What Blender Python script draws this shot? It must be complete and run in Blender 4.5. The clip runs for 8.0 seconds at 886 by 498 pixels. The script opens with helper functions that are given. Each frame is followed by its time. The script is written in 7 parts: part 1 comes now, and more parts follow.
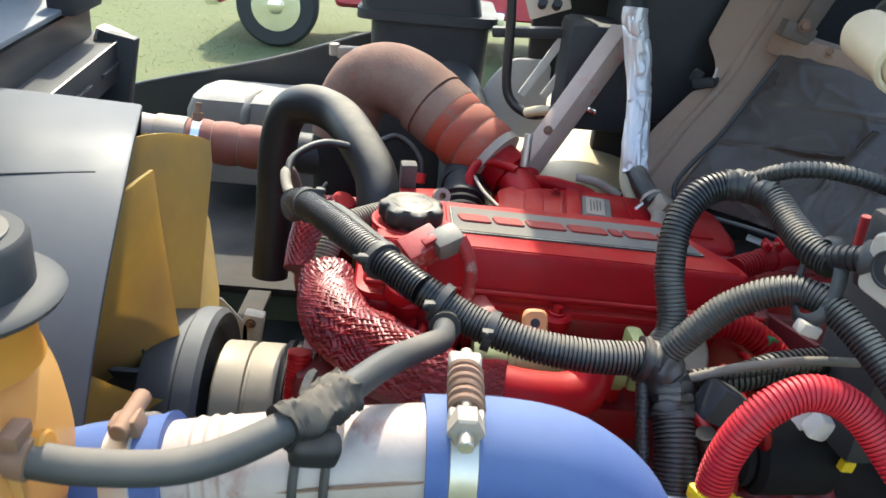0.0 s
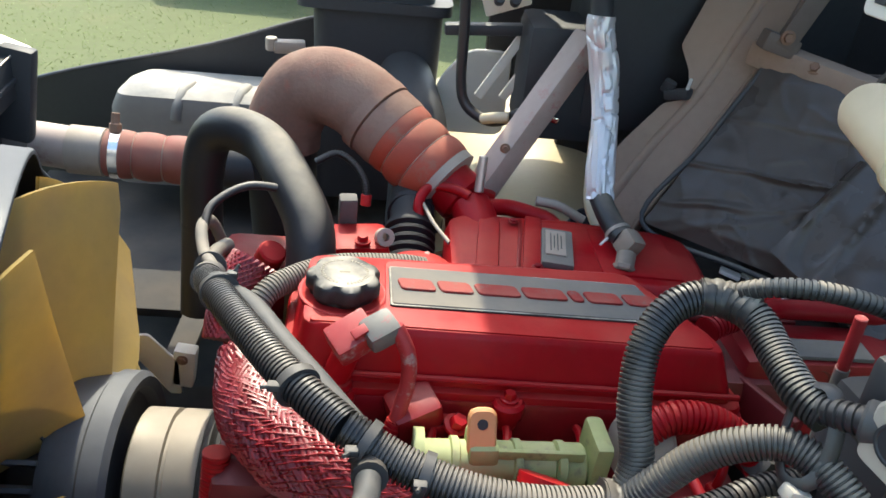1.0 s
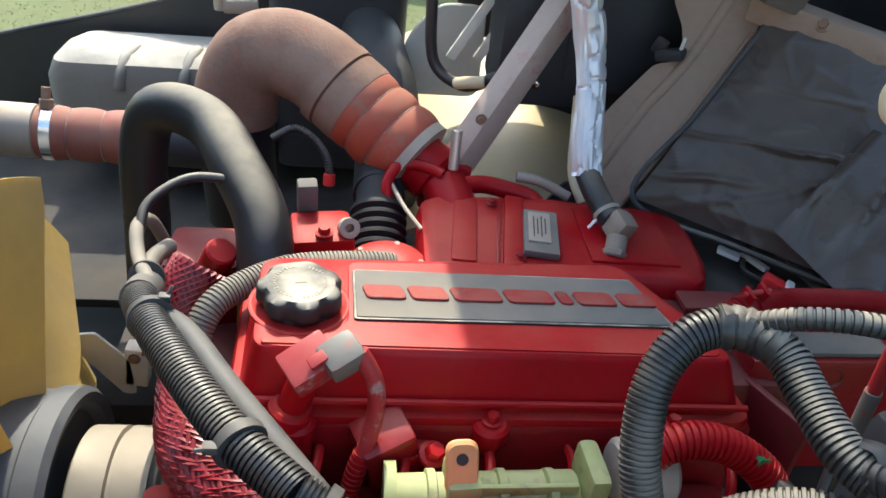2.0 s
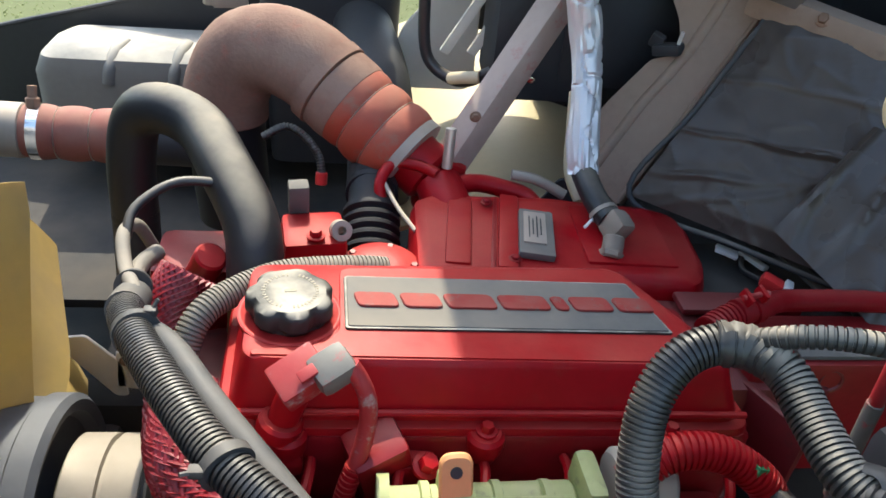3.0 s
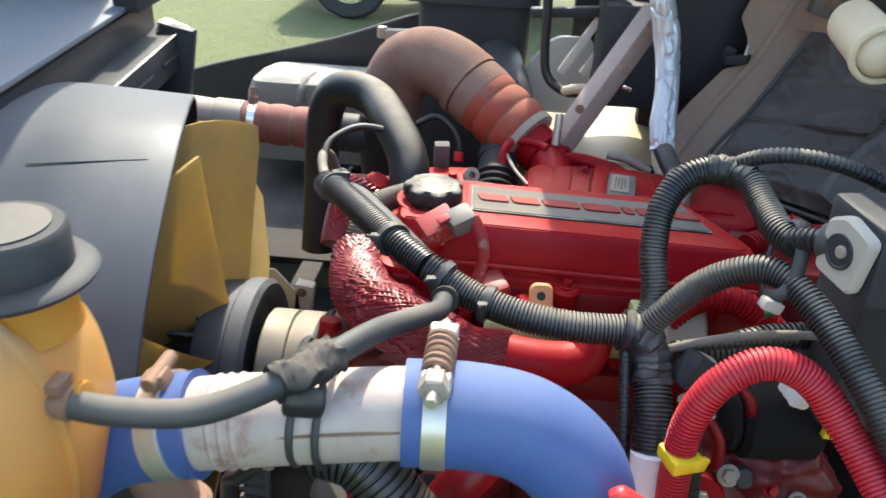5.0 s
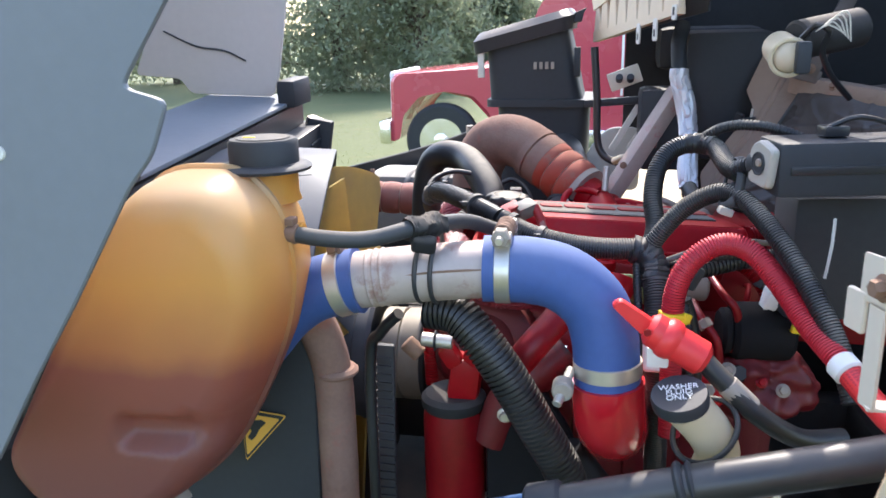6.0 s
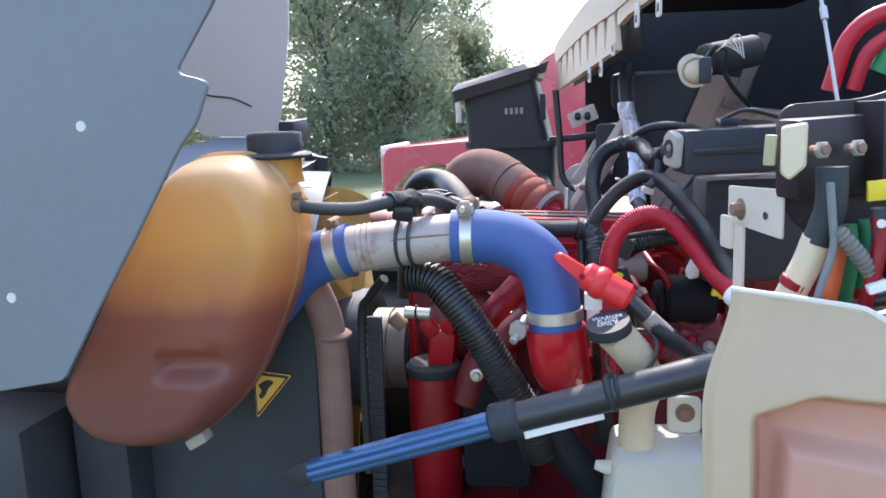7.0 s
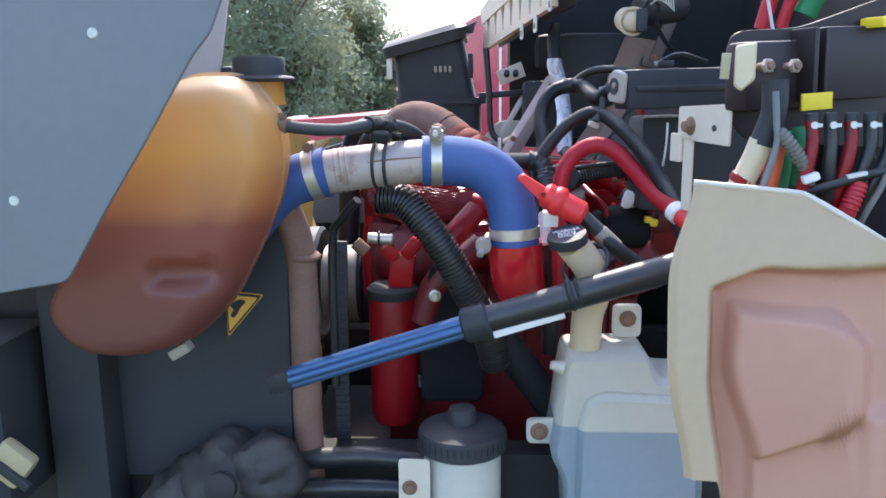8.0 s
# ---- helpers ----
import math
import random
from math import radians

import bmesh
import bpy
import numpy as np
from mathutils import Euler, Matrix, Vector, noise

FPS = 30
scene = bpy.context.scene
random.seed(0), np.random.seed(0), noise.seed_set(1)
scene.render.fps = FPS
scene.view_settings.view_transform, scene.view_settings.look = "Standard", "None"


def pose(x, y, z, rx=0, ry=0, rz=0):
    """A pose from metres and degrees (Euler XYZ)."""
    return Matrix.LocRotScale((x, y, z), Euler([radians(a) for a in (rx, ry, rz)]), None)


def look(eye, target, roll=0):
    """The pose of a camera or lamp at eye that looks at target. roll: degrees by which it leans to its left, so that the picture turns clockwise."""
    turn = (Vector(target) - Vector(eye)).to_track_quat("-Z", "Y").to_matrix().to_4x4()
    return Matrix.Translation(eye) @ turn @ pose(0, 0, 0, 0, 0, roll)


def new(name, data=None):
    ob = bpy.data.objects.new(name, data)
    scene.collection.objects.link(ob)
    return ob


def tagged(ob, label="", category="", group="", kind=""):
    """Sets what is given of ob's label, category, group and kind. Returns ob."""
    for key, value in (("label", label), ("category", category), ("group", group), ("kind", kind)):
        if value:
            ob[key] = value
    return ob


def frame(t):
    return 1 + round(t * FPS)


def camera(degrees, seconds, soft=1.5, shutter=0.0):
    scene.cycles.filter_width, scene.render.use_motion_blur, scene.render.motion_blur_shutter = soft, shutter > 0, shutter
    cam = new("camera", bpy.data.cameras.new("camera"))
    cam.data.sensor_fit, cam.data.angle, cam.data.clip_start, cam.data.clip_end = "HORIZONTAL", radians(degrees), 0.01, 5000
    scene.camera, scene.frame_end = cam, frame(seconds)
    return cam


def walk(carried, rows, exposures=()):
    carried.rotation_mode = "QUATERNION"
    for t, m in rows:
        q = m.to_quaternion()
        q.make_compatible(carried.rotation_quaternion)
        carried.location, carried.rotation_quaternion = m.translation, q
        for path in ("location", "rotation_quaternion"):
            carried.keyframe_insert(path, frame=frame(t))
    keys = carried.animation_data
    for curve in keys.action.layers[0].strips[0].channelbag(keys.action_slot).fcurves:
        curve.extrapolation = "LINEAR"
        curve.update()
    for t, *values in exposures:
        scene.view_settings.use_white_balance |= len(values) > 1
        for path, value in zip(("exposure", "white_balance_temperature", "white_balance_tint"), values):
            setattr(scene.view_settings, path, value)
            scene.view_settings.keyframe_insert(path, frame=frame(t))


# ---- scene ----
cam = camera(58.2, 8.0, 1.6, 0.2)
PATH = [
    (0, (-0.025, -0.018, 1.875), (0.03, 1.799, 1.04), 5.3),
    (0.2, (-0.025, 0.021, 1.903), (0.032, 1.825, 1.041), 5.5),
    (0.5, (-0.023, 0.083, 1.941), (0.072, 1.865, 1.038), 5.9),
    (0.8, (0.001, 0.154, 1.965), (0.122, 1.911, 1.016), 5.8),
    (1, (0.007, 0.18, 1.971), (0.147, 1.922, 0.999), 6.0),
    (1.2, (0.019, 0.2, 1.966), (0.166, 1.926, 0.967), 5.7),
    (1.5, (0.035, 0.233, 1.957), (0.212, 1.935, 0.922), 5.8),
    (1.8, (0.029, 0.277, 1.961), (0.223, 1.959, 0.896), 6.0),
    (2, (0.022, 0.318, 1.966), (0.222, 1.984, 0.878), 5.7),
    (3.5, (0.03, 0.346, 1.982), (0.237, 1.99, 0.863), 5.5),
    (4, (0.025, 0.276, 1.992), (0.179, 1.945, 0.901), 5.1),
    (4.2, (0.026, 0.234, 1.983), (0.145, 1.917, 0.909), 4.6),
    (4.5, (0.041, 0.117, 1.976), (0.098, 1.825, 0.937), 4.2),
    (4.8, (0.057, -0.008, 1.945), (0.012, 1.737, 0.968), 2.8),
    (5, (0.058, -0.088, 1.93), (-0.076, 1.683, 1.011), 2.7),
    (5.2, (0.065, -0.189, 1.904), (-0.158, 1.617, 1.074), 2.2),
    (6.3, (0.206, -0.727, 1.769), (-0.21, 1.176, 1.315), -1.7),
    (6.5, (0.235, -0.787, 1.744), (-0.178, 1.127, 1.336), -2.1),
    (7, (0.236, -0.897, 1.689), (-0.14, 1.039, 1.355), -2.3),
    (7.5, (0.164, -0.982, 1.645), (-0.094, 0.973, 1.31), -1.7),
    (8, (0.103, -1.057, 1.602), (0.004, 0.903, 1.218), -0.6),
]
walk(cam, [(t, look(eye, target, roll)) for t, eye, target, roll in PATH], [(0.0, 2.25, 6850, 2), (1.0, 2.13, 6850, 2), (3.5, 2.12, 6850, 3), (5.0, 2.2, 6800, 4), (6.3, 2.25, 6250, 15), (8.0, 2.1, 6050, 16)])

# ---- world and sun ----
SUN_AZ, SUN_EL = -4.0, 50.0  # azimuth from +y towards -x is minus
world = bpy.data.worlds.new("world")
scene.world = world
world.use_nodes = True
wn = world.node_tree.nodes
sky = wn.new("ShaderNodeTexSky")
sky.sky_type, sky.sun_disc = "NISHITA", False
sky.sun_elevation, sky.sun_rotation = radians(SUN_EL), radians(SUN_AZ)
sky.dust_density, sky.air_density = 1.6, 1.0
wn["Background"].inputs["Strength"].default_value = 0.15
world.node_tree.links.new(sky.outputs[0], wn["Background"].inputs[0])
sun_data = bpy.data.lights.new("sun", "SUN")
sun_data.energy, sun_data.angle, sun_data.color = 1.68, radians(0.5), (1.0, 0.93, 0.82)
sun = new("sun", sun_data)
sx, sy, sz = math.sin(radians(SUN_AZ)) * math.cos(radians(SUN_EL)), math.cos(radians(SUN_AZ)) * math.cos(radians(SUN_EL)), math.sin(radians(SUN_EL))
sun.matrix_world = look((sx * 20, sy * 20, sz * 20), (0, 0, 0))


# ---- materials ----
def make(name, color, rough=0.5, metal=0.0, var=0.25, fine=60.0, coarse=7.0, bump=0.15, dust=0.0, dust_color=(0.36, 0.30, 0.23), up=True, coat=0.0, spread=0.0, second=None, level=(-0.1, 0.9), spec=0.5):
    """A painted, moulded or bare surface: two scales of mottling, fine relief, settled dust, worn spots of a second colour."""
    m = bpy.data.materials.new(name)
    m.use_nodes = True
    nt = m.node_tree
    n, l = nt.nodes, nt.links.new
    bsdf = n["Principled BSDF"]
    coord = n.new("ShaderNodeTexCoord")
    big, small = n.new("ShaderNodeTexNoise"), n.new("ShaderNodeTexNoise")
    big.inputs["Scale"].default_value, small.inputs["Scale"].default_value = coarse, fine
    big.inputs["Detail"].default_value, small.inputs["Detail"].default_value = 5, 4
    for t in (big, small):
        l(coord.outputs["Object"], t.inputs["Vector"])
    dark = tuple(c * (1 - var) for c in color) + (1,)
    light = tuple(min(1, c * (1 + var)) for c in color) + (1,)
    mix = n.new("ShaderNodeMix")
    mix.data_type = "RGBA"
    mix.inputs["A"].default_value, mix.inputs["B"].default_value = dark, light
    sum_ = n.new("ShaderNodeMath")
    sum_.operation = "MULTIPLY_ADD"
    sum_.inputs[1].default_value = 0.45
    l(small.outputs["Fac"], sum_.inputs[0])
    scaled = n.new("ShaderNodeMath")
    scaled.operation = "MULTIPLY"
    scaled.inputs[1].default_value = 0.6
    l(big.outputs["Fac"], scaled.inputs[0])
    l(scaled.outputs[0], sum_.inputs[2])
    l(sum_.outputs[0], mix.inputs["Factor"])
    out = mix.outputs["Result"]
    if second:
        ramp = n.new("ShaderNodeMapRange")
        ramp.inputs["From Min"].default_value, ramp.inputs["From Max"].default_value = 0.55, 0.68
        blot = n.new("ShaderNodeTexNoise")
        blot.inputs["Scale"].default_value, blot.inputs["Detail"].default_value, blot.inputs["Roughness"].default_value = coarse * 2.3, 6, 0.7
        l(coord.outputs["Object"], blot.inputs["Vector"])
        l(blot.outputs["Fac"], ramp.inputs["Value"])
        m2 = n.new("ShaderNodeMix")
        m2.data_type = "RGBA"
        m2.inputs["B"].default_value = (*second, 1)
        l(ramp.outputs[0], m2.inputs["Factor"])
        l(out, m2.inputs["A"])
        out = m2.outputs["Result"]
    rough_val = n.new("ShaderNodeMapRange")
    rough_val.inputs["To Min"].default_value, rough_val.inputs["To Max"].default_value = max(0.05, rough - 0.12), min(1, rough + 0.15)
    l(big.outputs["Fac"], rough_val.inputs["Value"])
    rout = rough_val.outputs[0]
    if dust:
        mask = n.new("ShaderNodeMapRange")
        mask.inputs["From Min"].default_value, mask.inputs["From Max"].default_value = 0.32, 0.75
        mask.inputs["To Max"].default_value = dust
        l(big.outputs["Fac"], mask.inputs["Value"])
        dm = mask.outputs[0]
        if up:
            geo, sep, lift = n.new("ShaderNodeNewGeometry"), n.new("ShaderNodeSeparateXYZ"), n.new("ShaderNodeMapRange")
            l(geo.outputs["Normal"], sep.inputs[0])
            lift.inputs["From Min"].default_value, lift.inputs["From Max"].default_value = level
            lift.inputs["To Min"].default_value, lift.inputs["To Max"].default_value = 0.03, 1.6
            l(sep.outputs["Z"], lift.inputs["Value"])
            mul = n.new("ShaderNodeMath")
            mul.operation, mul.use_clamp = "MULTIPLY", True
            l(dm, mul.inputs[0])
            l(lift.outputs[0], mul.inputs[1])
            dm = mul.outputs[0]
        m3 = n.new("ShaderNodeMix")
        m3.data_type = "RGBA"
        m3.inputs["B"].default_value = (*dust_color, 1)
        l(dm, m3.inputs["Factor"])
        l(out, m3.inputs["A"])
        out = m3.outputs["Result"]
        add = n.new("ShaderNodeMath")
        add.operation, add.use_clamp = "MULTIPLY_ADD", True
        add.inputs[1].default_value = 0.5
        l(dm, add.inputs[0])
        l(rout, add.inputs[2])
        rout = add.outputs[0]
    l(out, bsdf.inputs["Base Color"])
    l(rout, bsdf.inputs["Roughness"])
    bsdf.inputs["Metallic"].default_value = metal
    bsdf.inputs["Coat Weight"].default_value = coat
    bsdf.inputs["Specular IOR Level"].default_value = spec
    if bump:
        b = n.new("ShaderNodeBump")
        b.inputs["Strength"].default_value, b.inputs["Distance"].default_value = bump, 0.002
        l(sum_.outputs[0], b.inputs["Height"])
        l(b.outputs[0], bsdf.inputs["Normal"])
    if spread:
        tr = n.new("ShaderNodeBsdfTranslucent")
        l(out, tr.inputs["Color"])
        ms = n.new("ShaderNodeMixShader")
        ms.inputs[0].default_value = spread
        l(bsdf.outputs[0], ms.inputs[1])
        l(tr.outputs[0], ms.inputs[2])
        l(ms.outputs[0], n["Material Output"].inputs["Surface"])
    return m


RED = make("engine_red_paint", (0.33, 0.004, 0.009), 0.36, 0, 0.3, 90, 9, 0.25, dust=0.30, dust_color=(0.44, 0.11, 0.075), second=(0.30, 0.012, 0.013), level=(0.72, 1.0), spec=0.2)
# Darker copy of the engine red, with the shade below the cover in it.
RED_DEEP = make("engine_red_shaded", (0.22, 0.004, 0.008), 0.36, 0, 0.4, 70, 9, 0.5, dust=0.15, dust_color=(0.30, 0.10, 0.08), level=(0.6, 1.0), spec=0.35)
RED_WORN = make("worn_red_plastic", (0.35, 0.014, 0.018), 0.5, 0, 0.3, 90, 14, 0.3, dust=0.2, dust_color=(0.4, 0.25, 0.2), second=(0.40, 0.34, 0.29))
GREY_WORN = make("worn_grey_plastic", (0.135, 0.125, 0.11), 0.55, 0, 0.25, 90, 14, 0.3, second=(0.32, 0.03, 0.03))
PLATE = make("name_plate_grey", (0.12, 0.12, 0.115), 0.65, 0, 0.25, 120, 8, 0.1, dust=0.5, dust_color=(0.27, 0.23, 0.18), spec=0.2)
LETTER = make("plate_relief_red", (0.27, 0.022, 0.020), 0.55, 0, 0.3, 120, 25, 0.15, dust=0.3, dust_color=(0.30, 0.16, 0.12), second=(0.17, 0.09, 0.075), spec=0.25)
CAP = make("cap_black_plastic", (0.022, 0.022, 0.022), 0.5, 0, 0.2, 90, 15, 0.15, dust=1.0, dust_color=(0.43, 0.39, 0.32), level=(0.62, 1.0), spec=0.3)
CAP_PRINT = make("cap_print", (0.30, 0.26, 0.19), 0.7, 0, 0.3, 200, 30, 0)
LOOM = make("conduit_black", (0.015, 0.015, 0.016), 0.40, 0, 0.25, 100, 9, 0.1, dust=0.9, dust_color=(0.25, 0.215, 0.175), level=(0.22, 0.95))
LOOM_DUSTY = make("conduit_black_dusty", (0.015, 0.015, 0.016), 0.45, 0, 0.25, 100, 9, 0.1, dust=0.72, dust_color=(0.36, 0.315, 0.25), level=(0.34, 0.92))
CONDUIT_TAN = make("conduit_dusty_tan", (0.15, 0.135, 0.11), 0.6, 0, 0.25, 90, 12, 0.15, dust=0.5, dust_color=(0.32, 0.28, 0.22))
LOOM_CLEAN = make("conduit_black_clean", (0.014, 0.0145, 0.017), 0.36, 0, 0.25, 100, 9, 0.1, dust=0.3, level=(0.3, 1.0))
TAPE = make("tape_black", (0.019, 0.019, 0.021), 0.68, 0, 0.25, 80, 12, 0.4, dust=0.3, spec=0.3)
TIE = make("tie_black", (0.026, 0.028, 0.031), 0.5, 0, 0.15, 80, 12, 0.1, dust=0.2)
TUBE_GREY = make("tube_pale_grey", (0.17, 0.18, 0.185), 0.5, 0, 0.2, 80, 15, 0.1, dust=0.2)
WIRE_GREY = make("wire_grey", (0.15, 0.135, 0.115), 0.6, 0, 0.2, 80, 15, 0.1, dust=0.4)
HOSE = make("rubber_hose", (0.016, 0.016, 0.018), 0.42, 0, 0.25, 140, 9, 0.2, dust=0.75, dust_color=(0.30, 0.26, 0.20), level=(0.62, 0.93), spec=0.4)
HOSE_GREY = make("rubber_hose_grey", (0.036, 0.039, 0.043), 0.6, 0, 0.25, 140, 9, 0.2, dust=0.32)
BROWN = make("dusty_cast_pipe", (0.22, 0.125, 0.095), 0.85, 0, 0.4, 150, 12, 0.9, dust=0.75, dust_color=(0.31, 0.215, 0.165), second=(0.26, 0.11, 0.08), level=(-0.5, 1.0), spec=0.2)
SILICONE_RED = make("silicone_red", (0.36, 0.055, 0.030), 0.6, 0, 0.3, 120, 9, 0.3, dust=0.45, dust_color=(0.29, 0.18, 0.13), second=(0.27, 0.12, 0.08), spec=0.3)
SILICONE_OLD = make("silicone_red_faded", (0.27, 0.085, 0.065), 0.65, 0, 0.25, 100, 9, 0.25, dust=0.55, dust_color=(0.36, 0.26, 0.20), spec=0.3)
BLUE = make("silicone_blue", (0.042, 0.092, 0.28), 0.55, 0, 0.3, 80, 6, 0.25, dust=0.4, dust_color=(0.17, 0.20, 0.27))
ALU = make("stained_aluminium", (0.47, 0.39, 0.35), 0.55, 0.3, 0.28, 70, 9, 0.35, dust=0.5, dust_color=(0.40, 0.32, 0.27), second=(0.33, 0.20, 0.17))
STEEL = make("clamp_steel", (0.62, 0.57, 0.50), 0.38, 0.8, 0.2, 80, 15, 0.1, dust=0.3)
RUST = make("rusty_steel", (0.26, 0.16, 0.11), 0.75, 0.4, 0.4, 120, 25, 0.4)
CHROME = make("bright_metal", (0.85, 0.85, 0.86), 0.18, 1.0, 0.05, 60, 8, 0.03)
GOLD = make("dusty_hub", (0.27, 0.235, 0.19), 0.5, 0.3, 0.25, 60, 8, 0.15, dust=0.4, dust_color=(0.30, 0.26, 0.21))
CLUTCH = make("clutch_cast", (0.075, 0.08, 0.092), 0.5, 0.35, 0.3, 70, 10, 0.3, dust=0.25, dust_color=(0.20, 0.20, 0.20))
PLATE_TOP = make("tank_plate_grey", (0.17, 0.185, 0.205), 0.6, 0, 0.22, 50, 5, 0.15, dust=0.4, dust_color=(0.26, 0.26, 0.26))
SHROUD = make("shroud_grey_plastic", (0.046, 0.054, 0.066), 0.55, 0, 0.2, 60, 4, 0.1, dust=0.3, dust_color=(0.20, 0.20, 0.21))
FAN = make("fan_natural_plastic", (0.66, 0.49, 0.15), 0.6, 0, 0.25, 50, 6, 0.2, dust=0.7, dust_color=(0.34, 0.26, 0.19), up=False, spread=0.55)
BLACK = make("black_plastic", (0.034, 0.037, 0.042), 0.5, 0, 0.25, 80, 6, 0.15, dust=0.2, dust_color=(0.16, 0.14, 0.12), spec=0.3)
BLACK_SMOOTH = make("black_satin", (0.022, 0.023, 0.027), 0.33, 0, 0.2, 60, 6, 0.08, dust=0.18)
BLACK_DIRTY = make("dirty_black_steel", (0.028, 0.028, 0.029), 0.7, 0.1, 0.35, 60, 7, 0.4, dust=0.3, dust_color=(0.18, 0.15, 0.12), spec=0.3)
PAD = make("shiny_black_blanket", (0.072, 0.058, 0.050), 0.24, 0, 0.35, 45, 5, 0.35, dust=0.4, dust_color=(0.13, 0.10, 0.08), up=False, spec=0.4)
TAN = make("dusty_tan_panel", (0.31, 0.215, 0.16), 0.65, 0, 0.25, 60, 5, 0.25, dust=0.4, dust_color=(0.36, 0.27, 0.20), second=(0.25, 0.17, 0.125))
TAN_DARK = make("dull_brown_steel", (0.13, 0.10, 0.085), 0.6, 0.1, 0.3, 60, 8, 0.25, dust=0.4)
BEIGE = make("beige_paint", (0.66, 0.58, 0.46), 0.45, 0, 0.1, 60, 4, 0.08, dust=0.3, dust_color=(0.55, 0.44, 0.34))
HOOD_PALE = make("hood_inner_pale", (0.62, 0.54, 0.47), 0.6, 0, 0.12, 50, 4, 0.15, dust=0.3, dust_color=(0.5, 0.42, 0.35))
# Beige cover: grey sides carry its shade, the dust setting its sunlit top.
SHIELD = make("moulding_sunlit_top", (0.13, 0.128, 0.122), 0.6, 0, 0.25, 70, 6, 0.2, dust=0.95, dust_color=(0.52, 0.48, 0.41), level=(0.35, 0.9))
# Beige paint of the pocket with the red bounce light mixed into it.
PINKISH = make("fender_pocket_bounce_pink", (0.52, 0.25, 0.17), 0.5, 0, 0.1, 60, 4, 0.1, dust=0.3, dust_color=(0.56, 0.38, 0.28))
FENDER_PALE = make("fender_rim_pale", (0.49, 0.35, 0.215), 0.5, 0, 0.12, 60, 4, 0.1, dust=0.3, dust_color=(0.44, 0.345, 0.25))
CREAM = make("cream_paint", (0.43, 0.355, 0.20), 0.5, 0, 0.12, 60, 5, 0.1, dust=0.3)
LIGHT = make("pale_plastic", (0.66, 0.63, 0.56), 0.5, 0, 0.12, 60, 6, 0.1, dust=0.35)
FOIL = make("silver_foil_sleeve", (0.70, 0.70, 0.72), 0.42, 0.5, 0.15, 60, 25, 0.5, dust=0.12)
WORN_BRASS = make("worn_brown_fitting", (0.26, 0.21, 0.165), 0.6, 0.3, 0.3, 70, 18, 0.3, dust=0.3)
FITTING = make("worn_grey_casting", (0.36, 0.31, 0.26), 0.6, 0.3, 0.25, 70, 18, 0.3, dust=0.3)
GREEN = make("primer_green", (0.27, 0.32, 0.12), 0.5, 0, 0.3, 60, 16, 0.3, dust=0.4, dust_color=(0.46, 0.43, 0.26), second=(0.13, 0.15, 0.07))
ORANGE = make("lug_orange", (0.68, 0.31, 0.13), 0.55, 0, 0.2, 90, 16, 0.1)
POST = make("post_worn_red_grey", (0.34, 0.26, 0.22), 0.6, 0, 0.3, 60, 10, 0.25, dust=0.5, dust_color=(0.42, 0.34, 0.30), second=(0.34, 0.11, 0.11))
RED_LOOM = make("conduit_red", (0.46, 0.013, 0.027), 0.5, 0, 0.2, 90, 9, 0.1, dust=0.05, dust_color=(0.5, 0.25, 0.22))
RED_BRIGHT = make("boot_red", (0.75, 0.035, 0.035), 0.4, 0, 0.15, 80, 9, 0.1)
RED_GLOSS = make("elbow_red_gloss", (0.50, 0.012, 0.02), 0.18, 0, 0.2, 60, 8, 0.1, coat=0.5)
YELLOW = make("yellow_label", (0.80, 0.58, 0.02), 0.5, 0, 0.1, 60, 8, 0.05)
AMBER_LABEL = make("amber_label", (0.78, 0.42, 0.07), 0.5, 0, 0.12, 60, 12, 0.05, dust=0.2)
WHITE = make("white_label", (0.78, 0.76, 0.72), 0.6, 0, 0.1, 60, 8, 0.05)
COWL = make("cowl_cream", (0.70, 0.56, 0.39), 0.5, 0, 0.1, 60, 5, 0.1, dust=0.2)
GRIME = make("oily_grime", (0.030, 0.029, 0.030), 0.6, 0.1, 0.4, 60, 9, 0.8, dust=0.15)
TANK = make("natural_tank_plastic", (0.78, 0.76, 0.65), 0.4, 0, 0.08, 60, 5, 0.08, dust=0.1, spread=0.35)
TANK_FULL = make("natural_tank_with_blue_fluid", (0.36, 0.43, 0.48), 0.4, 0, 0.12, 60, 5, 0.08, dust=0.1, spread=0.25)
NECK = make("yellowed_neck_plastic", (0.74, 0.62, 0.42), 0.45, 0, 0.1, 60, 6, 0.08, dust=0.2, spread=0.15)
AMBER = make("amber_tank_plastic", (0.78, 0.39, 0.065), 0.35, 0, 0.12, 40, 4, 0.06, dust=0.22, dust_color=(0.62, 0.45, 0.28), spread=0.45)
HOOD_DARK = make("hood_liner_grey", (0.175, 0.182, 0.195), 0.45, 0, 0.15, 50, 3, 0.1, dust=0.2, dust_color=(0.16, 0.17, 0.18), up=False)
STRUT_BLUE = make("strut_blue_sheen", (0.06, 0.125, 0.26), 0.32, 0.4, 0.25, 60, 9, 0.1)
# Matt black, darker than the other blacks.
DEEP_BLACK = make("deep_matt_black", (0.010, 0.0098, 0.011), 0.8, 0, 0.3, 90, 12, 0.4, spec=0.2)
# Engine red darkened for deep shade low on the engine, with near-black blotches.
RED_SHADE = make("shaded_red_casting", (0.13, 0.004, 0.008), 0.45, 0, 0.4, 60, 5, 0.5, second=(0.022, 0.012, 0.012), dust=0.1)
BELLOWS = make("bellows_black", (0.013, 0.014, 0.017), 0.55, 0, 0.2, 80, 8, 0.1, dust=0.06, spec=0.3)
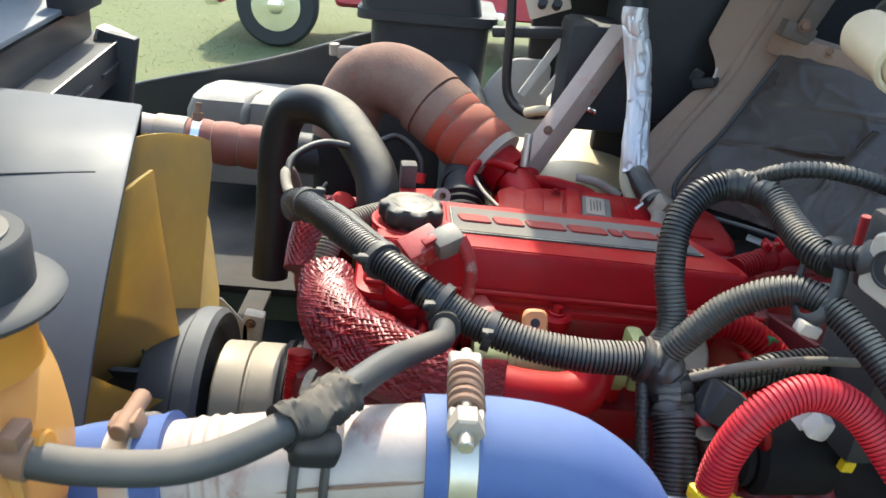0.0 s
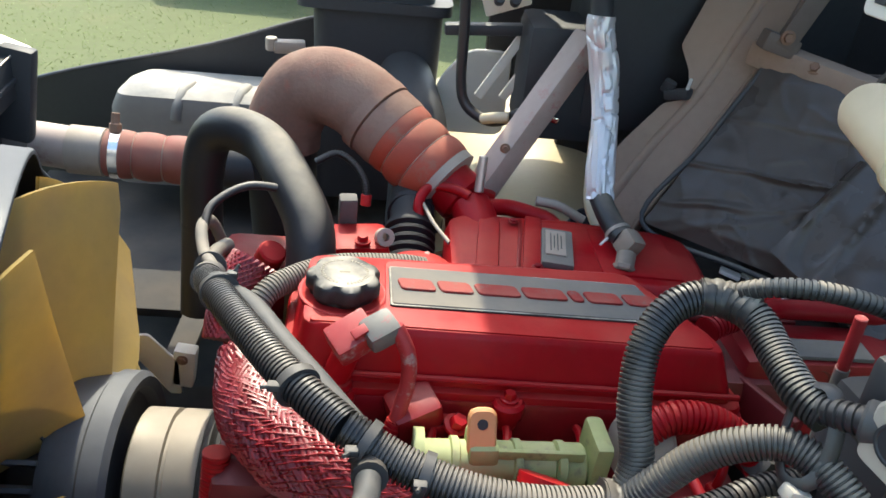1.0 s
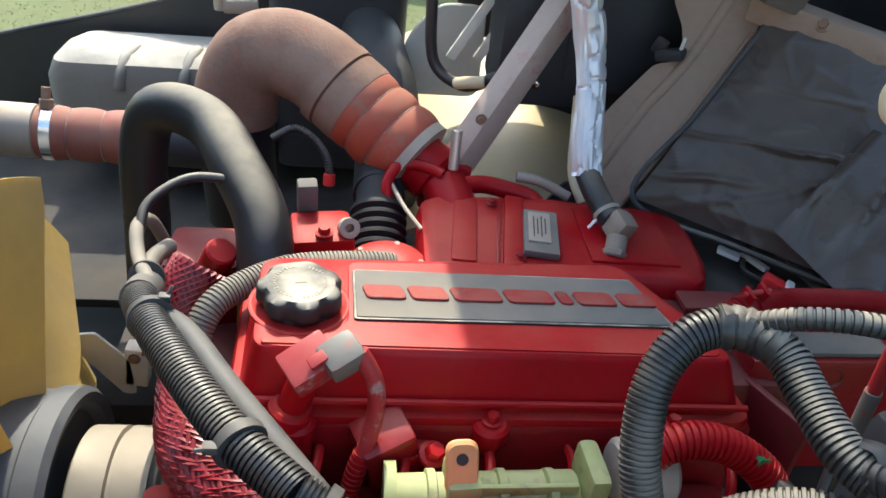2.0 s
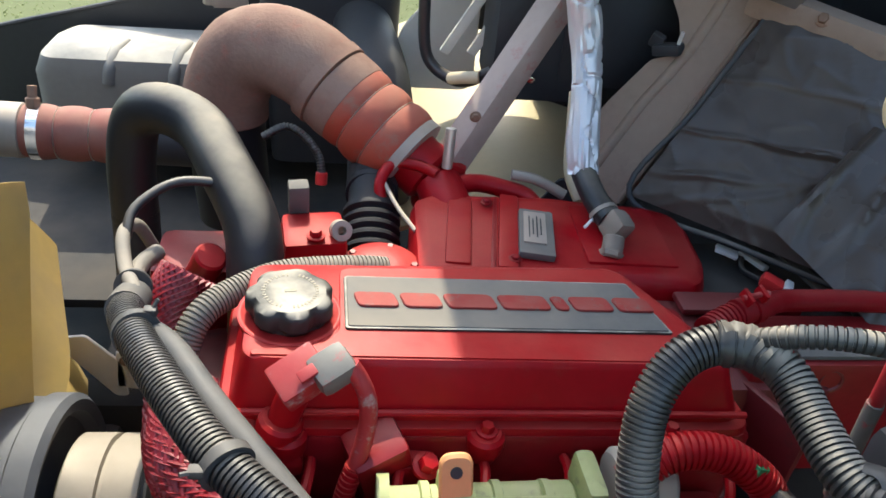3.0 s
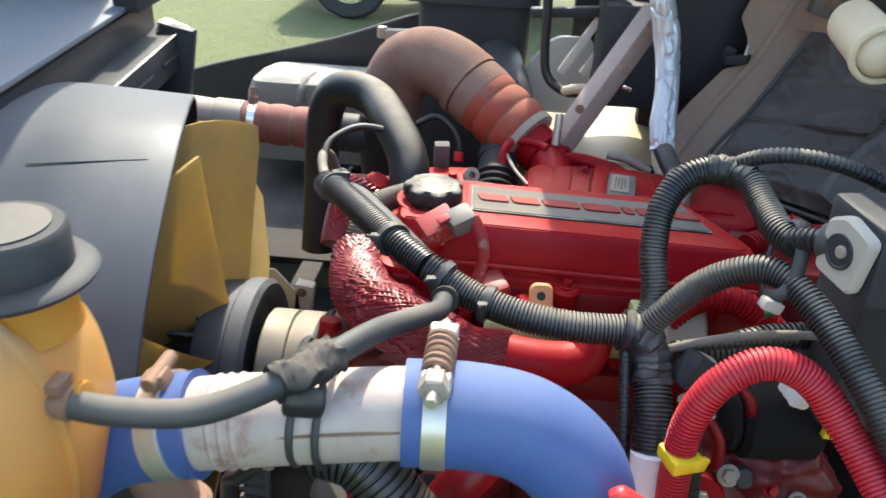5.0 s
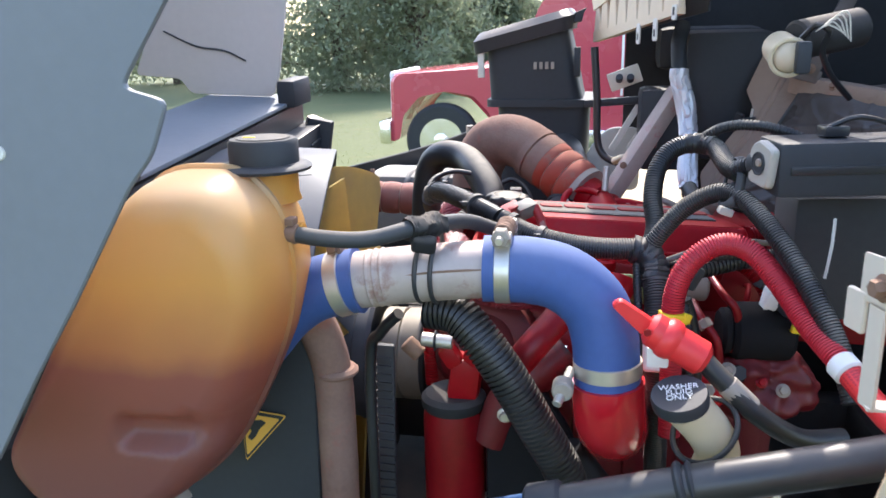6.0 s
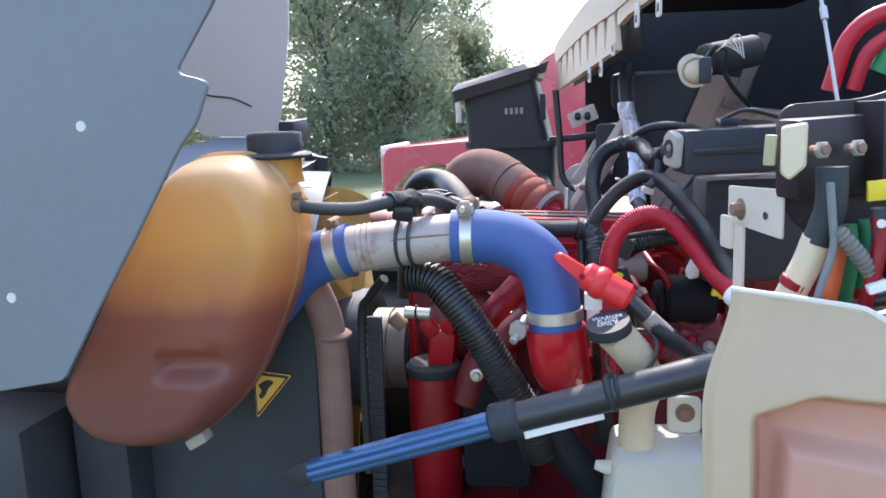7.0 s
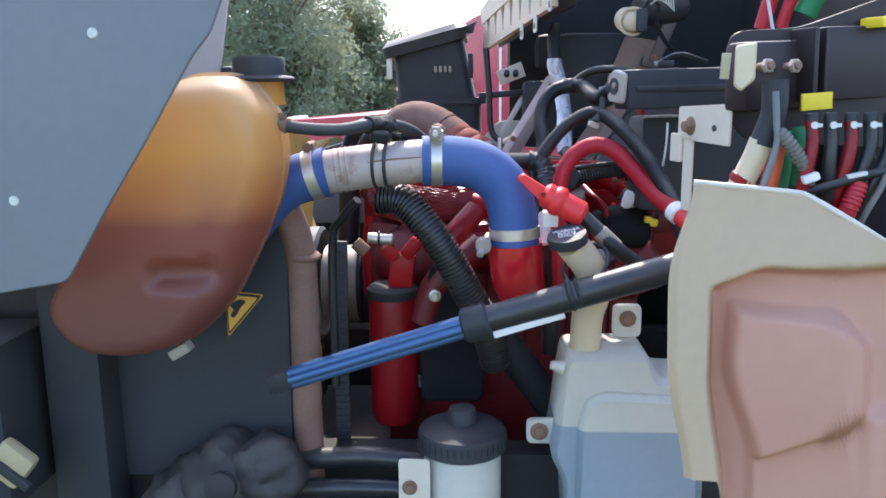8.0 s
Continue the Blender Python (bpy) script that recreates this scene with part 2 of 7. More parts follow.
BRAID = make("braid_red_gloss", (0.19, 0.005, 0.011), 0.38, 0, 0.35, 80, 12, 0.3)
MODULE = make("module_grey", (0.42, 0.385, 0.325), 0.55, 0, 0.15, 60, 10, 0.1, dust=0.35)
FUSE = make("fuse_box_black", (0.026, 0.017, 0.020), 0.4, 0, 0.2, 60, 8, 0.1, dust=0.1, spec=0.35)
GREEN_CABLE = make("cable_green", (0.02, 0.20, 0.07), 0.5)
ORANGE_CABLE = make("cable_orange", (0.60, 0.10, 0.02), 0.5)
TRUCK_RED = make("truck_red_paint", (0.48, 0.05, 0.075), 0.25, 0, 0.08, 30, 2, 0.02, coat=0.5)
TYRE = make("tyre_rubber", (0.03, 0.03, 0.03), 0.8, 0, 0.2, 40, 8, 0.2)
GLASS_DARK = make("cab_glass", (0.03, 0.035, 0.04), 0.1, 0, 0.1, 10, 3, 0)
BARK = make("bark", (0.13, 0.10, 0.075), 0.9, 0, 0.4, 25, 5, 0.8)
LEAF = make("leaf", (0.27, 0.30, 0.19), 0.45, 0, 0.5, 3, 0.9, 0, spread=0.55)
GRASS = make("grass_ground", (0.088, 0.104, 0.034), 0.9, 0, 0.4, 9, 0.35, 0.6, second=(0.125, 0.12, 0.045))
def coolant_plastic():
    """Amber plastic; the coolant behind it turns the lower part reddish, with a soft level line."""
    m = make("amber_tank", (0.8, 0.43, 0.07), 0.32, 0, 0.12, 40, 4, 0.05, spread=0.42)
    nt = m.node_tree
    n, l = nt.nodes, nt.links.new
    co, sep, rng, ramp = n.new("ShaderNodeTexCoord"), n.new("ShaderNodeSeparateXYZ"), n.new("ShaderNodeMapRange"), n.new("ShaderNodeValToRGB")
    nz, add = n.new("ShaderNodeTexNoise"), n.new("ShaderNodeMath")
    nz.inputs["Scale"].default_value, nz.inputs["Detail"].default_value = 9.0, 3
    l(co.outputs["Object"], sep.inputs[0])
    l(co.outputs["Object"], nz.inputs["Vector"])
    rng.inputs["From Min"].default_value, rng.inputs["From Max"].default_value = 1.13, 1.64
    l(sep.outputs["Z"], rng.inputs["Value"])
    add.operation = "MULTIPLY_ADD"
    add.inputs[1].default_value = 0.10
    l(nz.outputs["Fac"], add.inputs[0])
    l(rng.outputs[0], add.inputs[2])
    ramp.color_ramp.elements[0].position, ramp.color_ramp.elements[0].color = 0.05, (0.23, 0.095, 0.085, 1)
    ramp.color_ramp.elements[1].position, ramp.color_ramp.elements[1].color = 1.0, (0.72, 0.52, 0.30, 1)
    for pos, col in ((0.55, (0.31, 0.115, 0.085, 1)), (0.62, (0.52, 0.24, 0.10, 1)), (0.80, (0.70, 0.40, 0.12, 1)), (0.94, (0.72, 0.45, 0.18, 1))):
        e_ = ramp.color_ramp.elements.new(pos)
        e_.color = col
    l(add.outputs[0], ramp.inputs[0])
    for node in n:
        if node.type == "BSDF_PRINCIPLED":
            l(ramp.outputs[0], node.inputs["Base Color"])
        if node.type == "BSDF_TRANSLUCENT":
            l(ramp.outputs[0], node.inputs["Color"])
    return m


COOLANT = coolant_plastic()
# Darker red base gives the shade between the braid strands.
BRAID_DARK = make("braid_gap_shade", (0.13, 0.006, 0.012), 0.6, 0, 0.3, 70, 9, 0.2)
BLADE = make("grass_blade", (0.17, 0.20, 0.07), 0.7, 0, 0.4, 6, 0.5, 0, spread=0.3)


# ---- building helpers ----
def thing(name, base, label, category, group="", kind=""):
    ob = new(name)
    ob.location = base
    return tagged(ob, label, category, group, kind)


def finish(bm, smooth=40):
    bmesh.ops.recalc_face_normals(bm, faces=bm.faces)
    limit = math.cos(radians(smooth))
    for f in bm.faces:
        f.smooth = True
    for e in bm.edges:
        if len(e.link_faces) == 2 and e.link_faces[0].normal.dot(e.link_faces[1].normal) < limit:
            e.smooth = False


def part(name, bm, material, parent=None, label="", smooth=40):
    finish(bm, smooth)
    me = bpy.data.meshes.new(name)
    bm.to_mesh(me)
    bm.free()
    for mm in material if isinstance(material, (list, tuple)) else [material]:
        me.materials.append(mm)
    ob = new(name, me)
    if parent:
        ob.parent = parent
        if parent.type == "EMPTY":
            ob.matrix_parent_inverse = Matrix.Translation(parent.location).inverted()
    return tagged(ob, label)


def solid(name, bm, material, label, category, kind="", smooth=40):
    return tagged(part(name, bm, material, None, "", smooth), label, category, "", kind)


def join(dst, src, m=None):
    if m is not None:
        bmesh.ops.transform(src, matrix=m, verts=src.verts)
    me = bpy.data.meshes.new("join")
    src.to_mesh(me)
    src.free()
    dst.from_mesh(me)
    bpy.data.meshes.remove(me)
    return dst


def box(c, s, rot=(0, 0, 0), bevel=0.004, seg=2):
    bm = bmesh.new()
    bmesh.ops.create_cube(bm, size=1, matrix=Matrix.Diagonal((*s, 1)))
    if bevel:
        bmesh.ops.bevel(bm, geom=bm.edges[:], offset=min(bevel, min(s) * 0.45), segments=seg, affect="EDGES", profile=0.6)
    bmesh.ops.transform(bm, matrix=pose(*c, *rot), verts=bm.verts)
    return bm


def curve(pts, step=0.01):
    """Catmull-Rom through the points, at about even steps."""
    p = [Vector(q) for q in pts]
    p = [p[0] * 2 - p[1]] + p + [p[-1] * 2 - p[-2]]
    out = []
    for i in range(1, len(p) - 2):
        a, b, c, d = p[i - 1:i + 3]
        k = max(2, int((c - b).length / step))
        for j in range(k):
            t = j / k
            out.append(0.5 * (2 * b + (c - a) * t + (2 * a - 5 * b + 4 * c - d) * t * t + (3 * b - a - 3 * c + d) * t ** 3))
    return out + [p[-2]]


def sweep(line, radius, seg=18, caps=True, flat=1.0):
    """A tube along a line of points; radius is a number or a list, one per point."""
    bm = bmesh.new()
    rings, up = [], None
    for i, q in enumerate(line):
        d = (line[min(i + 1, len(line) - 1)] - line[max(i - 1, 0)]).normalized()
        if up is None:
            up = Vector((0, 0, 1)) if abs(d.z) < 0.9 else Vector((1, 0, 0))
        up = (up - d * up.dot(d)).normalized()
        side = d.cross(up)
        r = radius[i] if isinstance(radius, list) else radius
        rings.append([bm.verts.new(q + (up * math.cos(a) * flat + side * math.sin(a)) * r) for a in [2 * math.pi * k / seg for k in range(seg)]])
    for a, b in zip(rings, rings[1:]):
        for k in range(seg):
            bm.faces.new((a[k], a[(k + 1) % seg], b[(k + 1) % seg], b[k]))
    if caps:
        bm.faces.new(rings[0])
        bm.faces.new(rings[-1])
    return bm


def tube(pts, r, seg=18, step=0.01):
    return sweep(curve(pts, step), r, seg)


def conduit(pts, r, pitch=0.0043, depth=0.15, seg=16):
    """Split corrugated conduit: square-edged ribs and a slit line along it."""
    fine = curve(pts, 0.002)
    line, radii, run, k = [fine[0]], [r], 0.0, 0
    marks = (0.05, 0.14, 0.38, 0.47)
    nxt = marks[0] * pitch
    for a, b in zip(fine, fine[1:]):
        seglen = (b - a).length
        while seglen > 0 and run + seglen >= nxt:
            line.append(a.lerp(b, (nxt - run) / seglen))
            radii.append(r * (1 - depth) if k % 4 in (1, 2) else r)
            k += 1
            nxt = (k // 4 + marks[k % 4]) * pitch
        run += seglen
    line.append(fine[-1])
    radii.append(r)
    return sweep(line, radii, seg)


def lathe(profile, origin, axis=(0, 0, 1), seg=32):
    bm = bmesh.new()
    rings = [[bm.verts.new((max(r, 0.0004) * math.cos(2 * math.pi * k / seg), max(r, 0.0004) * math.sin(2 * math.pi * k / seg), h)) for k in range(seg)] for r, h in profile]
    for a, b in zip(rings, rings[1:]):
        for k in range(seg):
            bm.faces.new((a[k], a[(k + 1) % seg], b[(k + 1) % seg], b[k]))
    bm.faces.new(rings[0])
    bm.faces.new(rings[-1])
    turn = Vector(axis).to_track_quat("Z", "Y").to_matrix().to_4x4()
    bmesh.ops.transform(bm, matrix=Matrix.Translation(origin) @ turn, verts=bm.verts)
    return bm


def rod(a, b, r, seg=16, bevel=0.15):
    a, b = Vector(a), Vector(b)
    h, e = (b - a).length, r * bevel
    return lathe([(r - e, 0), (r, e), (r, h - e), (r - e, h)], a, b - a, seg)


def rounded(pts, r, n=5):
    """A polygon with its corners rounded."""
    out = []
    for i, p in enumerate(pts):
        p, a, b = Vector(p), Vector(pts[i - 1]), Vector(pts[(i + 1) % len(pts)])
        rr = min(r, (a - p).length * 0.45, (b - p).length * 0.45)
        s, e = p + (a - p).normalized() * rr, p + (b - p).normalized() * rr
        out += [s * (1 - t) ** 2 + p * 2 * t * (1 - t) + e * t * t for t in [j / n for j in range(n + 1)]]
    return out


def loft(loops, caps=(True, True)):
    bm = bmesh.new()
    rings = [[bm.verts.new(v) for v in loop] for loop in loops]
    for a, b in zip(rings, rings[1:]):
        for k in range(len(a)):
            bm.faces.new((a[k], a[(k + 1) % len(a)], b[(k + 1) % len(a)], b[k]))
    if caps[0]:
        bm.faces.new(rings[0])
    if caps[1]:
        bm.faces.new(rings[-1])
    return bm


def shrink(loop, d):
    c = sum((Vector(p) for p in loop), Vector((0, 0))) / len(loop)
    return [p - (p - c).normalized() * d for p in loop]


def slab(poly, place, thick, bevel=0.003, r=0.0, n=4):
    """A plate cut to a polygon in its own plane; place takes (u, v, w) to the world, w across the plate."""
    loop = rounded(poly, r, n) if r else [Vector(p) for p in poly]
    ins = shrink(loop, bevel)
    bm = loft([[(*p, w) for p in q] for q, w in ((ins, 0), (loop, bevel), (loop, thick - bevel), (ins, thick))])
    bmesh.ops.transform(bm, matrix=place, verts=bm.verts)
    return bm


def sheet(grid, shift):
    """A closed sheet of metal or cloth: a grid of points, a second layer shifted behind it, and walls round the edge."""
    bm = bmesh.new()
    shift = Vector(shift)
    front = [[bm.verts.new(p) for p in row] for row in grid]
    back = [[bm.verts.new(Vector(p) + shift) for p in row] for row in grid]
    n, m = len(grid) - 1, len(grid[0]) - 1
    for i in range(n):
        for j in range(m):
            bm.faces.new((front[i][j], front[i][j + 1], front[i + 1][j + 1], front[i + 1][j]))
            bm.faces.new((back[i][j], back[i + 1][j], back[i + 1][j + 1], back[i][j + 1]))
    for i in range(n):
        for q in (0, m):
            bm.faces.new((front[i][q], front[i + 1][q], back[i + 1][q], back[i][q]))
    for j in range(m):
        for q in (0, n):
            bm.faces.new((front[q][j], front[q][j + 1], back[q][j + 1], back[q][j]))
    return bm


def bolt(c, axis, r=0.008, h=0.006):
    bm = lathe([(r * 1.5, 0), (r * 1.5, h * 0.3), (r * 1.4, h * 0.35)], c, axis, 16)
    return join(bm, lathe([(r, h * 0.3), (r, h), (r * 0.85, h * 1.15)], c, axis, 6))


XZ = Matrix(((1, 0, 0, 0), (0, 0, 1, 0), (0, 1, 0, 0), (0, 0, 0, 1)))  # u->x, v->z, w->y


def lay(y):
    return Matrix.Translation((0, y, 0)) @ XZ


# ---- ground and distance ----
def ground():
    bm = bmesh.new()
    bmesh.ops.create_grid(bm, x_segments=60, y_segments=60, size=300)
    for v in bm.verts:
        v.co.y += 120
        d = math.hypot(v.co.x, v.co.y)
        v.co.z = 0.0 if d < 25 else 0.25 * noise.noise(v.co * 0.03)
    solid("ground", bm, GRASS, "mown green lawn in low sunlight", "lawn", "structure")


ground()


def lawn_blades():
    verts, faces = [], []
    rng = random.Random(3)
    for _ in range(24000):
        y = 5.5 + 12 * rng.random() ** 1.3
        x, a, h = rng.uniform(-6.5, 1.5) * (0.4 + y / 12), rng.uniform(0, 6.28), rng.uniform(0.006, 0.016)
        k = len(verts)
        dx, dy = math.cos(a) * 0.006, math.sin(a) * 0.006
        verts += [(x - dx, y - dy, 0), (x + dx, y + dy, 0), (x + dy * 3, y + dx * 3, h)]
        faces.append((k, k + 1, k + 2))
    me = bpy.data.meshes.new("grass_blades")
    me.from_pydata(verts, [], faces)
    me.materials.append(BLADE)
    tagged(new("grass_blades", me), "short green grass blades on the lawn", "grass", "", "stuff")


lawn_blades()


def tree(x, y, height, spread, seed):
    rng = random.Random(seed)
    t = thing("tree", (x, y, 0), "leafy green tree with gaps in its backlit crown", "tree", "trees behind the lawn")
    trunk = tube([(x, y, -0.1), (x + 0.1, y, height * 0.25), (x - 0.1, y + 0.1, height * 0.5), (x, y, height * 0.85)], 0.1, 10, 0.5)
    for v in trunk.verts:
        k = max(0.25, 1.7 - 1.6 * v.co.z / height)
        v.co.x, v.co.y = x + (v.co.x - x) * k * height / 9, y + (v.co.y - y) * k * height / 9
    clumps = []
    for _ in range(34):
        a, zz = rng.uniform(0, 6.28), rng.uniform(0.04, 0.97)
        rad = spread * (0.45 + 0.60 * math.sin(math.pi * min(1, zz * 0.95))) * rng.uniform(0.35, 1.05)
        tip = Vector((x + math.cos(a) * rad, y + math.sin(a) * rad, height * zz))
        root = Vector((x, y, height * zz * 0.7))
        join(trunk, sweep(curve([root, (root + tip) / 2 + Vector((0, 0, 0.15 * height * zz * 0.3)), tip], 0.4), 0.035, 6))
        clumps.append((tip, spread * rng.uniform(0.28, 0.5)))
        clumps.append(((root + tip) / 2 + Vector((0, 0, 0.2)), spread * rng.uniform(0.2, 0.4)))
    part("trunk", trunk, BARK, t)
    verts, faces = [], []
    for c, r in clumps:
        for _ in range(300):
            d = Vector((rng.gauss(0, 1), rng.gauss(0, 1), rng.gauss(0, 0.75)))
            p = c + d.normalized() * r * rng.random() ** 0.45
            u = Vector((rng.gauss(0, 1), rng.gauss(0, 1), rng.gauss(0, 1))).normalized()
            w = u.orthogonal().normalized()
            s = rng.uniform(0.045, 0.12)
            k = len(verts)
            verts += [p - u * s, p + w * s * 0.45 + u.cross(w) * s * 0.15, p + u * s, p - w * s * 0.45 + u.cross(w) * s * 0.15]
            faces += [(k, k + 1, k + 2), (k, k + 2, k + 3)]
    me = bpy.data.meshes.new("crown")
    me.from_pydata(verts, [], faces)
    me.materials.append(LEAF)
    crown = new("crown", me)
    crown.parent, crown.matrix_parent_inverse = t, Matrix.Translation(t.location).inverted()


for i, (x, y, h, s) in enumerate([(-5.7, 24, 8.4, 2.7), (-8.6, 25, 10.5, 3.4), (-3.7, 27, 4.6, 1.5), (-12.2, 25, 10.0, 3.4), (-7.4, 30, 10.5, 3.4), (-16.0, 28, 10.5, 3.6), (1.2, 31, 3.4, 2.4), (-10.6, 32, 11.5, 3.8), (-5.6, 33, 7.6, 2.4)]):
    tree(x, y, h, s, 20 + i)


def red_truck():
    t = thing("red_truck", (-1.2, 9.9, 0), "red truck with polished wheels parked on the lawn", "truck")
    side = rounded([(-2.52, 0.42), (-2.52, 1.20), (-2.45, 1.275), (-0.95, 1.40), (-0.62, 2.12), (-0.32, 2.37), (0.1, 2.60), (0.7, 2.70), (2.6, 2.70), (2.6, 0.5), (-1.2, 0.5), (-1.28, 0.75), (-1.5, 0.98), (-1.86, 1.05), (-2.2, 0.98), (-2.40, 0.75), (-2.45, 0.45)], 0.06, 4)
    part("body", slab(side, Matrix.Translation((0, 9.25, 0)) @ XZ, 1.9, 0.05), TRUCK_RED, t)
    part("front_bumper", box((-2.60, 10.2, 0.55), (0.16, 1.9, 0.3), (0, 0, 0), 0.04), CHROME, t, "bright metal front bumper")
    part("grille", box((-2.54, 10.2, 1.05), (0.07, 1.5, 0.5), (0, 0, 0), 0.03), WHITE, t, "pale grille surround")
    part("side_window", slab([(0.42, 1.72), (0.42, 2.28), (0.62, 2.38), (1.15, 2.40), (1.15, 1.72)], Matrix.Translation((0, 9.242, 0)) @ XZ, 0.02, 0.004, 0.05), GLASS_DARK, t, "dark cab side window")
    for wx in (-1.86, 1.5):
        w = part("wheel", lathe([(0.27, 0), (0.42, 0), (0.455, 0.04), (0.46, 0.09), (0.455, 0.22), (0.42, 0.26), (0.27, 0.26)], (wx, 9.19, 0.46), (0, 1, 0), 40), TYRE, t, "black tyre")
        part("rim", lathe([(0.275, -0.006), (0.27, 0.012), (0.25, 0.03), (0.17, 0.05), (0.10, 0.045), (0.09, -0.02), (0.05, -0.03), (0.0, -0.03)], (wx, 9.19, 0.46), (0, 1, 0), 40), CHROME, w, "polished metal rim")
        for k in range(10):
            a = k * math.pi / 5
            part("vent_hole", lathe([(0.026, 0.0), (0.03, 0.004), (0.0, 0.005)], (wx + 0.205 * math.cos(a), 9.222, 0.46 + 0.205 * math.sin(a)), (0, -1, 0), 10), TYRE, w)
    part("door_trim", box((0.33, 9.245, 1.75), (0.03, 0.012, 1.5), (0, 0, 0), 0.004), WHITE, t, "white trim strip beside the door")
    part("side_step", box((0.1, 9.2, 0.5), (1.2, 0.14, 0.22), (0, 0, 0), 0.03), CHROME, t, "bright metal side step")


red_truck()


# ---- engine ----
ENG = pose(0.16, 0.99, 1.438, 0, 2.6, 3.0)  # u to the rear, v to the far side, w up, from the middle of the cover's top


def e(*p):
    return ENG @ Vector(p)


def valve_cover(engine):
    top = [(-0.246, -0.052), (0.262, -0.058), (0.255, -0.02), (0.185, 0.118), (-0.246, 0.104)]
    low = [(-0.258, -0.070), (0.285, -0.076), (0.280, -0.02), (0.205, 0.135), (-0.258, 0.120)]
    fl = [(-0.268, -0.080), (0.297, -0.086), (0.292, -0.02), (0.212, 0.145), (-0.268, 0.130)]
    t, lo, f = rounded(top, 0.022, 6), rounded(low, 0.03, 6), rounded(fl, 0.03, 6)
    mid = [a.lerp(b, 0.14) for a, b in zip(t, lo)]
    ins = shrink(t, 0.006)
    bm = loft([[(*p, w) for p in q] for q, w in ((f, -0.084), (shrink(f, -0.003), -0.080), (shrink(f, -0.003), -0.071), (f, -0.066), (shrink(lo, -0.002), -0.064), (lo, -0.058), (mid, -0.008), (t, -0.002), (ins, 0.0))])
    bmesh.ops.transform(bm, matrix=ENG, verts=bm.verts)
    cover = part("valve_cover", bm, RED, engine, "red painted valve cover with dust", 30)
    # collar and recess round the filler
    cx, cy = -0.202, 0.019
    part("filler_collar", lathe([(0.054, -0.004), (0.054, 0.0004), (0.052, 0.0012), (0.0495, 0.0012), (0.0485, 0.0004), (0.0, 0.0004)], e(cx, cy, 0), ENG.to_3x3() @ Vector((0, 0, 1)), 40), RED, cover)
    cap = bmesh.new()
    loops = []
    for r, h in ((0.034, -0.006), (0.039, -0.002), (0.042, 0.004), (0.0455, 0.008), (0.0455, 0.021), (0.0435, 0.0245), (0.036, 0.028)):
        loops.append([(cx + r * (1 - 0.13 * (r > 0.039) * (0.5 + 0.5 * math.cos(7 * a)) ** 2) * math.cos(a), cy + r * (1 - 0.13 * (r > 0.039) * (0.5 + 0.5 * math.cos(7 * a)) ** 2) * math.sin(a), h) for a in [2 * math.pi * k / 64 for k in range(64)]])
    join(cap, loft(loops), ENG)
    oil = part("oil_filler_cap", cap, CAP, cover, "scalloped black plastic cap, dusty", 35)
    marks = bmesh.new()
    for k in range(40):
        if k % 20 in (9, 10):
            continue
        a = 2 * math.pi * k / 40
        join(marks, box((cx + 0.027 * math.cos(a), cy + 0.027 * math.sin(a), 0.0282), (0.0030 + 0.001 * (k % 3), 0.0018, 0.0006), (0, 0, math.degrees(a)), 0), ENG)
    join(marks, box((cx, cy, 0.0282), (0.012, 0.004, 0.0006), (0, 0, 10), 0), ENG)
    part("cap_print", marks, CAP_PRINT, oil, "ring of pale printed bars")
    # raised field that leaves the filler corner lower
    field = rounded([(-0.238, -0.048), (0.250, -0.054), (0.246, -0.02), (0.180, 0.111), (-0.150, 0.098), (-0.152, -0.012), (-0.172, -0.035), (-0.238, -0.042)], 0.012, 5)
    part("raised_field", slab(field, ENG @ Matrix.Translation((0, 0, -0.002)), 0.0036, 0.0012), RED, cover)
    # name plate with red relief shapes
    pl = rounded([(-0.146, -0.010), (0.212, -0.010), (0.186, 0.080), (-0.146, 0.080)], 0.004, 3)
    part("plate_border", slab(pl, ENG @ Matrix.Translation((0, 0, 0.0005)), 0.0035, 0.001), CAP, cover, "dark plate rim")
    face = rounded([(-0.143, -0.007), (0.208, -0.007), (0.184, 0.077), (-0.143, 0.077)], 0.003, 3)
    part("name_plate", slab(face, ENG @ Matrix.Translation((0, 0, 0.002)), 0.0032, 0.0008), PLATE, cover, "dusty grey name plate")
    u0 = -0.131
    for wide in (0.046, 0.044, 0.057, 0.057, 0.018, 0.048, 0.044):
        shape = rounded([(u0, 0.023), (u0 + wide - 0.002, 0.023), (u0 + wide - 0.008, 0.047), (u0 - 0.006, 0.047)], 0.007, 4)
        part("relief_mark", slab(shape, ENG @ Matrix.Translation((0, 0, 0.0046)), 0.0034, 0.0010), LETTER, cover, "red raised mark")
        u0 += wide + 0.0035
    for u, v in ((-0.20, -0.083), (0.0, -0.085), (0.20, -0.087)):
        part("cover_bolt", bolt(e(u, v, -0.068), ENG.to_3x3() @ Vector((0, 0, 1)), 0.0075, 0.010), RED, cover)
        part("bolt_boss", lathe([(0.012, -0.03), (0.019, -0.012), (0.020, 0.004), (0.016, 0.008)], e(u, v, -0.076), (0, 0, 1), 24), RED, cover)
    # soft ridge at the front lower edge and a dent line along the side
    part("side_ridge", tube([e(-0.255, -0.072, -0.052), e(0.0, -0.075, -0.052), e(0.285, -0.078, -0.052)], 0.004, 8, 0.1), RED, cover)
    return cover


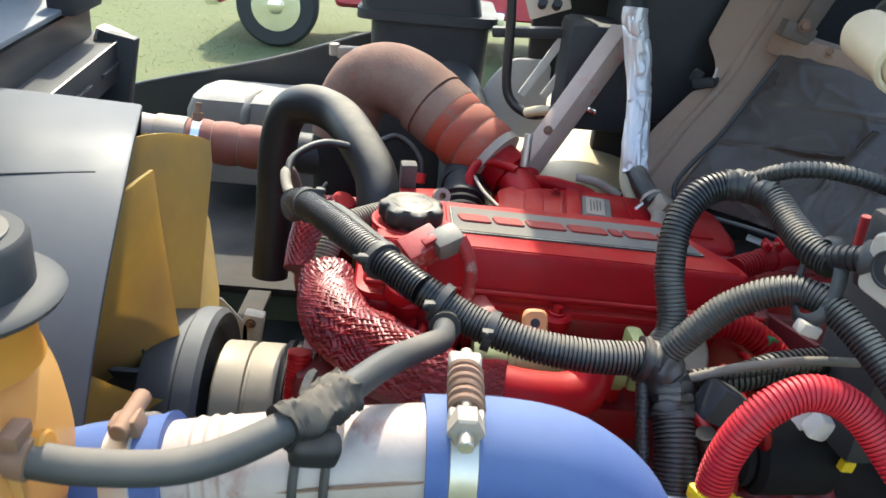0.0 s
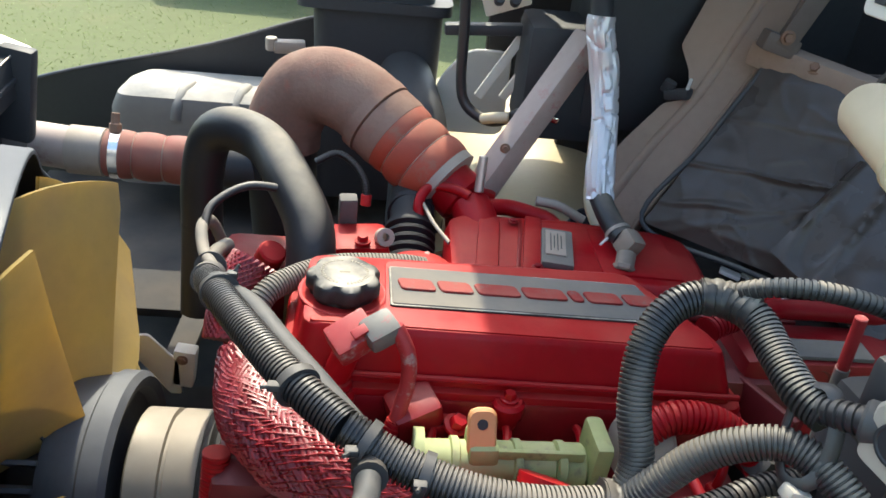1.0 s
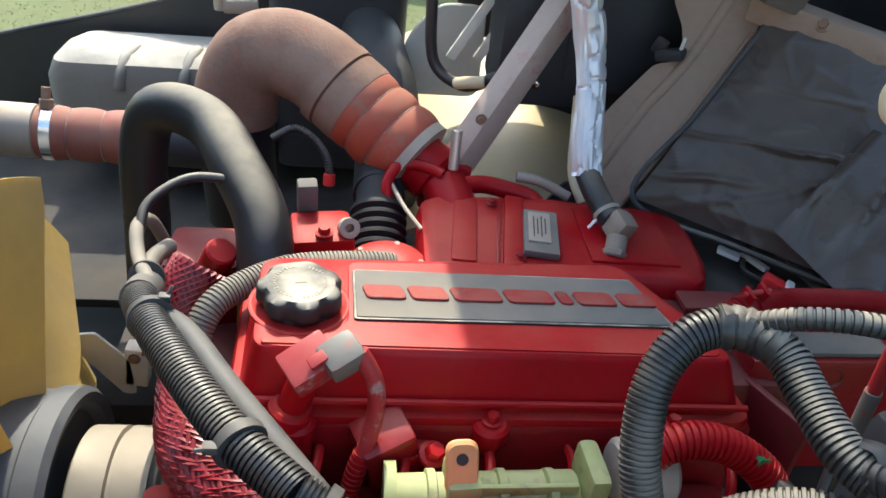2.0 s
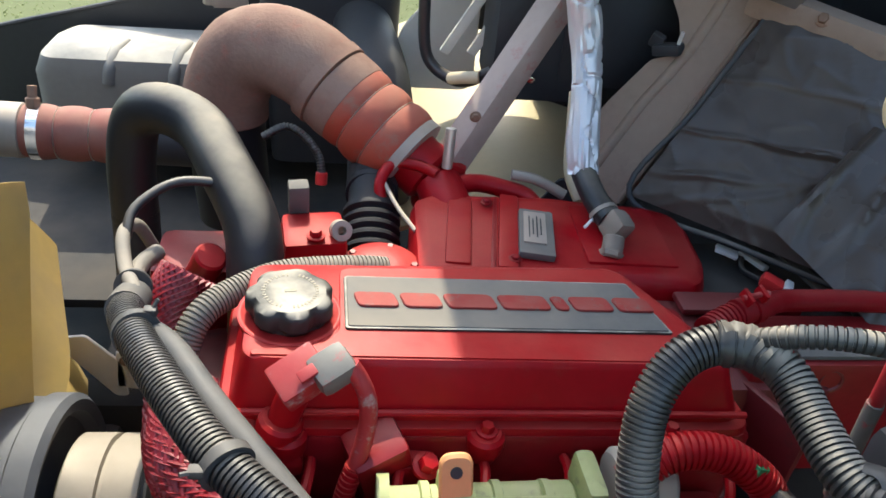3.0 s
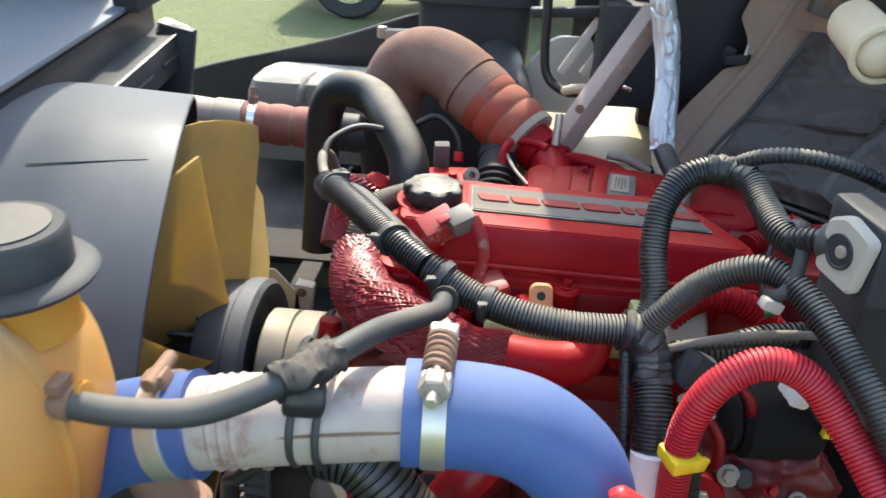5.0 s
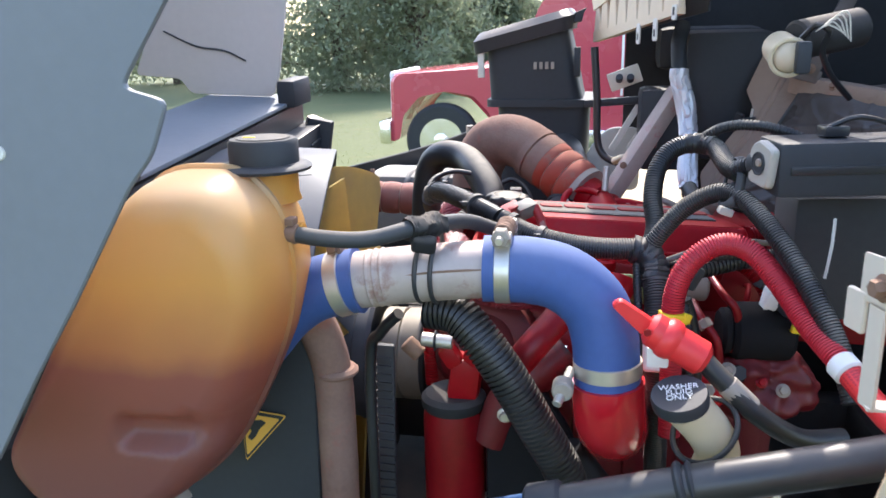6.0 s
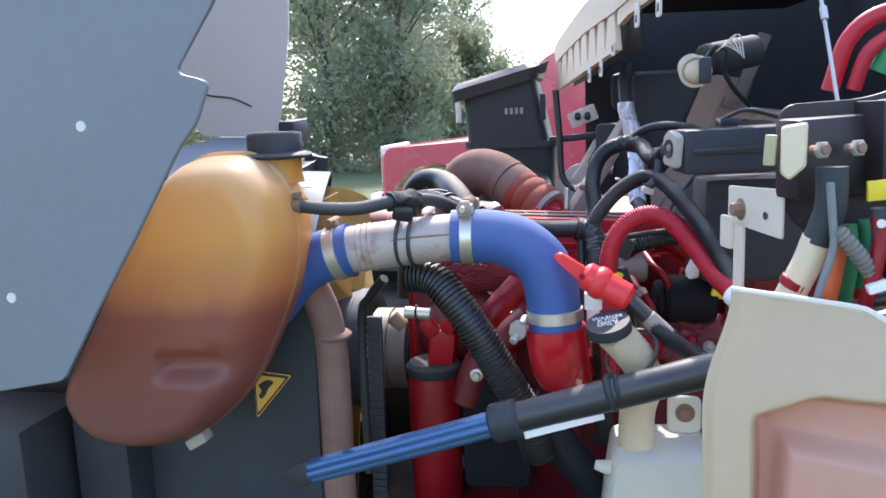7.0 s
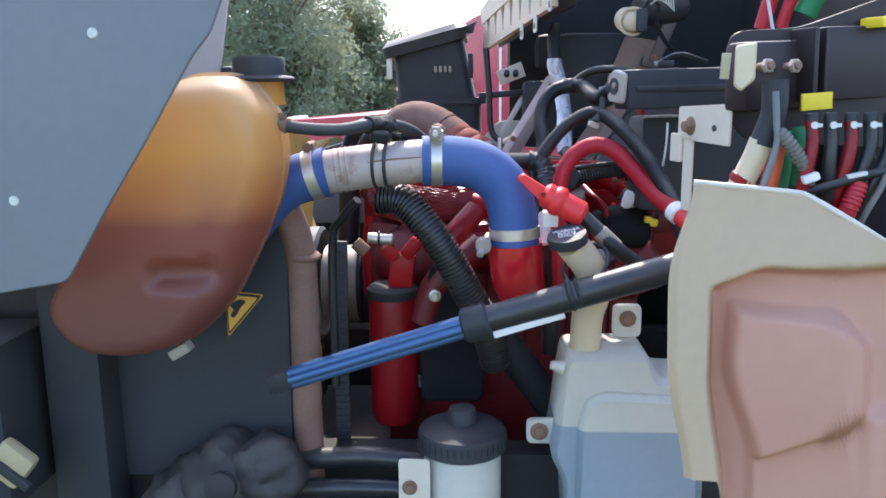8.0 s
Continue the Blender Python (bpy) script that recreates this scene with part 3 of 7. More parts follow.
def engine():
    g = thing("engine", (0.16, 0.99, 0.62), "red painted diesel engine with a dusty valve cover", "engine")
    valve_cover(g)
    block = slab(rounded([(-0.262, -0.085), (0.30, -0.09), (0.30, 0.14), (-0.262, 0.125)], 0.02), ENG @ Matrix.Translation((0, 0, -0.20)), 0.125, 0.006)
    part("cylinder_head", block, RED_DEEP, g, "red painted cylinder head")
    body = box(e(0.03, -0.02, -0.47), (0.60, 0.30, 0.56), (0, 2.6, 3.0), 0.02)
    block = part("engine_block", body, RED_SHADE, g, "red painted engine block")
    for k in range(6):
        part("block_rib", box(e(-0.22 + k * 0.1, -0.165, -0.40), (0.05, 0.03, 0.34), (0, 2.6, 3.0), 0.012), RED_SHADE, block)
    # ledge with pipes between head and fuel rail
    part("side_ledge", box(e(0.02, -0.13, -0.178), (0.52, 0.08, 0.05), (0, 2.6, 3.0), 0.015), RED_DEEP, g)
    for k in range(6):
        u = -0.19 + k * 0.088
        part("injector_pipe", tube([e(u, -0.15, -0.135), e(u + 0.005, -0.145, -0.105), e(u + 0.012, -0.115, -0.095), e(u + 0.014, -0.09, -0.102)], 0.0055, 8, 0.01), RED, g)
        part("pipe_nut", rod(e(u, -0.15, -0.15), e(u, -0.15, -0.128), 0.010, 6), RED, g)
    # box of the intake behind the cover
    sec = rounded([(0.10, 1.17), (0.10, 1.37), (0.32, 1.385), (0.47, 1.375), (0.52, 1.35), (0.515, 1.22), (0.49, 1.17)], 0.025, 4)
    ins = shrink(sec, 0.02)
    bm = loft([[(p.x, p.y, 1.12) for p in sec], [(p.x, p.y, 1.33) for p in sec], [(p.x, p.y, 1.348) for p in shrink(sec, 0.006)], [(p.x, p.y, 1.356) for p in ins]])
    for v in bm.verts:
        if v.co.z > 1.2:
            v.co.z += 0.022 - 0.055 * max(0, v.co.x - 0.3) - 0.10 * max(0, v.co.x - 0.50)
    intake = part("intake_manifold", bm, RED, g, "red painted intake box behind the cover")
    part("intake_seam", box((0.215, 1.275, 1.372), (0.006, 0.19, 0.012), (0, 0, -8), 0.002), RED_DEEP, intake)
    part("seam_rib", box((0.165, 1.275, 1.374), (0.035, 0.17, 0.014), (0, 0, -6), 0.004), RED, intake)
    part("raised_pad", box((0.40, 1.28, 1.366), (0.13, 0.15, 0.018), (0, 2, 0), 0.006), RED, intake)
    part("seam_flange", box((0.235, 1.275, 1.376), (0.028, 0.19, 0.012), (0, 2, -8), 0.004), RED, intake)
    for y in (1.20, 1.345):
        part("flange_bolt", bolt((0.222 + 0.15 * (1.275 - y), y, 1.381), (0, 0, 1), 0.006, 0.005), RED_DEEP, intake)
    part("plate_block", box((0.272, 1.262, 1.381), (0.050, 0.115, 0.012), (0, 2, -8), 0.004), PLATE, intake, "grey plate block")
    plate = part("data_plate", box((0.270, 1.268, 1.3882), (0.032, 0.080, 0.003), (0, 2, -8), 0.006), FITTING, intake, "grey metal data plate")
    rows = bmesh.new()
    for k in range(4):
        join(rows, box((0.262 + k * 0.0055, 1.268, 1.3902), (0.0016, 0.055 - 0.014 * (k % 2), 0.0008), (0, 2, -8), 0))
    part("plate_print", rows, BLACK, plate, "rows of dark unreadable print")
    # outlet neck, small red pipes on the intake
    part("outlet_neck", tube([(0.165, 1.34, 1.33), (0.160, 1.37, 1.352), (0.145, 1.41, 1.372)], 0.036, 24), RED, intake)
    part("vent_pipe", tube([(0.062, 1.36, 1.345), (0.055, 1.385, 1.385), (0.075, 1.41, 1.405), (0.115, 1.405, 1.405), (0.14, 1.39, 1.40)], 0.009, 12), RED, intake)
    part("vent_pipe", tube([(0.17, 1.41, 1.372), (0.21, 1.425, 1.368), (0.25, 1.42, 1.362), (0.285, 1.41, 1.355), (0.30, 1.38, 1.345)], 0.0145, 14), RED, intake)
    part("drain_tube", tube([(0.062, 1.385, 1.385), (0.080, 1.34, 1.372), (0.105, 1.285, 1.366)], 0.0034, 10), FITTING, intake, "thin bright metal tube")
    # thermostat and lug blocks at the front
    lug = part("front_housing", box((-0.035, 1.255, 1.345), (0.085, 0.085, 0.085), (0, 0, 8), 0.012), RED, g)
    part("lifting_lug", lathe([(0.006, -0.008), (0.014, -0.008), (0.014, 0.008), (0.006, 0.008), (0.006, -0.008)], (0.002, 1.235, 1.396), (0.3, -1, 0.5), 20), FITTING, lug, "bare grey lifting lug")
    part("sensor_block", box((-0.058, 1.30, 1.405), (0.028, 0.022, 0.05), (8, 0, 10), 0.004), PLATE, lug, "pale plastic sensor")
    part("housing_bolt", bolt((-0.03, 1.225, 1.39), (0, 0, 1), 0.008, 0.01), RED, lug)
    part("front_housing", box((-0.175, 1.215, 1.30), (0.12, 0.10, 0.15), (0, 0, 0), 0.015), RED_DEEP, g)
    part("red_sensor", rod((-0.175, 1.17, 1.355), (-0.15, 1.15, 1.41), 0.02, 16), RED, g)
    # round pulley cover behind the cap
    part("pulley_guard", lathe([(0.05, 0), (0.055, 0.006), (0.055, 0.016), (0.04, 0.022), (0.02, 0.024), (0, 0.024)], (0.055, 1.20, 1.345), (0, -0.1, 1), 28), RED, g)
    for k in range(5):
        part("guard_bolt", bolt((0.055 + 0.045 * math.cos(k * 1.26), 1.20 + 0.045 * math.sin(k * 1.26), 1.363), (0, -0.1, 1), 0.005, 0.006), RED_DEEP, g)
    # connector with its wire in front of the cover
    con = part("connector", box((-0.024, 0.893, 1.456), (0.050, 0.040, 0.030), (18, -22, 28), 0.004), RED_WORN, g, "red over-painted plug")
    part("plug_latch", box((-0.016, 0.878, 1.474), (0.018, 0.012, 0.006), (18, -22, 28), 0.002), RED_WORN, con)
    part("connector_boot", box((0.006, 0.890, 1.469), (0.040, 0.036, 0.028), (14, -18, 29), 0.009), GREY_WORN, con, "pale worn grey plug end")
    part("connector_stem", rod((-0.03, 0.90, 1.43), (-0.055, 0.905, 1.355), 0.016, 14), RED, con)
    part("stem_collar", rod((-0.043, 0.90, 1.395), (-0.049, 0.90, 1.375), 0.023, 14), RED, con)
    part("stem_foot", box((-0.055, 0.90, 1.345), (0.06, 0.05, 0.03), (0, 0, 10), 0.01), RED, con)
    part("connector_wire", tube([(0.022, 0.888, 1.476), (0.036, 0.883, 1.450), (0.040, 0.878, 1.415), (0.032, 0.868, 1.375), (0.018, 0.858, 1.33)], 0.0088, 14), RED_WORN, con)
    part("wire_sleeve", conduit([(0.029, 0.866, 1.365), (0.022, 0.861, 1.345), (0.014, 0.855, 1.31)], 0.0105, 0.006), RED, con)
    part("side_cover", box((0.052, 0.892, 1.345), (0.058, 0.05, 0.075), (10, -14, 22), 0.008), RED_DEEP, g)
    part("side_bolt", bolt((0.098, 0.875, 1.352), (0.3, -0.3, 1), 0.010, 0.014), RED, g)
    part("side_web", box((0.085, 0.89, 1.335), (0.05, 0.03, 0.03), (0, 8, 15), 0.006), RED, g)
    # braided heat sleeve along the front corner
    wrap_line = curve([(-0.152, 0.965, 1.372), (-0.140, 0.915, 1.352), (-0.110, 0.86, 1.344), (-0.048, 0.805, 1.344), (0.020, 0.765, 1.347), (0.085, 0.752, 1.352)], 0.01)
    last = len(wrap_line) - 1
    girth = [0.026 + 0.016 * math.sin(math.pi * min(1.0, 0.12 + i / last)) ** 0.7 + 0.005 * noise.noise(q * 28) for i, q in enumerate(wrap_line)]
    wrap = part("braided_sleeve", sweep(wrap_line, girth, 28), BRAID_DARK, g, "red over-painted braided heat sleeve")
    strands = bmesh.new()
    for k in range(46):
        for way in (1, -1):
            pts = []
            up = Vector((0, 0, 1))
            for i, q in enumerate(wrap_line):
                d = (wrap_line[min(i + 1, last)] - wrap_line[max(i - 1, 0)]).normalized()
                u2 = (up - d * up.dot(d)).normalized()
                s2 = d.cross(u2)
                a = 2 * math.pi * k / 46 + way * i * 0.17 + 0.13 * noise.noise(q * 30 + Vector((k * 0.7, way * 3, 0)))
                pts.append(q + (u2 * math.cos(a) + s2 * math.sin(a)) * (girth[i] + 0.0010 + 0.0012 * way * math.cos(i * 3.4 + k * math.pi) + 0.0012 * noise.noise(q * 60 + Vector((0, k, 0)))))
            join(strands, sweep(pts, [0.0025 + 0.0007 * noise.noise(p * 90) for p in pts], 5, False, 0.5))
    tagged(part("braid", strands, BRAID, wrap), kind="stuff")
    part("braided_sleeve", sweep(curve([(-0.165, 1.10, 1.42), (-0.185, 1.07, 1.385), (-0.19, 1.03, 1.34)], 0.01), 0.031, 18), BRAID_DARK, g, "red over-painted braided heat sleeve")
    upper = bmesh.new()
    ul = curve([(-0.165, 1.10, 1.42), (-0.185, 1.07, 1.385), (-0.19, 1.03, 1.34)], 0.006)
    for k in range(24):
        for way in (1, -1):
            pts = []
            for i, q in enumerate(ul):
                d = (ul[min(i + 1, len(ul) - 1)] - ul[max(i - 1, 0)]).normalized()
                u2 = (Vector((1, 0, 0)) - d * d.x).normalized()
                s2 = d.cross(u2)
                a = 2 * math.pi * k / 24 + way * i * 0.16
                pts.append(q + (u2 * math.cos(a) + s2 * math.sin(a)) * 0.0325)
            join(upper, sweep(pts, 0.0027, 5, False, 0.4))
    tagged(part("braid", upper, BRAID, g), kind="stuff")
    # corrugated red line and red lower pipes at the front
    part("red_drop_pipe", conduit([(-0.17, 0.86, 1.31), (-0.175, 0.84, 1.22), (-0.17, 0.83, 1.12)], 0.016, 0.006), RED, g)
    part("front_cover", box((-0.13, 0.99, 1.10), (0.10, 0.34, 0.40), (0, 0, 0), 0.03), RED_SHADE, g)
    part("round_boss", lathe([(0.0, 0.03), (0.05, 0.03), (0.075, 0.02), (0.085, 0.0), (0.085, -0.06)], (-0.04, 0.80, 1.235), (-0.1, -1, 0.35), 28), RED_SHADE, g)
    part("cone_cover", lathe([(0.085, -0.02), (0.080, 0.02), (0.055, 0.05), (0.03, 0.06), (0.0, 0.062)], (-0.075, 0.79, 1.215), (-0.3, -0.9, 0.5), 28), RED_SHADE, g)
    part("thin_line", tube([(0.03, 0.73, 1.27), (0.06, 0.68, 1.285), (0.10, 0.665, 1.28)], 0.003, 6), CHROME, g)
    part("core_plug", lathe([(0.0, 0.004), (0.014, 0.004), (0.016, 0.0)], (-0.075, 0.765, 1.27), (-0.1, -1, 0.6), 16), FITTING, g, "bare grey plug")
    part("coolant_elbow", tube([(0.070, 0.753, 1.350), (0.11, 0.750, 1.346), (0.15, 0.757, 1.341), (0.178, 0.768, 1.346), (0.188, 0.785, 1.368)], 0.029, 22), RED, g, "red painted round elbow")
    part("pump_body", lathe([(0.03, -0.02), (0.055, 0.0), (0.06, 0.02), (0.06, 0.08), (0.045, 0.10), (0.0, 0.105)], (0.07, 0.78, 1.25), (1, -0.1, 0.0), 28), RED_DEEP, g, "red round pump body")
    part("outlet_pipe", tube([(0.10, 0.68, 1.27), (0.05, 0.66, 1.23), (0.0, 0.66, 1.18), (-0.03, 0.66, 1.10)], 0.034, 20), RED_SHADE, g)
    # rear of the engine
    part("rear_valley", box((0.50, 1.09, 1.29), (0.20, 0.18, 0.10), (0, 3, 3), 0.02), RED_SHADE, g)
    part("rear_ledge", box((0.53, 1.15, 1.352), (0.17, 0.04, 0.010), (0, 2, 3), 0.004), RED_SHADE, g)
    part("rear_pipe", tube([(0.445, 1.05, 1.392), (0.478, 1.068, 1.395), (0.523, 1.084, 1.398), (0.552, 1.100, 1.396), (0.60, 1.108, 1.392), (0.667, 1.114, 1.388), (0.80, 1.12, 1.378)], 0.0145, 14), RED_DEEP, g)
    for x, y in ((0.490, 1.073), (0.512, 1.081)):
        part("pipe_clamp", lathe([(0.0160, -0.006), (0.0185, -0.005), (0.0185, 0.005), (0.0160, 0.006)], (x, y, 1.397), (0.9, 0.32, 0.06), 24), RED_DEEP, g, "red painted hose clamp")
        part("clamp_ear", box((x, y - 0.004, 1.424), (0.006, 0.020, 0.014), (20, 0, 20), 0.002), RED, g)
    part("clamp_screw", rod((0.483, 1.066, 1.426), (0.522, 1.080, 1.424), 0.0035, 8), RED_WORN, g)
    # clutter low behind the cable loop
    motor = part("starter_body", rod((0.37, 0.735, 1.30), (0.47, 0.745, 1.30), 0.050, 24), DEEP_BLACK, g, "black round motor body")
    part("starter_cap", rod((0.352, 0.733, 1.30), (0.372, 0.735, 1.30), 0.040, 24), DEEP_BLACK, motor)
    part("motor_plug", box((0.425, 0.695, 1.372), (0.024, 0.022, 0.030), (15, 20, 10), 0.005), WHITE, motor, "small white plug")
    part("motor_tag", box((0.466, 0.69, 1.325), (0.016, 0.010, 0.014), (0, 10, 10), 0.002), YELLOW, motor, "small yellow tag")
    casting = bmesh.new()
    bmesh.ops.create_icosphere(casting, subdivisions=5, radius=1.0)
    for v in casting.verts:
        q = Vector((0.41 + v.co.x * 0.115, 0.745 + v.co.y * 0.055, 1.205 + v.co.z * 0.068))
        v.co = q + v.co * (0.022 * noise.noise(q * 26) + 0.008 * noise.noise(q * 70))
    cast = part("pump_casting", casting, RED_SHADE, g, "lumpy red painted pump casting", 60)
    for x, z, w in ((0.365, 1.245, 0.016), (0.42, 1.228, 0.011), (0.455, 1.215, 0.013)):
        part("casting_bolt", bolt((x, 0.690, z), (0.1, -1, 0.5), w * 0.6, 0.008), FITTING if w > 0.012 else RED, cast)
    part("casting_slot", lathe([(0.0, 0.003), (0.012, 0.002), (0.015, -0.01)], (0.385, 0.690, 1.242), (0.1, -1, 0.6), 18), BLACK, cast)
    part("fuel_pipe", tube([(0.335, 0.77, 1.39), (0.352, 0.715, 1.372), (0.372, 0.70, 1.352), (0.38, 0.71, 1.315), (0.372, 0.715, 1.27)], 0.0065, 10), RED_DEEP, g)
    part("fuel_pipe", tube([(0.31, 0.76, 1.34), (0.322, 0.715, 1.325), (0.345, 0.695, 1.295), (0.352, 0.70, 1.25)], 0.0075, 10), RED_DEEP, g)
    part("pipe_union", rod((0.322, 0.712, 1.325), (0.330, 0.704, 1.314), 0.012, 6), FITTING, g)
    part("side_flange", lathe([(0.0, 0.02), (0.03, 0.02), (0.034, 0.014), (0.034, -0.02)], (0.335, 0.70, 1.205), (-0.1, -1, 0.3), 22), RED, g)
    part("flange_plug", rod((0.335, 0.682, 1.212), (0.334, 0.672, 1.215), 0.012, 6), FITTING, g)
    part("blue_clip", box((0.418, 0.838, 1.392), (0.022, 0.016, 0.012), (0, 25, 20), 0.003), GREEN_CABLE, g, "small green clip")
    part("stay_end", rod((0.470, 0.75, 1.395), (0.478, 0.77, 1.45), 0.0095, 10), GREY_WORN, g, "pale worn stay end")
    part("sub_harness", tube([(0.285, 0.655, 1.38), (0.30, 0.66, 1.33), (0.31, 0.655, 1.26), (0.30, 0.64, 1.18)], 0.011, 10), LOOM_CLEAN, g)
    part("rear_hose_end", conduit([(0.440, 1.045, 1.390), (0.460, 1.058, 1.393), (0.482, 1.069, 1.395)], 0.0185, 0.007), RED_DEEP, g)
    rear = part("rear_housing", box((0.68, 1.07, 1.268), (0.38, 0.10, 0.19), (0, 1, 2), 0.012), RED_DEEP, g)
    part("oval_recess", lathe([(0.0, -0.004), (0.010, -0.003), (0.013, 0.001), (0.016, 0.0015), (0.0175, -0.004)], (0.602, 1.0172, 1.338), (0, -1, 0.1), 22), RED_SHADE, rear)
    part("rear_web", box((0.50, 0.99, 1.28), (0.012, 0.14, 0.12), (0, 4, 25), 0.004), RED_SHADE, rear)
    part("rear_boss", rod((0.53, 0.98, 1.29), (0.545, 0.96, 1.305), 0.016, 14), BLACK_DIRTY, rear, "black rubber plug")
    part("housing_plate", box((0.615, 1.046, 1.3685), (0.120, 0.040, 0.007), (2, 1, 2), 0.002), PLATE, rear, "grey worn plate")
    part("red_hose", conduit([(0.29, 0.84, 1.37), (0.33, 0.85, 1.40), (0.38, 0.85, 1.40), (0.425, 0.84, 1.375), (0.45, 0.83, 1.34)], 0.019, 0.0065), RED, g, "red over-painted corrugated hose")
    part("hose_clip", box((0.44, 0.825, 1.36), (0.03, 0.03, 0.03), (0, 30, 20), 0.006), TIE, g)
    # greenish bracket with its orange lug
    rail = part("green_bracket", rod((0.14, 0.838, 1.333), (0.245, 0.845, 1.329), 0.026, 24), GREEN, g, "pale green primed bracket")
    part("bracket_tube", rod((0.055, 0.832, 1.338), (0.21, 0.84, 1.334), 0.025, 20), GREEN, rail)
    part("bracket_flange", lathe([(0.024, -0.006), (0.037, -0.006), (0.037, 0.006), (0.024, 0.006)], (0.055, 0.832, 1.338), (1, 0, 0), 24), GREEN, rail)
    for x in (0.095, 0.165, 0.215):
        part("cast_ring", lathe([(0.024, -0.006), (0.0285, -0.004), (0.0285, 0.004), (0.024, 0.006)], (x, 0.833 + 0.04 * (x - 0.055), 1.338 - 0.03 * (x - 0.055)), (1, 0.04, -0.03), 24), GREEN, rail)
    part("bracket_foot", box((0.13, 0.845, 1.305), (0.12, 0.04, 0.03), (0, 2, 4), 0.008), GREEN, rail)
    part("bracket_rib", box((0.185, 0.826, 1.360), (0.11, 0.006, 0.012), (0, 3, 4), 0.002), GREEN, rail)
    part("bracket_end", box((0.256, 0.848, 1.345), (0.022, 0.06, 0.065), (0, 3, 4), 0.008), GREEN, rail)
    part("bracket_web", box((0.125, 0.838, 1.357), (0.034, 0.045, 0.03), (0, 0, 4), 0.006), GREEN, rail)
    part("bracket_lug", slab(rounded([(-0.016, -0.03), (0.016, -0.03), (0.016, 0.026), (-0.016, 0.026)], 0.013, 6), pose(0.122, 0.838, 1.382, 65, 0, 4), 0.010, 0.003), ORANGE, rail, "worn orange lug")
    part("lug_hole", lathe([(0.006, 0), (0.006, 0.001), (0, 0.001)], (0.122, 0.8325, 1.394), (0, -0.9, 0.42), 12), BLACK, rail)
    part("grey_actuator", rod((0.285, 0.86, 1.345), (0.345, 0.865, 1.345), 0.036, 24), MODULE, g, "grey round actuator")
    part("dipstick", rod((0.466, 0.80, 1.515), (0.464, 0.80, 1.580), 0.0065, 10), RED_WORN, g, "red dipstick handle")
    part("dipstick_tube", rod((0.470, 0.80, 1.40), (0.466, 0.80, 1.520), 0.0075, 10), GREY_WORN, g, "worn grey dipstick tube")
    # red elbow under the blue hose, and lower red pipes
    part("red_elbow", tube([(0.166, 0.470, 1.315), (0.168, 0.472, 1.285), (0.172, 0.485, 1.245), (0.178, 0.525, 1.215), (0.18, 0.60, 1.205)], 0.053, 28), RED_GLOSS, g, "glossy red inlet elbow")
    part("red_riser", tube([(0.09, 0.60, 1.36), (0.05, 0.565, 1.32), (0.02, 0.56, 1.28)], 0.024, 16), RED_DEEP, g)
    part("lower_duct", tube([(0.10, 0.56, 1.14), (0.17, 0.565, 1.05), (0.235, 0.58, 0.96), (0.29, 0.60, 0.86)], 0.036, 20), BELLOWS, g, "black lower duct")
    part("side_plate", box((-0.01, 0.735, 0.935), (0.16, 0.02, 0.16), (0, 4, 0), 0.006), RED_SHADE, g)
    part("decal", box((-0.035, 0.722, 0.935), (0.065, 0.003, 0.03), (0, 6, 0), 0.001), WHITE, g, "white decal with faint lines")


engine()


def front_bracket():
    t = thing("front_bracket", (-0.36, 1.36, 1.0), "pale bare metal bracket low behind the fan", "bracket")
    part("plate", slab(rounded([(-0.465, 1.090), (-0.41, 1.098), (-0.358, 1.038), (-0.358, 0.965), (-0.378, 0.965)], 0.006, 3), lay(1.36), 0.006, 0.0015), LIGHT, t)
    part("foot", box((-0.352, 1.375, 1.022), (0.040, 0.03, 0.08), (0, 8, 0), 0.004), LIGHT, t)
    part("bolt", bolt((-0.352, 1.36, 1.045), (0, -1, 0), 0.007, 0.005), RUST, t)
    part("arm", box((-0.37, 1.45, 1.02), (0.05, 0.16, 0.02), (0, 0, 0), 0.004), BLACK_DIRTY, t)
    r = thing("rear_strip", (0.65, 1.25, 1.3), "grey metal strip with pale clips behind the engine", "bracket")
    a, b = Vector((0.646, 1.335, 1.345)), Vector((0.69, 1.19, 1.335))
    m = (b - a).to_track_quat("Z", "Y").to_matrix().to_4x4()
    bm = box((0, 0, (b - a).length / 2), (0.022, 0.006, (b - a).length), (0, 0, 0), 0.002)
    bmesh.ops.transform(bm, matrix=Matrix.Translation(a) @ m, verts=bm.verts)
    part("strip", bm, PLATE, r)
    part("clip", box((0.575, 1.295, 1.338), (0.035, 0.018, 0.008), (0, 10, -25), 0.003), WHITE, r, "pale plastic clip")
    part("clip", box((0.612, 1.28, 1.334), (0.014, 0.05, 0.008), (0, 10, 25), 0.003), LIGHT, r, "pale plastic clip")
    part("red_plug", box((0.606, 1.208, 1.345), (0.032, 0.022, 0.018), (0, 15, -30), 0.005), RED_BRIGHT, r, "small red plug")
    part("plug_end", box((0.624, 1.196, 1.345), (0.012, 0.024, 0.016), (0, 15, -30), 0.003), WHITE, r)
    part("lead", tube([(0.60, 1.22, 1.34), (0.585, 1.25, 1.335), (0.60, 1.29, 1.33), (0.64, 1.32, 1.32)], 0.004, 8), LOOM_CLEAN, r)
    part("tray", box((0.62, 1.25, 1.30), (0.22, 0.22, 0.02), (0, 0, 0), 0.004), BLACK_DIRTY, r)


front_bracket()


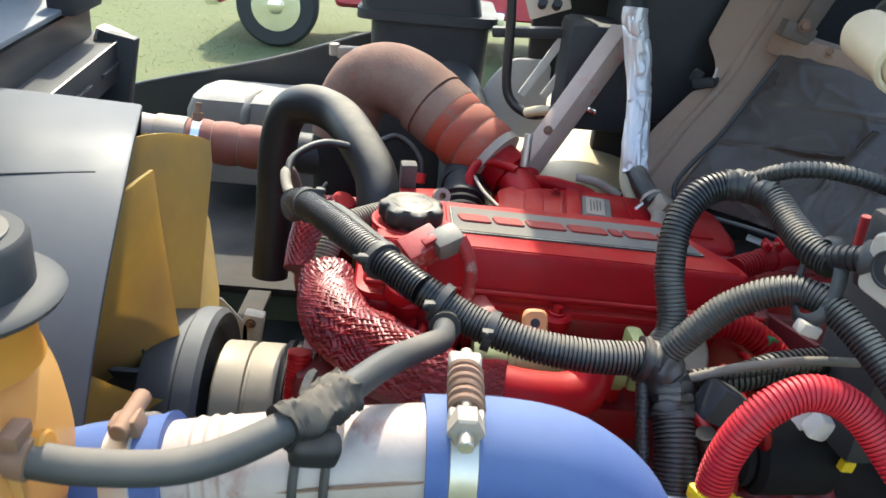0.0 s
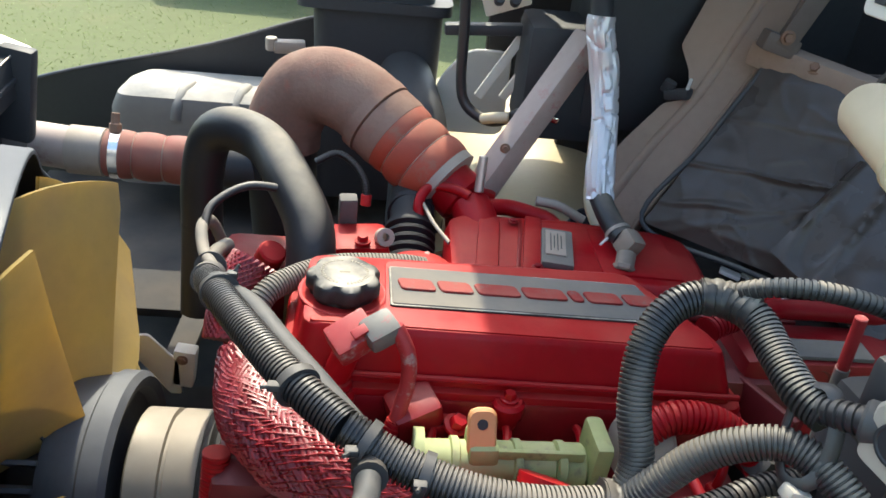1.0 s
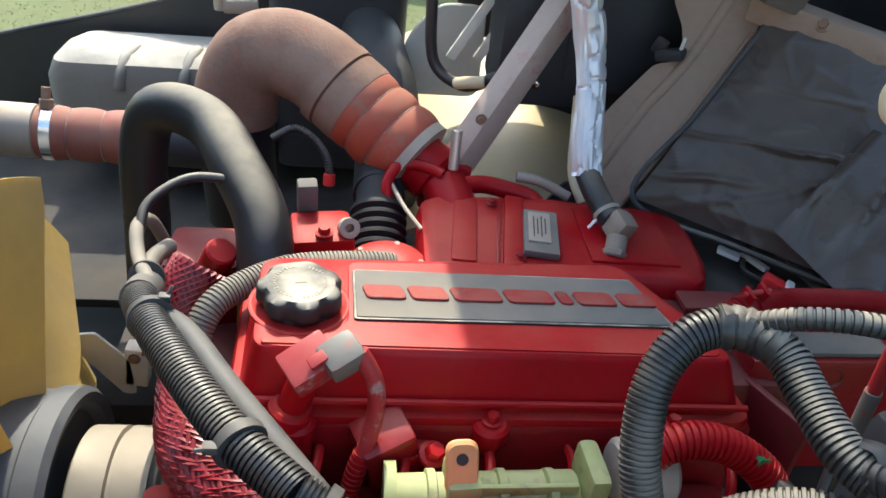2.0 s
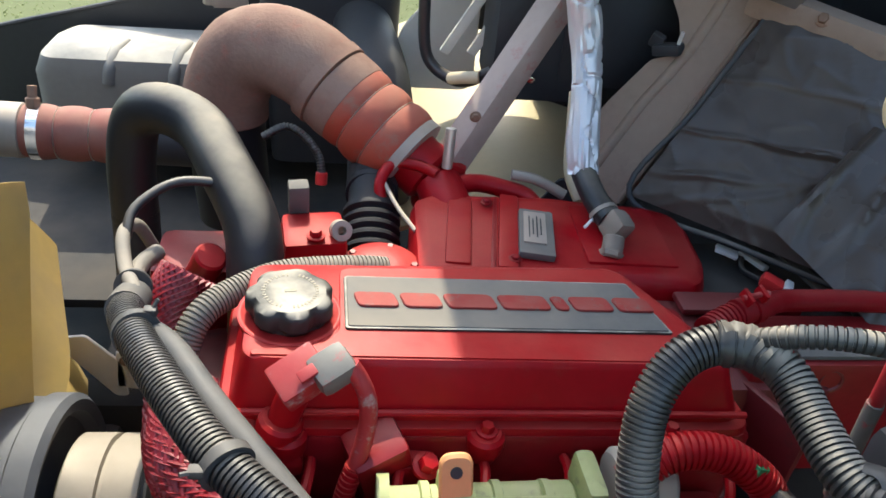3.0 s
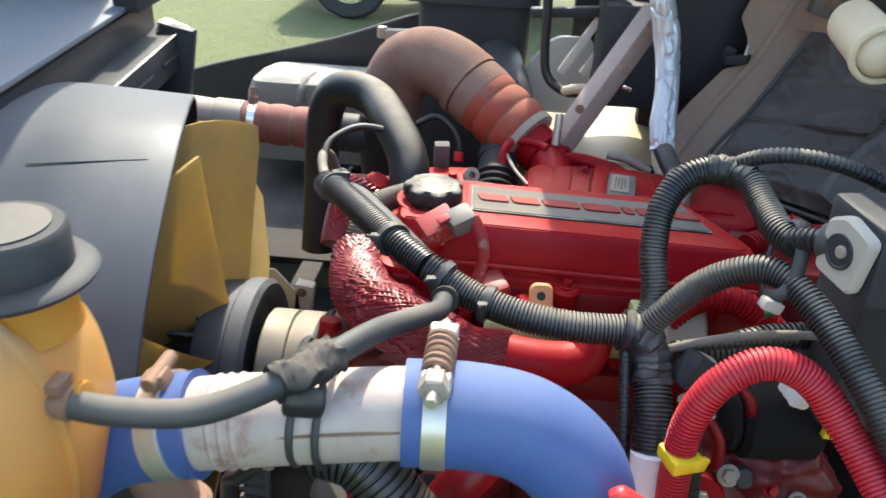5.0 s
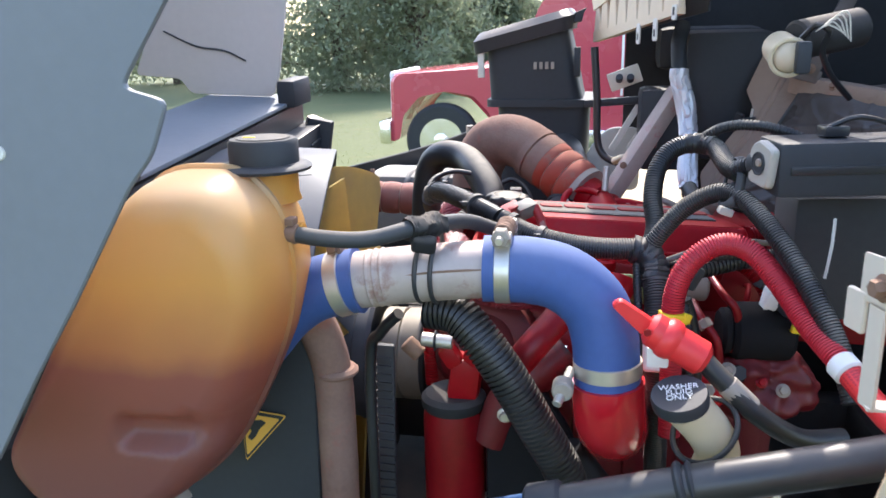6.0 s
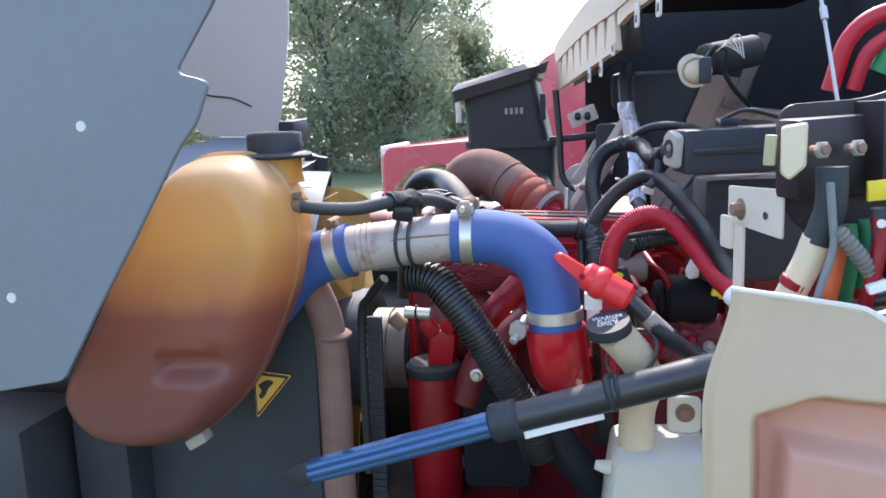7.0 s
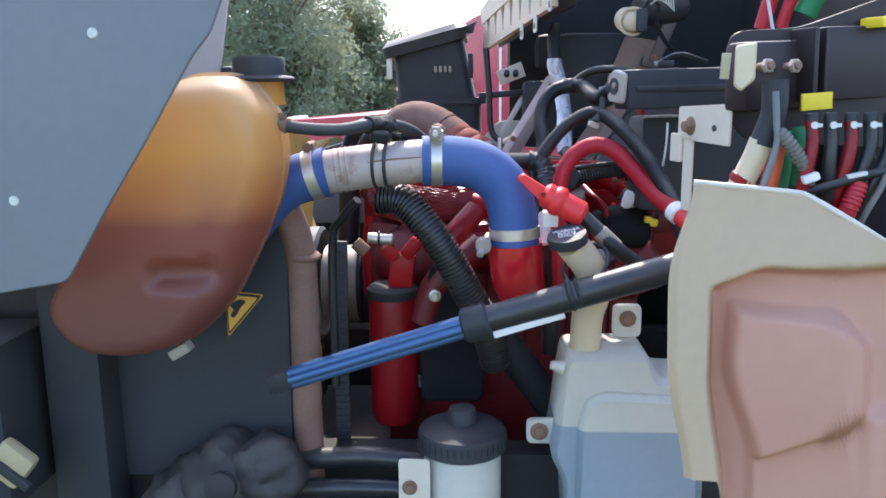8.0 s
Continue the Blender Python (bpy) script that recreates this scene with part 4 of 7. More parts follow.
def filter_canister():
    t = thing("filter_canister", (-0.098, 0.665, 0.85), "red canister filter with a red bracket head", "filter")
    part("canister", lathe([(0.0, 0), (0.045, 0.004), (0.054, 0.03), (0.055, 0.28), (0.05, 0.305), (0.03, 0.315), (0.0, 0.316)], (-0.098, 0.67, 0.86), (0, 0, 1), 32), RED_DEEP, t, "red painted canister")
    head = part("bracket_head", box((-0.075, 0.665, 1.215), (0.055, 0.05, 0.08), (0, 8, 0), 0.012), RED, t)
    part("head_collar", lathe([(0.054, 0), (0.058, 0.006), (0.058, 0.02), (0.05, 0.028)], (-0.098, 0.67, 1.155), (0, 0, 1), 28), BLACK_DIRTY, t)
    part("head_ear", box((-0.052, 0.65, 1.27), (0.03, 0.03, 0.05), (0, 40, 0), 0.008), RED, head)
    part("head_ear", box((-0.098, 0.65, 1.26), (0.03, 0.03, 0.04), (0, -35, 0), 0.008), RED, head)
    c = part("bright_fitting", rod((-0.145, 0.63, 1.296), (-0.09, 0.63, 1.292), 0.012, 20), STEEL, t, "bright metal quick coupling")
    part("fitting_ring", rod((-0.122, 0.63, 1.294), (-0.118, 0.63, 1.294), 0.0182, 20), BLACK, c)
    part("brass_elbow", rod((-0.175, 0.64, 1.285), (-0.15, 0.64, 1.262), 0.015, 12), RUST, t)
    # Black plate added where the gap beside the canister is in deep shade.
    part("shade_plate", slab(rounded([(-0.035, 0.92), (0.10, 0.92), (0.12, 1.12), (0.06, 1.22), (-0.01, 1.24), (-0.035, 1.10)], 0.02, 4), lay(0.635), 0.02, 0.004), DEEP_BLACK, t, "black plate filling the deep shade beside the canister")
    part("bracket_bolt", bolt((0.0, 0.62, 1.17), (0, -1, 0), 0.009, 0.012), STEEL, t)


filter_canister()


# ---- fan, shroud, radiator ----
FX, FY, FZ = -0.30, 1.01, 1.105  # middle of the fan hub


def fan():
    t = thing("engine_fan", (FX, FY, FZ - 0.38), "large dusty yellowish plastic cooling fan with a dark clutch", "fan")
    ax = (1, 0, 0)
    part("hub", lathe([(0.098, 0), (0.102, 0.003), (0.102, 0.044), (0.096, 0.046), (0.096, 0.050), (0.102, 0.052), (0.102, 0.093), (0.098, 0.096)], (-0.315, FY, FZ), ax, 48), GOLD, t, "dusty gold coloured pulley hub")
    part("belt_pulley", lathe([(0.10, 0), (0.108, 0.004), (0.108, 0.012), (0.10, 0.016), (0.108, 0.02), (0.108, 0.05), (0.09, 0.06)], (-0.222, FY, FZ), ax, 48), BLACK_DIRTY, t, "black grooved pulley")
    clutch = part("clutch", lathe([(0.12, 0.0), (0.142, 0.008), (0.147, 0.02), (0.147, 0.058), (0.152, 0.062), (0.152, 0.088), (0.144, 0.096), (0.130, 0.092), (0.122, 0.078), (0.10, 0.074)], (-0.415, FY, FZ), ax, 56), CLUTCH, t, "dark cast fan clutch")
    for k in range(28):
        a = 2 * math.pi * k / 28
        part("cooling_fin", box((-0.43, FY + 0.135 * math.cos(a), FZ + 0.135 * math.sin(a)), (0.05, 0.03, 0.006), (math.degrees(a), 0, 0), 0), CLUTCH, clutch)
    # broad flat blades, each trailing edge standing out towards the engine
    for k in range(9):
        a0 = 2 * math.pi * k / 9 + radians(60)
        grid = []
        for i in range(9):
            row = []
            for j in range(13):
                q = j / 12
                r = 0.115 + (0.415 - 0.115) * i / 8
                x = -0.470 + 0.099 * (1 - q) ** 1.15 + 0.016 * (1 - i / 8) * (0.5 - q)
                a = a0 + q * (0.78 - 0.12 * (1 - i / 8)) + 0.06 * (1 - i / 8)
                y = FY + r * math.cos(a)
                row.append((x - 0.33 * max(0.0, y - 1.20), y, FZ + r * math.sin(a)))
            grid.append(row)
        part("blade", sheet(grid, (-0.005, 0, 0)), FAN, t, "dusty yellowish plastic blade")


fan()


def shroud():
    t = thing("fan_shroud", (-0.60, FY, FZ - 0.45), "grey plastic fan shroud with a light dust film", "fan shroud")
    seg = 72
    prof = [(1.0, 1.0), (1.012, 1.0), (1.018, 0.985), (1.030, 0.40), (1.036, 0.05), (1.040, 0.0), (1.030, -0.02), (1.022, 0.03), (1.016, 0.30), (1.0, 0.985)]

    def rim(y):
        # the barrel is cut off at a slant: it reaches further back on the near side
        return -0.35 - 0.14 * max(0.0, min(1.15, (y - 0.62) / 0.61)) ** 1.8

    bm = bmesh.new()
    rings = []
    for r, k_ in prof:
        ring = []
        for k in range(seg):
            a = 2 * math.pi * k / seg
            y, z = FY + 0.445 * r * math.cos(a), FZ + 0.445 * r * math.sin(a)
            x = -0.69 + (rim(FY + 0.445 * math.cos(a)) + 0.69) * k_
            y, z = max(FY - 0.50, min(FY + 0.58, y)), max(FZ - 0.5, min(FZ + 0.46, z))
            ring.append(bm.verts.new((x, y, z)))
        rings.append(ring)
    for a, b in zip(rings, rings[1:] + rings[:1]):
        for k in range(seg):
            bm.faces.new((a[k], a[(k + 1) % seg], b[(k + 1) % seg], b[k]))
    part("barrel", bm, SHROUD, t, "grey plastic shroud barrel")
    line = []
    for k in range(9):
        a, w = radians(109 + 0.5 * k), k / 8
        line.append((-0.412 - 0.15 * w, FY + 0.445 * (1.0195 + 0.013 * w) * math.cos(a), FZ + 0.445 * (1.0195 + 0.013 * w) * math.sin(a)))
    part("seam", tube(line, 0.0009, 6), BLACK, t)


shroud()


def radiator():
    t = thing("radiator", (-0.76, 1.0, 0.55), "black radiator with a grey topped upper tank", "radiator")
    core = box((-0.74, 1.0, 1.05), (0.06, 1.12, 0.92), (0, 0, 0), 0.01)
    part("core", core, BLACK_DIRTY, t, "black radiator core")
    part("upper_tank", box((-0.755, 0.95, 1.518), (0.19, 1.06, 0.13), (5.3, 3, 0), 0.015), BLACK_SMOOTH, t, "black upper tank")
    part("top_plate", box((-0.785, 0.95, 1.592), (0.26, 1.05, 0.010), (5.3, 2, 0), 0.003), PLATE_TOP, t, "grey dusty top plate")
    step = part("tank_step", box((-0.637, 1.03, 1.484), (0.07, 0.94, 0.07), (6.4, 0, 0), 0.006), BLACK, t)
    part("edge_lip", rod((-0.601, 0.585, 1.468), (-0.601, 1.478, 1.570), 0.0015, 8), STEEL, step, "thin bare metal edge")
    for k in range(6):
        part("step_rib", box((-0.600, 0.66 + k * 0.15, 1.440 + k * 0.0168), (0.006, 0.10, 0.008), (6.4, 0, 0), 0.002), BLACK, step)
    part("mount", box((-0.66, 0.60, 1.60), (0.05, 0.06, 0.08), (0, 0, 0), 0.008), BLACK, t)
    part("mount", box((-0.655, 1.405, 1.655), (0.05, 0.12, 0.07), (3, 0, 0), 0.010), BLACK, t)
    part("clip", box((-0.615, 1.46, 1.565), (0.06, 0.045, 0.03), (0, 20, 0), 0.008), STEEL, t, "bright metal clip")
    part("side_tank", box((-0.72, 1.53, 1.10), (0.12, 0.10, 0.9), (0, 0, 0), 0.02), BLACK, t)
    part("side_tank", box((-0.72, 0.47, 1.10), (0.12, 0.10, 0.9), (0, 0, 0), 0.02), BLACK, t)
    part("latch_plate", box((-0.615, 1.45, 1.50), (0.07, 0.03, 0.16), (0, 10, 0), 0.008), BLACK, t)


radiator()


def warning_plate():
    t = thing("shroud_side_panel", (-0.42, 0.52, 0.85), "black side panel carrying a yellow triangular warning sticker", "panel")
    part("panel", slab(rounded([(-0.70, 0.80), (-0.30, 0.80), (-0.29, 1.30), (-0.33, 1.42), (-0.70, 1.42)], 0.03), Matrix.Translation((0, 0.50, 0)) @ XZ, 0.012), BLACK, t)
    place = Matrix.Translation((-0.402, 0.494, 1.176)) @ pose(0, 0, 0, 0, 2, 0) @ XZ @ Matrix.Diagonal((1, -1, 1, 1))
    tri = [(-0.020, -0.035), (0.060, -0.030), (-0.016, 0.063)]
    st = part("warning_sticker", slab(rounded(tri, 0.008, 4), place, 0.002, 0.0004), AMBER_LABEL, t, "yellow triangular warning sticker")
    frame_ = slab(rounded([(p[0] * 0.94, p[1] * 0.94 ) for p in tri], 0.007, 4), place @ Matrix.Translation((0, 0, -0.0008)), 0.002, 0.0004)
    part("sticker_border", frame_, BLACK, st)
    part("sticker_face", slab(rounded([(p[0] * 0.80, p[1] * 0.80 + 0.0005) for p in tri], 0.005, 4), place @ Matrix.Translation((0, 0, -0.0016)), 0.002, 0.0004), AMBER_LABEL, st)
    pic = slab(rounded([(-0.010, -0.006), (0.002, -0.016), (0.016, -0.019), (0.024, -0.014), (0.012, -0.002), (0.004, 0.014), (-0.004, 0.022), (-0.010, 0.016), (-0.002, 0.004)], 0.003, 3), place @ Matrix.Translation((0, 0, -0.0024)), 0.002, 0.0004)
    part("sticker_mark", pic, BLACK, st)


warning_plate()


# ---- hoses and air pipes ----
def upper_hose():
    t = thing("upper_radiator_hose", (-0.2, 1.2, 1.3), "black rubber radiator hose with dust on its bend", "hose")
    line = curve([(-0.315, 1.37, 1.15), (-0.31, 1.39, 1.28), (-0.305, 1.40, 1.40), (-0.285, 1.395, 1.472), (-0.242, 1.365, 1.500), (-0.185, 1.32, 1.496), (-0.140, 1.24, 1.476), (-0.104, 1.175, 1.438), (-0.097, 1.13, 1.376), (-0.099, 1.11, 1.27)], 0.01)
    part("hose", sweep(line, 0.0345, 28), HOSE, t)
    for k, (p, q) in enumerate(((line[16], line[17]), (line[-6], line[-5]))):
        part("print_band", lathe([(0.0346, -0.006), (0.0351, -0.004), (0.0351, 0.004), (0.0346, 0.006)], p, q - p, 32), HOSE, t)


upper_hose()


def charge_elbow():
    t = thing("charge_air_elbow", (-0.1, 1.5, 1.25), "dusty brown cast air elbow with a red silicone sleeve", "air pipe")
    line = curve([(-0.204, 1.62, 1.375), (-0.203, 1.62, 1.40), (-0.198, 1.617, 1.43), (-0.166, 1.605, 1.488), (-0.115, 1.585, 1.508), (-0.065, 1.562, 1.498), (-0.030, 1.545, 1.478)], 0.01)
    part("elbow", sweep(line, 0.070, 36), BROWN, t, "dusty brown cast elbow")
    # The elbow's lower leg is coloured black for the dark shade it stands in.
    part("lower_pipe", tube([(-0.204, 1.62, 1.385), (-0.206, 1.62, 1.30), (-0.20, 1.62, 1.18)], 0.066, 28), BELLOWS, t, "lower leg of the elbow, blackened for its shade")
    d = Vector((0.172, -0.107, -0.110)).normalized()
    a = Vector((-0.038, 1.547, 1.481))
    prof = [(0.066, 0), (0.0735, 0.002), (0.0735, 0.022), (0.068, 0.024)]
    part("clamp", lathe(prof, a, d, 40), BROWN, t, "dusty brown clamp band")
    hp = []
    for i in range(37):
        s = i / 36
        hp.append((0.065 + 0.005 * abs(math.sin(math.pi * 3 * s)) ** 0.6, 0.050 + 0.128 * s))
    hose = part("silicone_sleeve", lathe([(0.055, 0.022), (0.066, 0.023), (0.066, 0.049)] + hp + [(0.055, 0.179)], a, d, 40), SILICONE_RED, t, "faded red silicone sleeve")
    for s in (1 / 3, 2 / 3):
        part("wire_ring", lathe([(0.065, -0.0015), (0.0668, 0), (0.065, 0.0015)], a + d * (0.050 + 0.128 * s), d, 40), STEEL, hose, "thin steel wire ring")
    part("sleeve_end", lathe([(0.066, 0.024), (0.0712, 0.026), (0.0720, 0.055), (0.0705, 0.066), (0.066, 0.068)], a, d, 40), BROWN, t, "dusty brown sleeve end")
    part("clamp", lathe([(0.060, 0.174), (0.0665, 0.176), (0.0665, 0.192), (0.060, 0.194)], a, d, 40), FITTING, t, "dusty grey clamp band")
    part("end_pipe", rod(a + d * 0.18, a + d * 0.235, 0.048, 28), RED, t)
    part("clamp_screw", rod((0.155, 1.40, 1.405), (0.158, 1.415, 1.465), 0.008, 10), STEEL, t, "steel clamp screw")
    part("cast_mark", box((-0.035, 1.478, 1.462), (0.03, 0.006, 0.01), (30, 35, 0), 0.002), BROWN, t)


charge_elbow()


def left_charge_hose():
    t = thing("far_charge_hose", (-0.5, 1.58, 1.25), "faded red silicone hose on a grey air pipe", "air pipe")
    d = Vector((1, 0.05, -0.06)).normalized()
    a = Vector((-0.60, 1.60, 1.342))
    part("pipe", sweep(curve([(-0.76, 1.612, 1.342), (-0.68, 1.605, 1.348), (-0.575, 1.60, 1.341)], 0.01), 0.041, 28), ALU, t)
    hp = [(0.042 + 0.005 * abs(math.sin(math.pi * 3 * i / 36)) ** 0.6, 0.065 + 0.165 * i / 36) for i in range(37)]
    h = part("hose", lathe(hp, a, d, 40), SILICONE_OLD, t, "faded red silicone hose")
    part("clamp", lathe([(0.043, 0.078), (0.0482, 0.079), (0.0482, 0.096), (0.043, 0.097)], a, d, 40), CHROME, t, "bright steel clamp")
    for s in (1 / 3, 2 / 3):
        part("wire_ring", lathe([(0.042, -0.0015), (0.0438, 0), (0.042, 0.0015)], a + d * (0.065 + 0.165 * s), d, 40), STEEL, h)
    part("sleeve_end", lathe([(0.041, 0.0), (0.046, 0.002), (0.046, 0.064), (0.042, 0.066)], a, d, 40), FITTING, t, "dusty grey sleeve end")
    part("pipe_end", rod(a + d * 0.22, a + d * 0.40, 0.044, 24), BLACK, t)
    b = part("t_bolt", rod((-0.513, 1.602, 1.385), (-0.513, 1.615, 1.415), 0.008, 8), RUST, t, "rusty brass clamp bolt")
    part("bolt_nut", rod((-0.513, 1.602, 1.381), (-0.513, 1.607, 1.397), 0.012, 6), RUST, b)


left_charge_hose()


def blue_charge_pipe():
    t = thing("charge_air_pipe", (0.0, 0.46, 1.3), "stained aluminium air pipe joined by blue silicone hoses", "air pipe")
    axis = [(-0.36, 0.455, 1.36), (-0.315, 0.452, 1.405), (-0.265, 0.449, 1.437), (-0.20, 0.449, 1.455), (-0.10, 0.458, 1.468), (0.0, 0.470, 1.475), (0.05, 0.474, 1.474)]
    line = curve(axis, 0.01)
    part("pipe", sweep(line[6:], 0.0415, 32), ALU, t, "stained aluminium pipe")
    k0 = [i for i, q in enumerate(line) if q.x < -0.178][-1]
    left = part("blue_hose", sweep(line[:k0], [0.047 + 0.009 * max(0.0, 1 - i / (0.6 * k0)) + (0.002 if (k0 - 1 - i) < 1 else 0) for i in range(k0)], 36), BLUE, t, "blue silicone hose")
    bend = curve([(-0.012, 0.4695, 1.475), (0.05, 0.474, 1.474), (0.10, 0.477, 1.462), (0.142, 0.476, 1.428), (0.160, 0.473, 1.38), (0.166, 0.471, 1.31)], 0.008)
    elbow = part("blue_elbow", sweep(bend, 0.0475, 40), BLUE, t, "blue silicone elbow")
    def strap(p, d, name="clamp"):
        return part(name, lathe([(0.0475, -0.011), (0.0492, -0.010), (0.0492, 0.010), (0.0475, 0.011)], p, d, 48), STEEL, t, "steel strap clamp")
    c1 = strap((-0.217, 0.449, 1.4515), (1, 0, 0.28))
    part("bolt", rod((-0.226, 0.43, 1.507), (-0.223, 0.475, 1.509), 0.007, 10), RUST, c1, "rusty clamp bolt")
    part("bolt_block", box((-0.225, 0.447, 1.503), (0.022, 0.02, 0.016), (0, -15, 0), 0.004), RUST, c1)
    c2 = strap((0.016, 0.4715, 1.475), (1, 0.05, 0))
    br = part("t_bolt", rod((0.016, 0.415, 1.529), (0.018, 0.53, 1.533), 0.0055, 12), STEEL, c2, "steel spring clamp bolt")
    spring = [Vector((0.017 + 0.0115 * math.cos(a), 0.455 + 0.055 * a / (2 * math.pi * 6), 1.5305 + 0.0115 * math.sin(a))) for a in [2 * math.pi * 6 * i / 110 for i in range(111)]]
    part("spring", sweep(spring, 0.003, 6), RUST, br, "worn coil spring")
    part("nut", rod((0.0165, 0.428, 1.530), (0.0165, 0.448, 1.530), 0.0135, 6), FITTING, br)
    part("trunnion", rod((0.004, 0.52, 1.527), (0.03, 0.52, 1.527), 0.011, 14), STEEL, br)
    part("trunnion", rod((0.004, 0.448, 1.525), (0.03, 0.448, 1.525), 0.011, 14), STEEL, br)
    c3 = strap((0.1655, 0.4715, 1.336), (0.05, 0, -1))
    part("bolt", rod((0.105, 0.435, 1.32), (0.105, 0.41, 1.318), 0.015, 14), FITTING, c3, "dull clamp bolt end")
    part("bolt_shaft", rod((0.098, 0.40, 1.305), (0.115, 0.46, 1.332), 0.007, 10), STEEL, c3)
    ridge = bmesh.new()
    for k in range(3):
        join(ridge, lathe([(0.0415, -0.003), (0.0432, 0), (0.0415, 0.003)], line[k0 + 1 + k], Vector(line[k0 + 3]) - Vector(line[k0]), 36))
    part("bead", ridge, ALU, t)
    part("weld_line", tube([(-0.13, 0.417, 1.474), (-0.07, 0.421, 1.482), (-0.01, 0.43, 1.485)], 0.0018, 6), RUST, t, "dark stained seam")


blue_charge_pipe()


def surge_tank():
    t = thing("coolant_tank", (-0.42, 0.34, 1.12), "amber plastic coolant tank part filled with reddish coolant", "coolant tank")
    outline = rounded([(-0.425, 1.636), (-0.31, 1.636), (-0.262, 1.585), (-0.246, 1.50), (-0.262, 1.42), (-0.292, 1.35), (-0.352, 1.235), (-0.44, 1.155), (-0.54, 1.135), (-0.63, 1.15), (-0.68, 1.22), (-0.56, 1.44)], 0.05, 6)
    loops = []
    for k in range(13):
        th = radians(-84 + 14 * k)
        loops.append([(p.x, 0.352 + 0.117 * math.sin(th), p.y) for p in shrink(outline, 0.055 * (1 - math.cos(th)) ** 1.3)])
    near = loops[0]
    mx, mz = sum(p[0] for p in near) / len(near), sum(p[2] for p in near) / len(near)
    inner = [[(mx + (p[0] - mx) * k / 22, near[0][1] - 0.006 * (1 - k / 22), mz + (p[2] - mz) * k / 22) for p in near] for k in range(1, 22)]
    shell = loft(inner + loops)

    def soft(a, b, x):
        k = max(0.0, min(1.0, (x - a) / (b - a)))
        return k * k * (3 - 2 * k)

    # strap recess across the near face
    for v in shell.verts:
        x, z = v.co.x, v.co.z
        w = soft(0.350, 0.325, v.co.y)
        groove = soft(-0.475, -0.450, x) * soft(1.272, 1.296, z) * soft(1.334, 1.314, z)
        v.co.y += w * 0.026 * groove
    part("tank", shell, COOLANT, t, "amber plastic shell, coolant level showing through", 60)
    part("seam_flange", loft([[(p.x, y, p.y) for p in q] for q, y in ((outline, 0.343), (shrink(outline, -0.006), 0.345), (shrink(outline, -0.006), 0.351), (outline, 0.353))], (False, False)), COOLANT, t, "moulded seam")
    part("neck", lathe([(0.047, 0), (0.044, 0.01), (0.044, 0.05)], (-0.30, 0.395, 1.585), (0, 0, 1), 32), AMBER, t, "amber filler neck")
    cap = part("cap", lathe([(0.048, 0), (0.062, 0.002), (0.064, 0.006), (0.060, 0.010), (0.047, 0.012), (0.047, 0.040), (0.044, 0.044), (0.0, 0.0445)], (-0.30, 0.395, 1.625), (0.0, 0, 1), 40), BLACK, t, "black screw cap with a dusty top")
    part("cap_label", lathe([(0.036, 0.0446), (0.036, 0.0456), (0, 0.0458)], (-0.30, 0.395, 1.625), (0, 0, 1), 32), PLATE, cap, "grey worn cap label")
    part("cap_mark", box((-0.315, 0.385, 1.6712), (0.016, 0.006, 0.0008), (0, 0, 12), 0), YELLOW, cap)
    part("nipple", rod((-0.285, 0.36, 1.545), (-0.235, 0.36, 1.553), 0.010, 14), AMBER, t)
    part("foot", box((-0.455, 0.33, 1.14), (0.04, 0.03, 0.02), (0, -30, 0), 0.004), FITTING, t, "pale worn metal foot")


surge_tank()


def surge_hose():
    t = thing("coolant_vent_hose", (-0.1, 0.45, 1.5), "grey rubber vent hose strapped to the air pipe", "hose")
    pts = [(-0.262, 0.352, 1.551), (-0.21, 0.355, 1.543), (-0.15, 0.37, 1.54), (-0.09, 0.415, 1.548), (-0.045, 0.50, 1.536), (-0.015, 0.575, 1.508), (0.002, 0.63, 1.484), (0.004, 0.665, 1.475)]
    part("hose", sweep(curve(pts, 0.008), 0.0112, 18), HOSE_GREY, t)
    c = part("clamp", lathe([(0.0112, -0.008), (0.0135, -0.007), (0.0135, 0.007), (0.0112, 0.008)], (-0.25, 0.353, 1.549), (1, 0, -0.15), 24), RUST, t, "rusty hose clamp")
    part("clamp_screw", box((-0.25, 0.352, 1.566), (0.012, 0.02, 0.01), (0, 0, 0), 0.002), RUST, c)
    wrap = sweep(curve([(-0.105, 0.40, 1.547), (-0.09, 0.415, 1.548), (-0.07, 0.45, 1.545)], 0.0025), 0.0160, 32)
    for v in wrap.verts:
        v.co += Vector((noise.noise(v.co * 70), noise.noise(v.co * 70 + Vector((5, 0, 0))), noise.noise(v.co * 70 + Vector((0, 9, 0))))) * 0.005 + Vector((0, 0, 0.0012 * math.sin(v.co.x * 900 + v.co.y * 500)))
    part("tape", wrap, TAPE, t, "black tape wrap")
    for x in (-0.098, -0.076):
        ring = [Vector((x + 0.004 * math.sin(a), 0.46 + 0.0445 * math.sin(a), 1.471 + 0.0445 * math.cos(a) + (0.028 if math.cos(a) > 0.9 else 0))) for a in [2 * math.pi * i / 40 for i in range(41)]]
        part("strap", sweep(ring, 0.0035, 6, False), TIE, t, "black cable tie")
    part("strap_knot", box((-0.085, 0.408, 1.525), (0.034, 0.020, 0.024), (20, 10, 15), 0.008, 4), TAPE, t)


surge_hose()


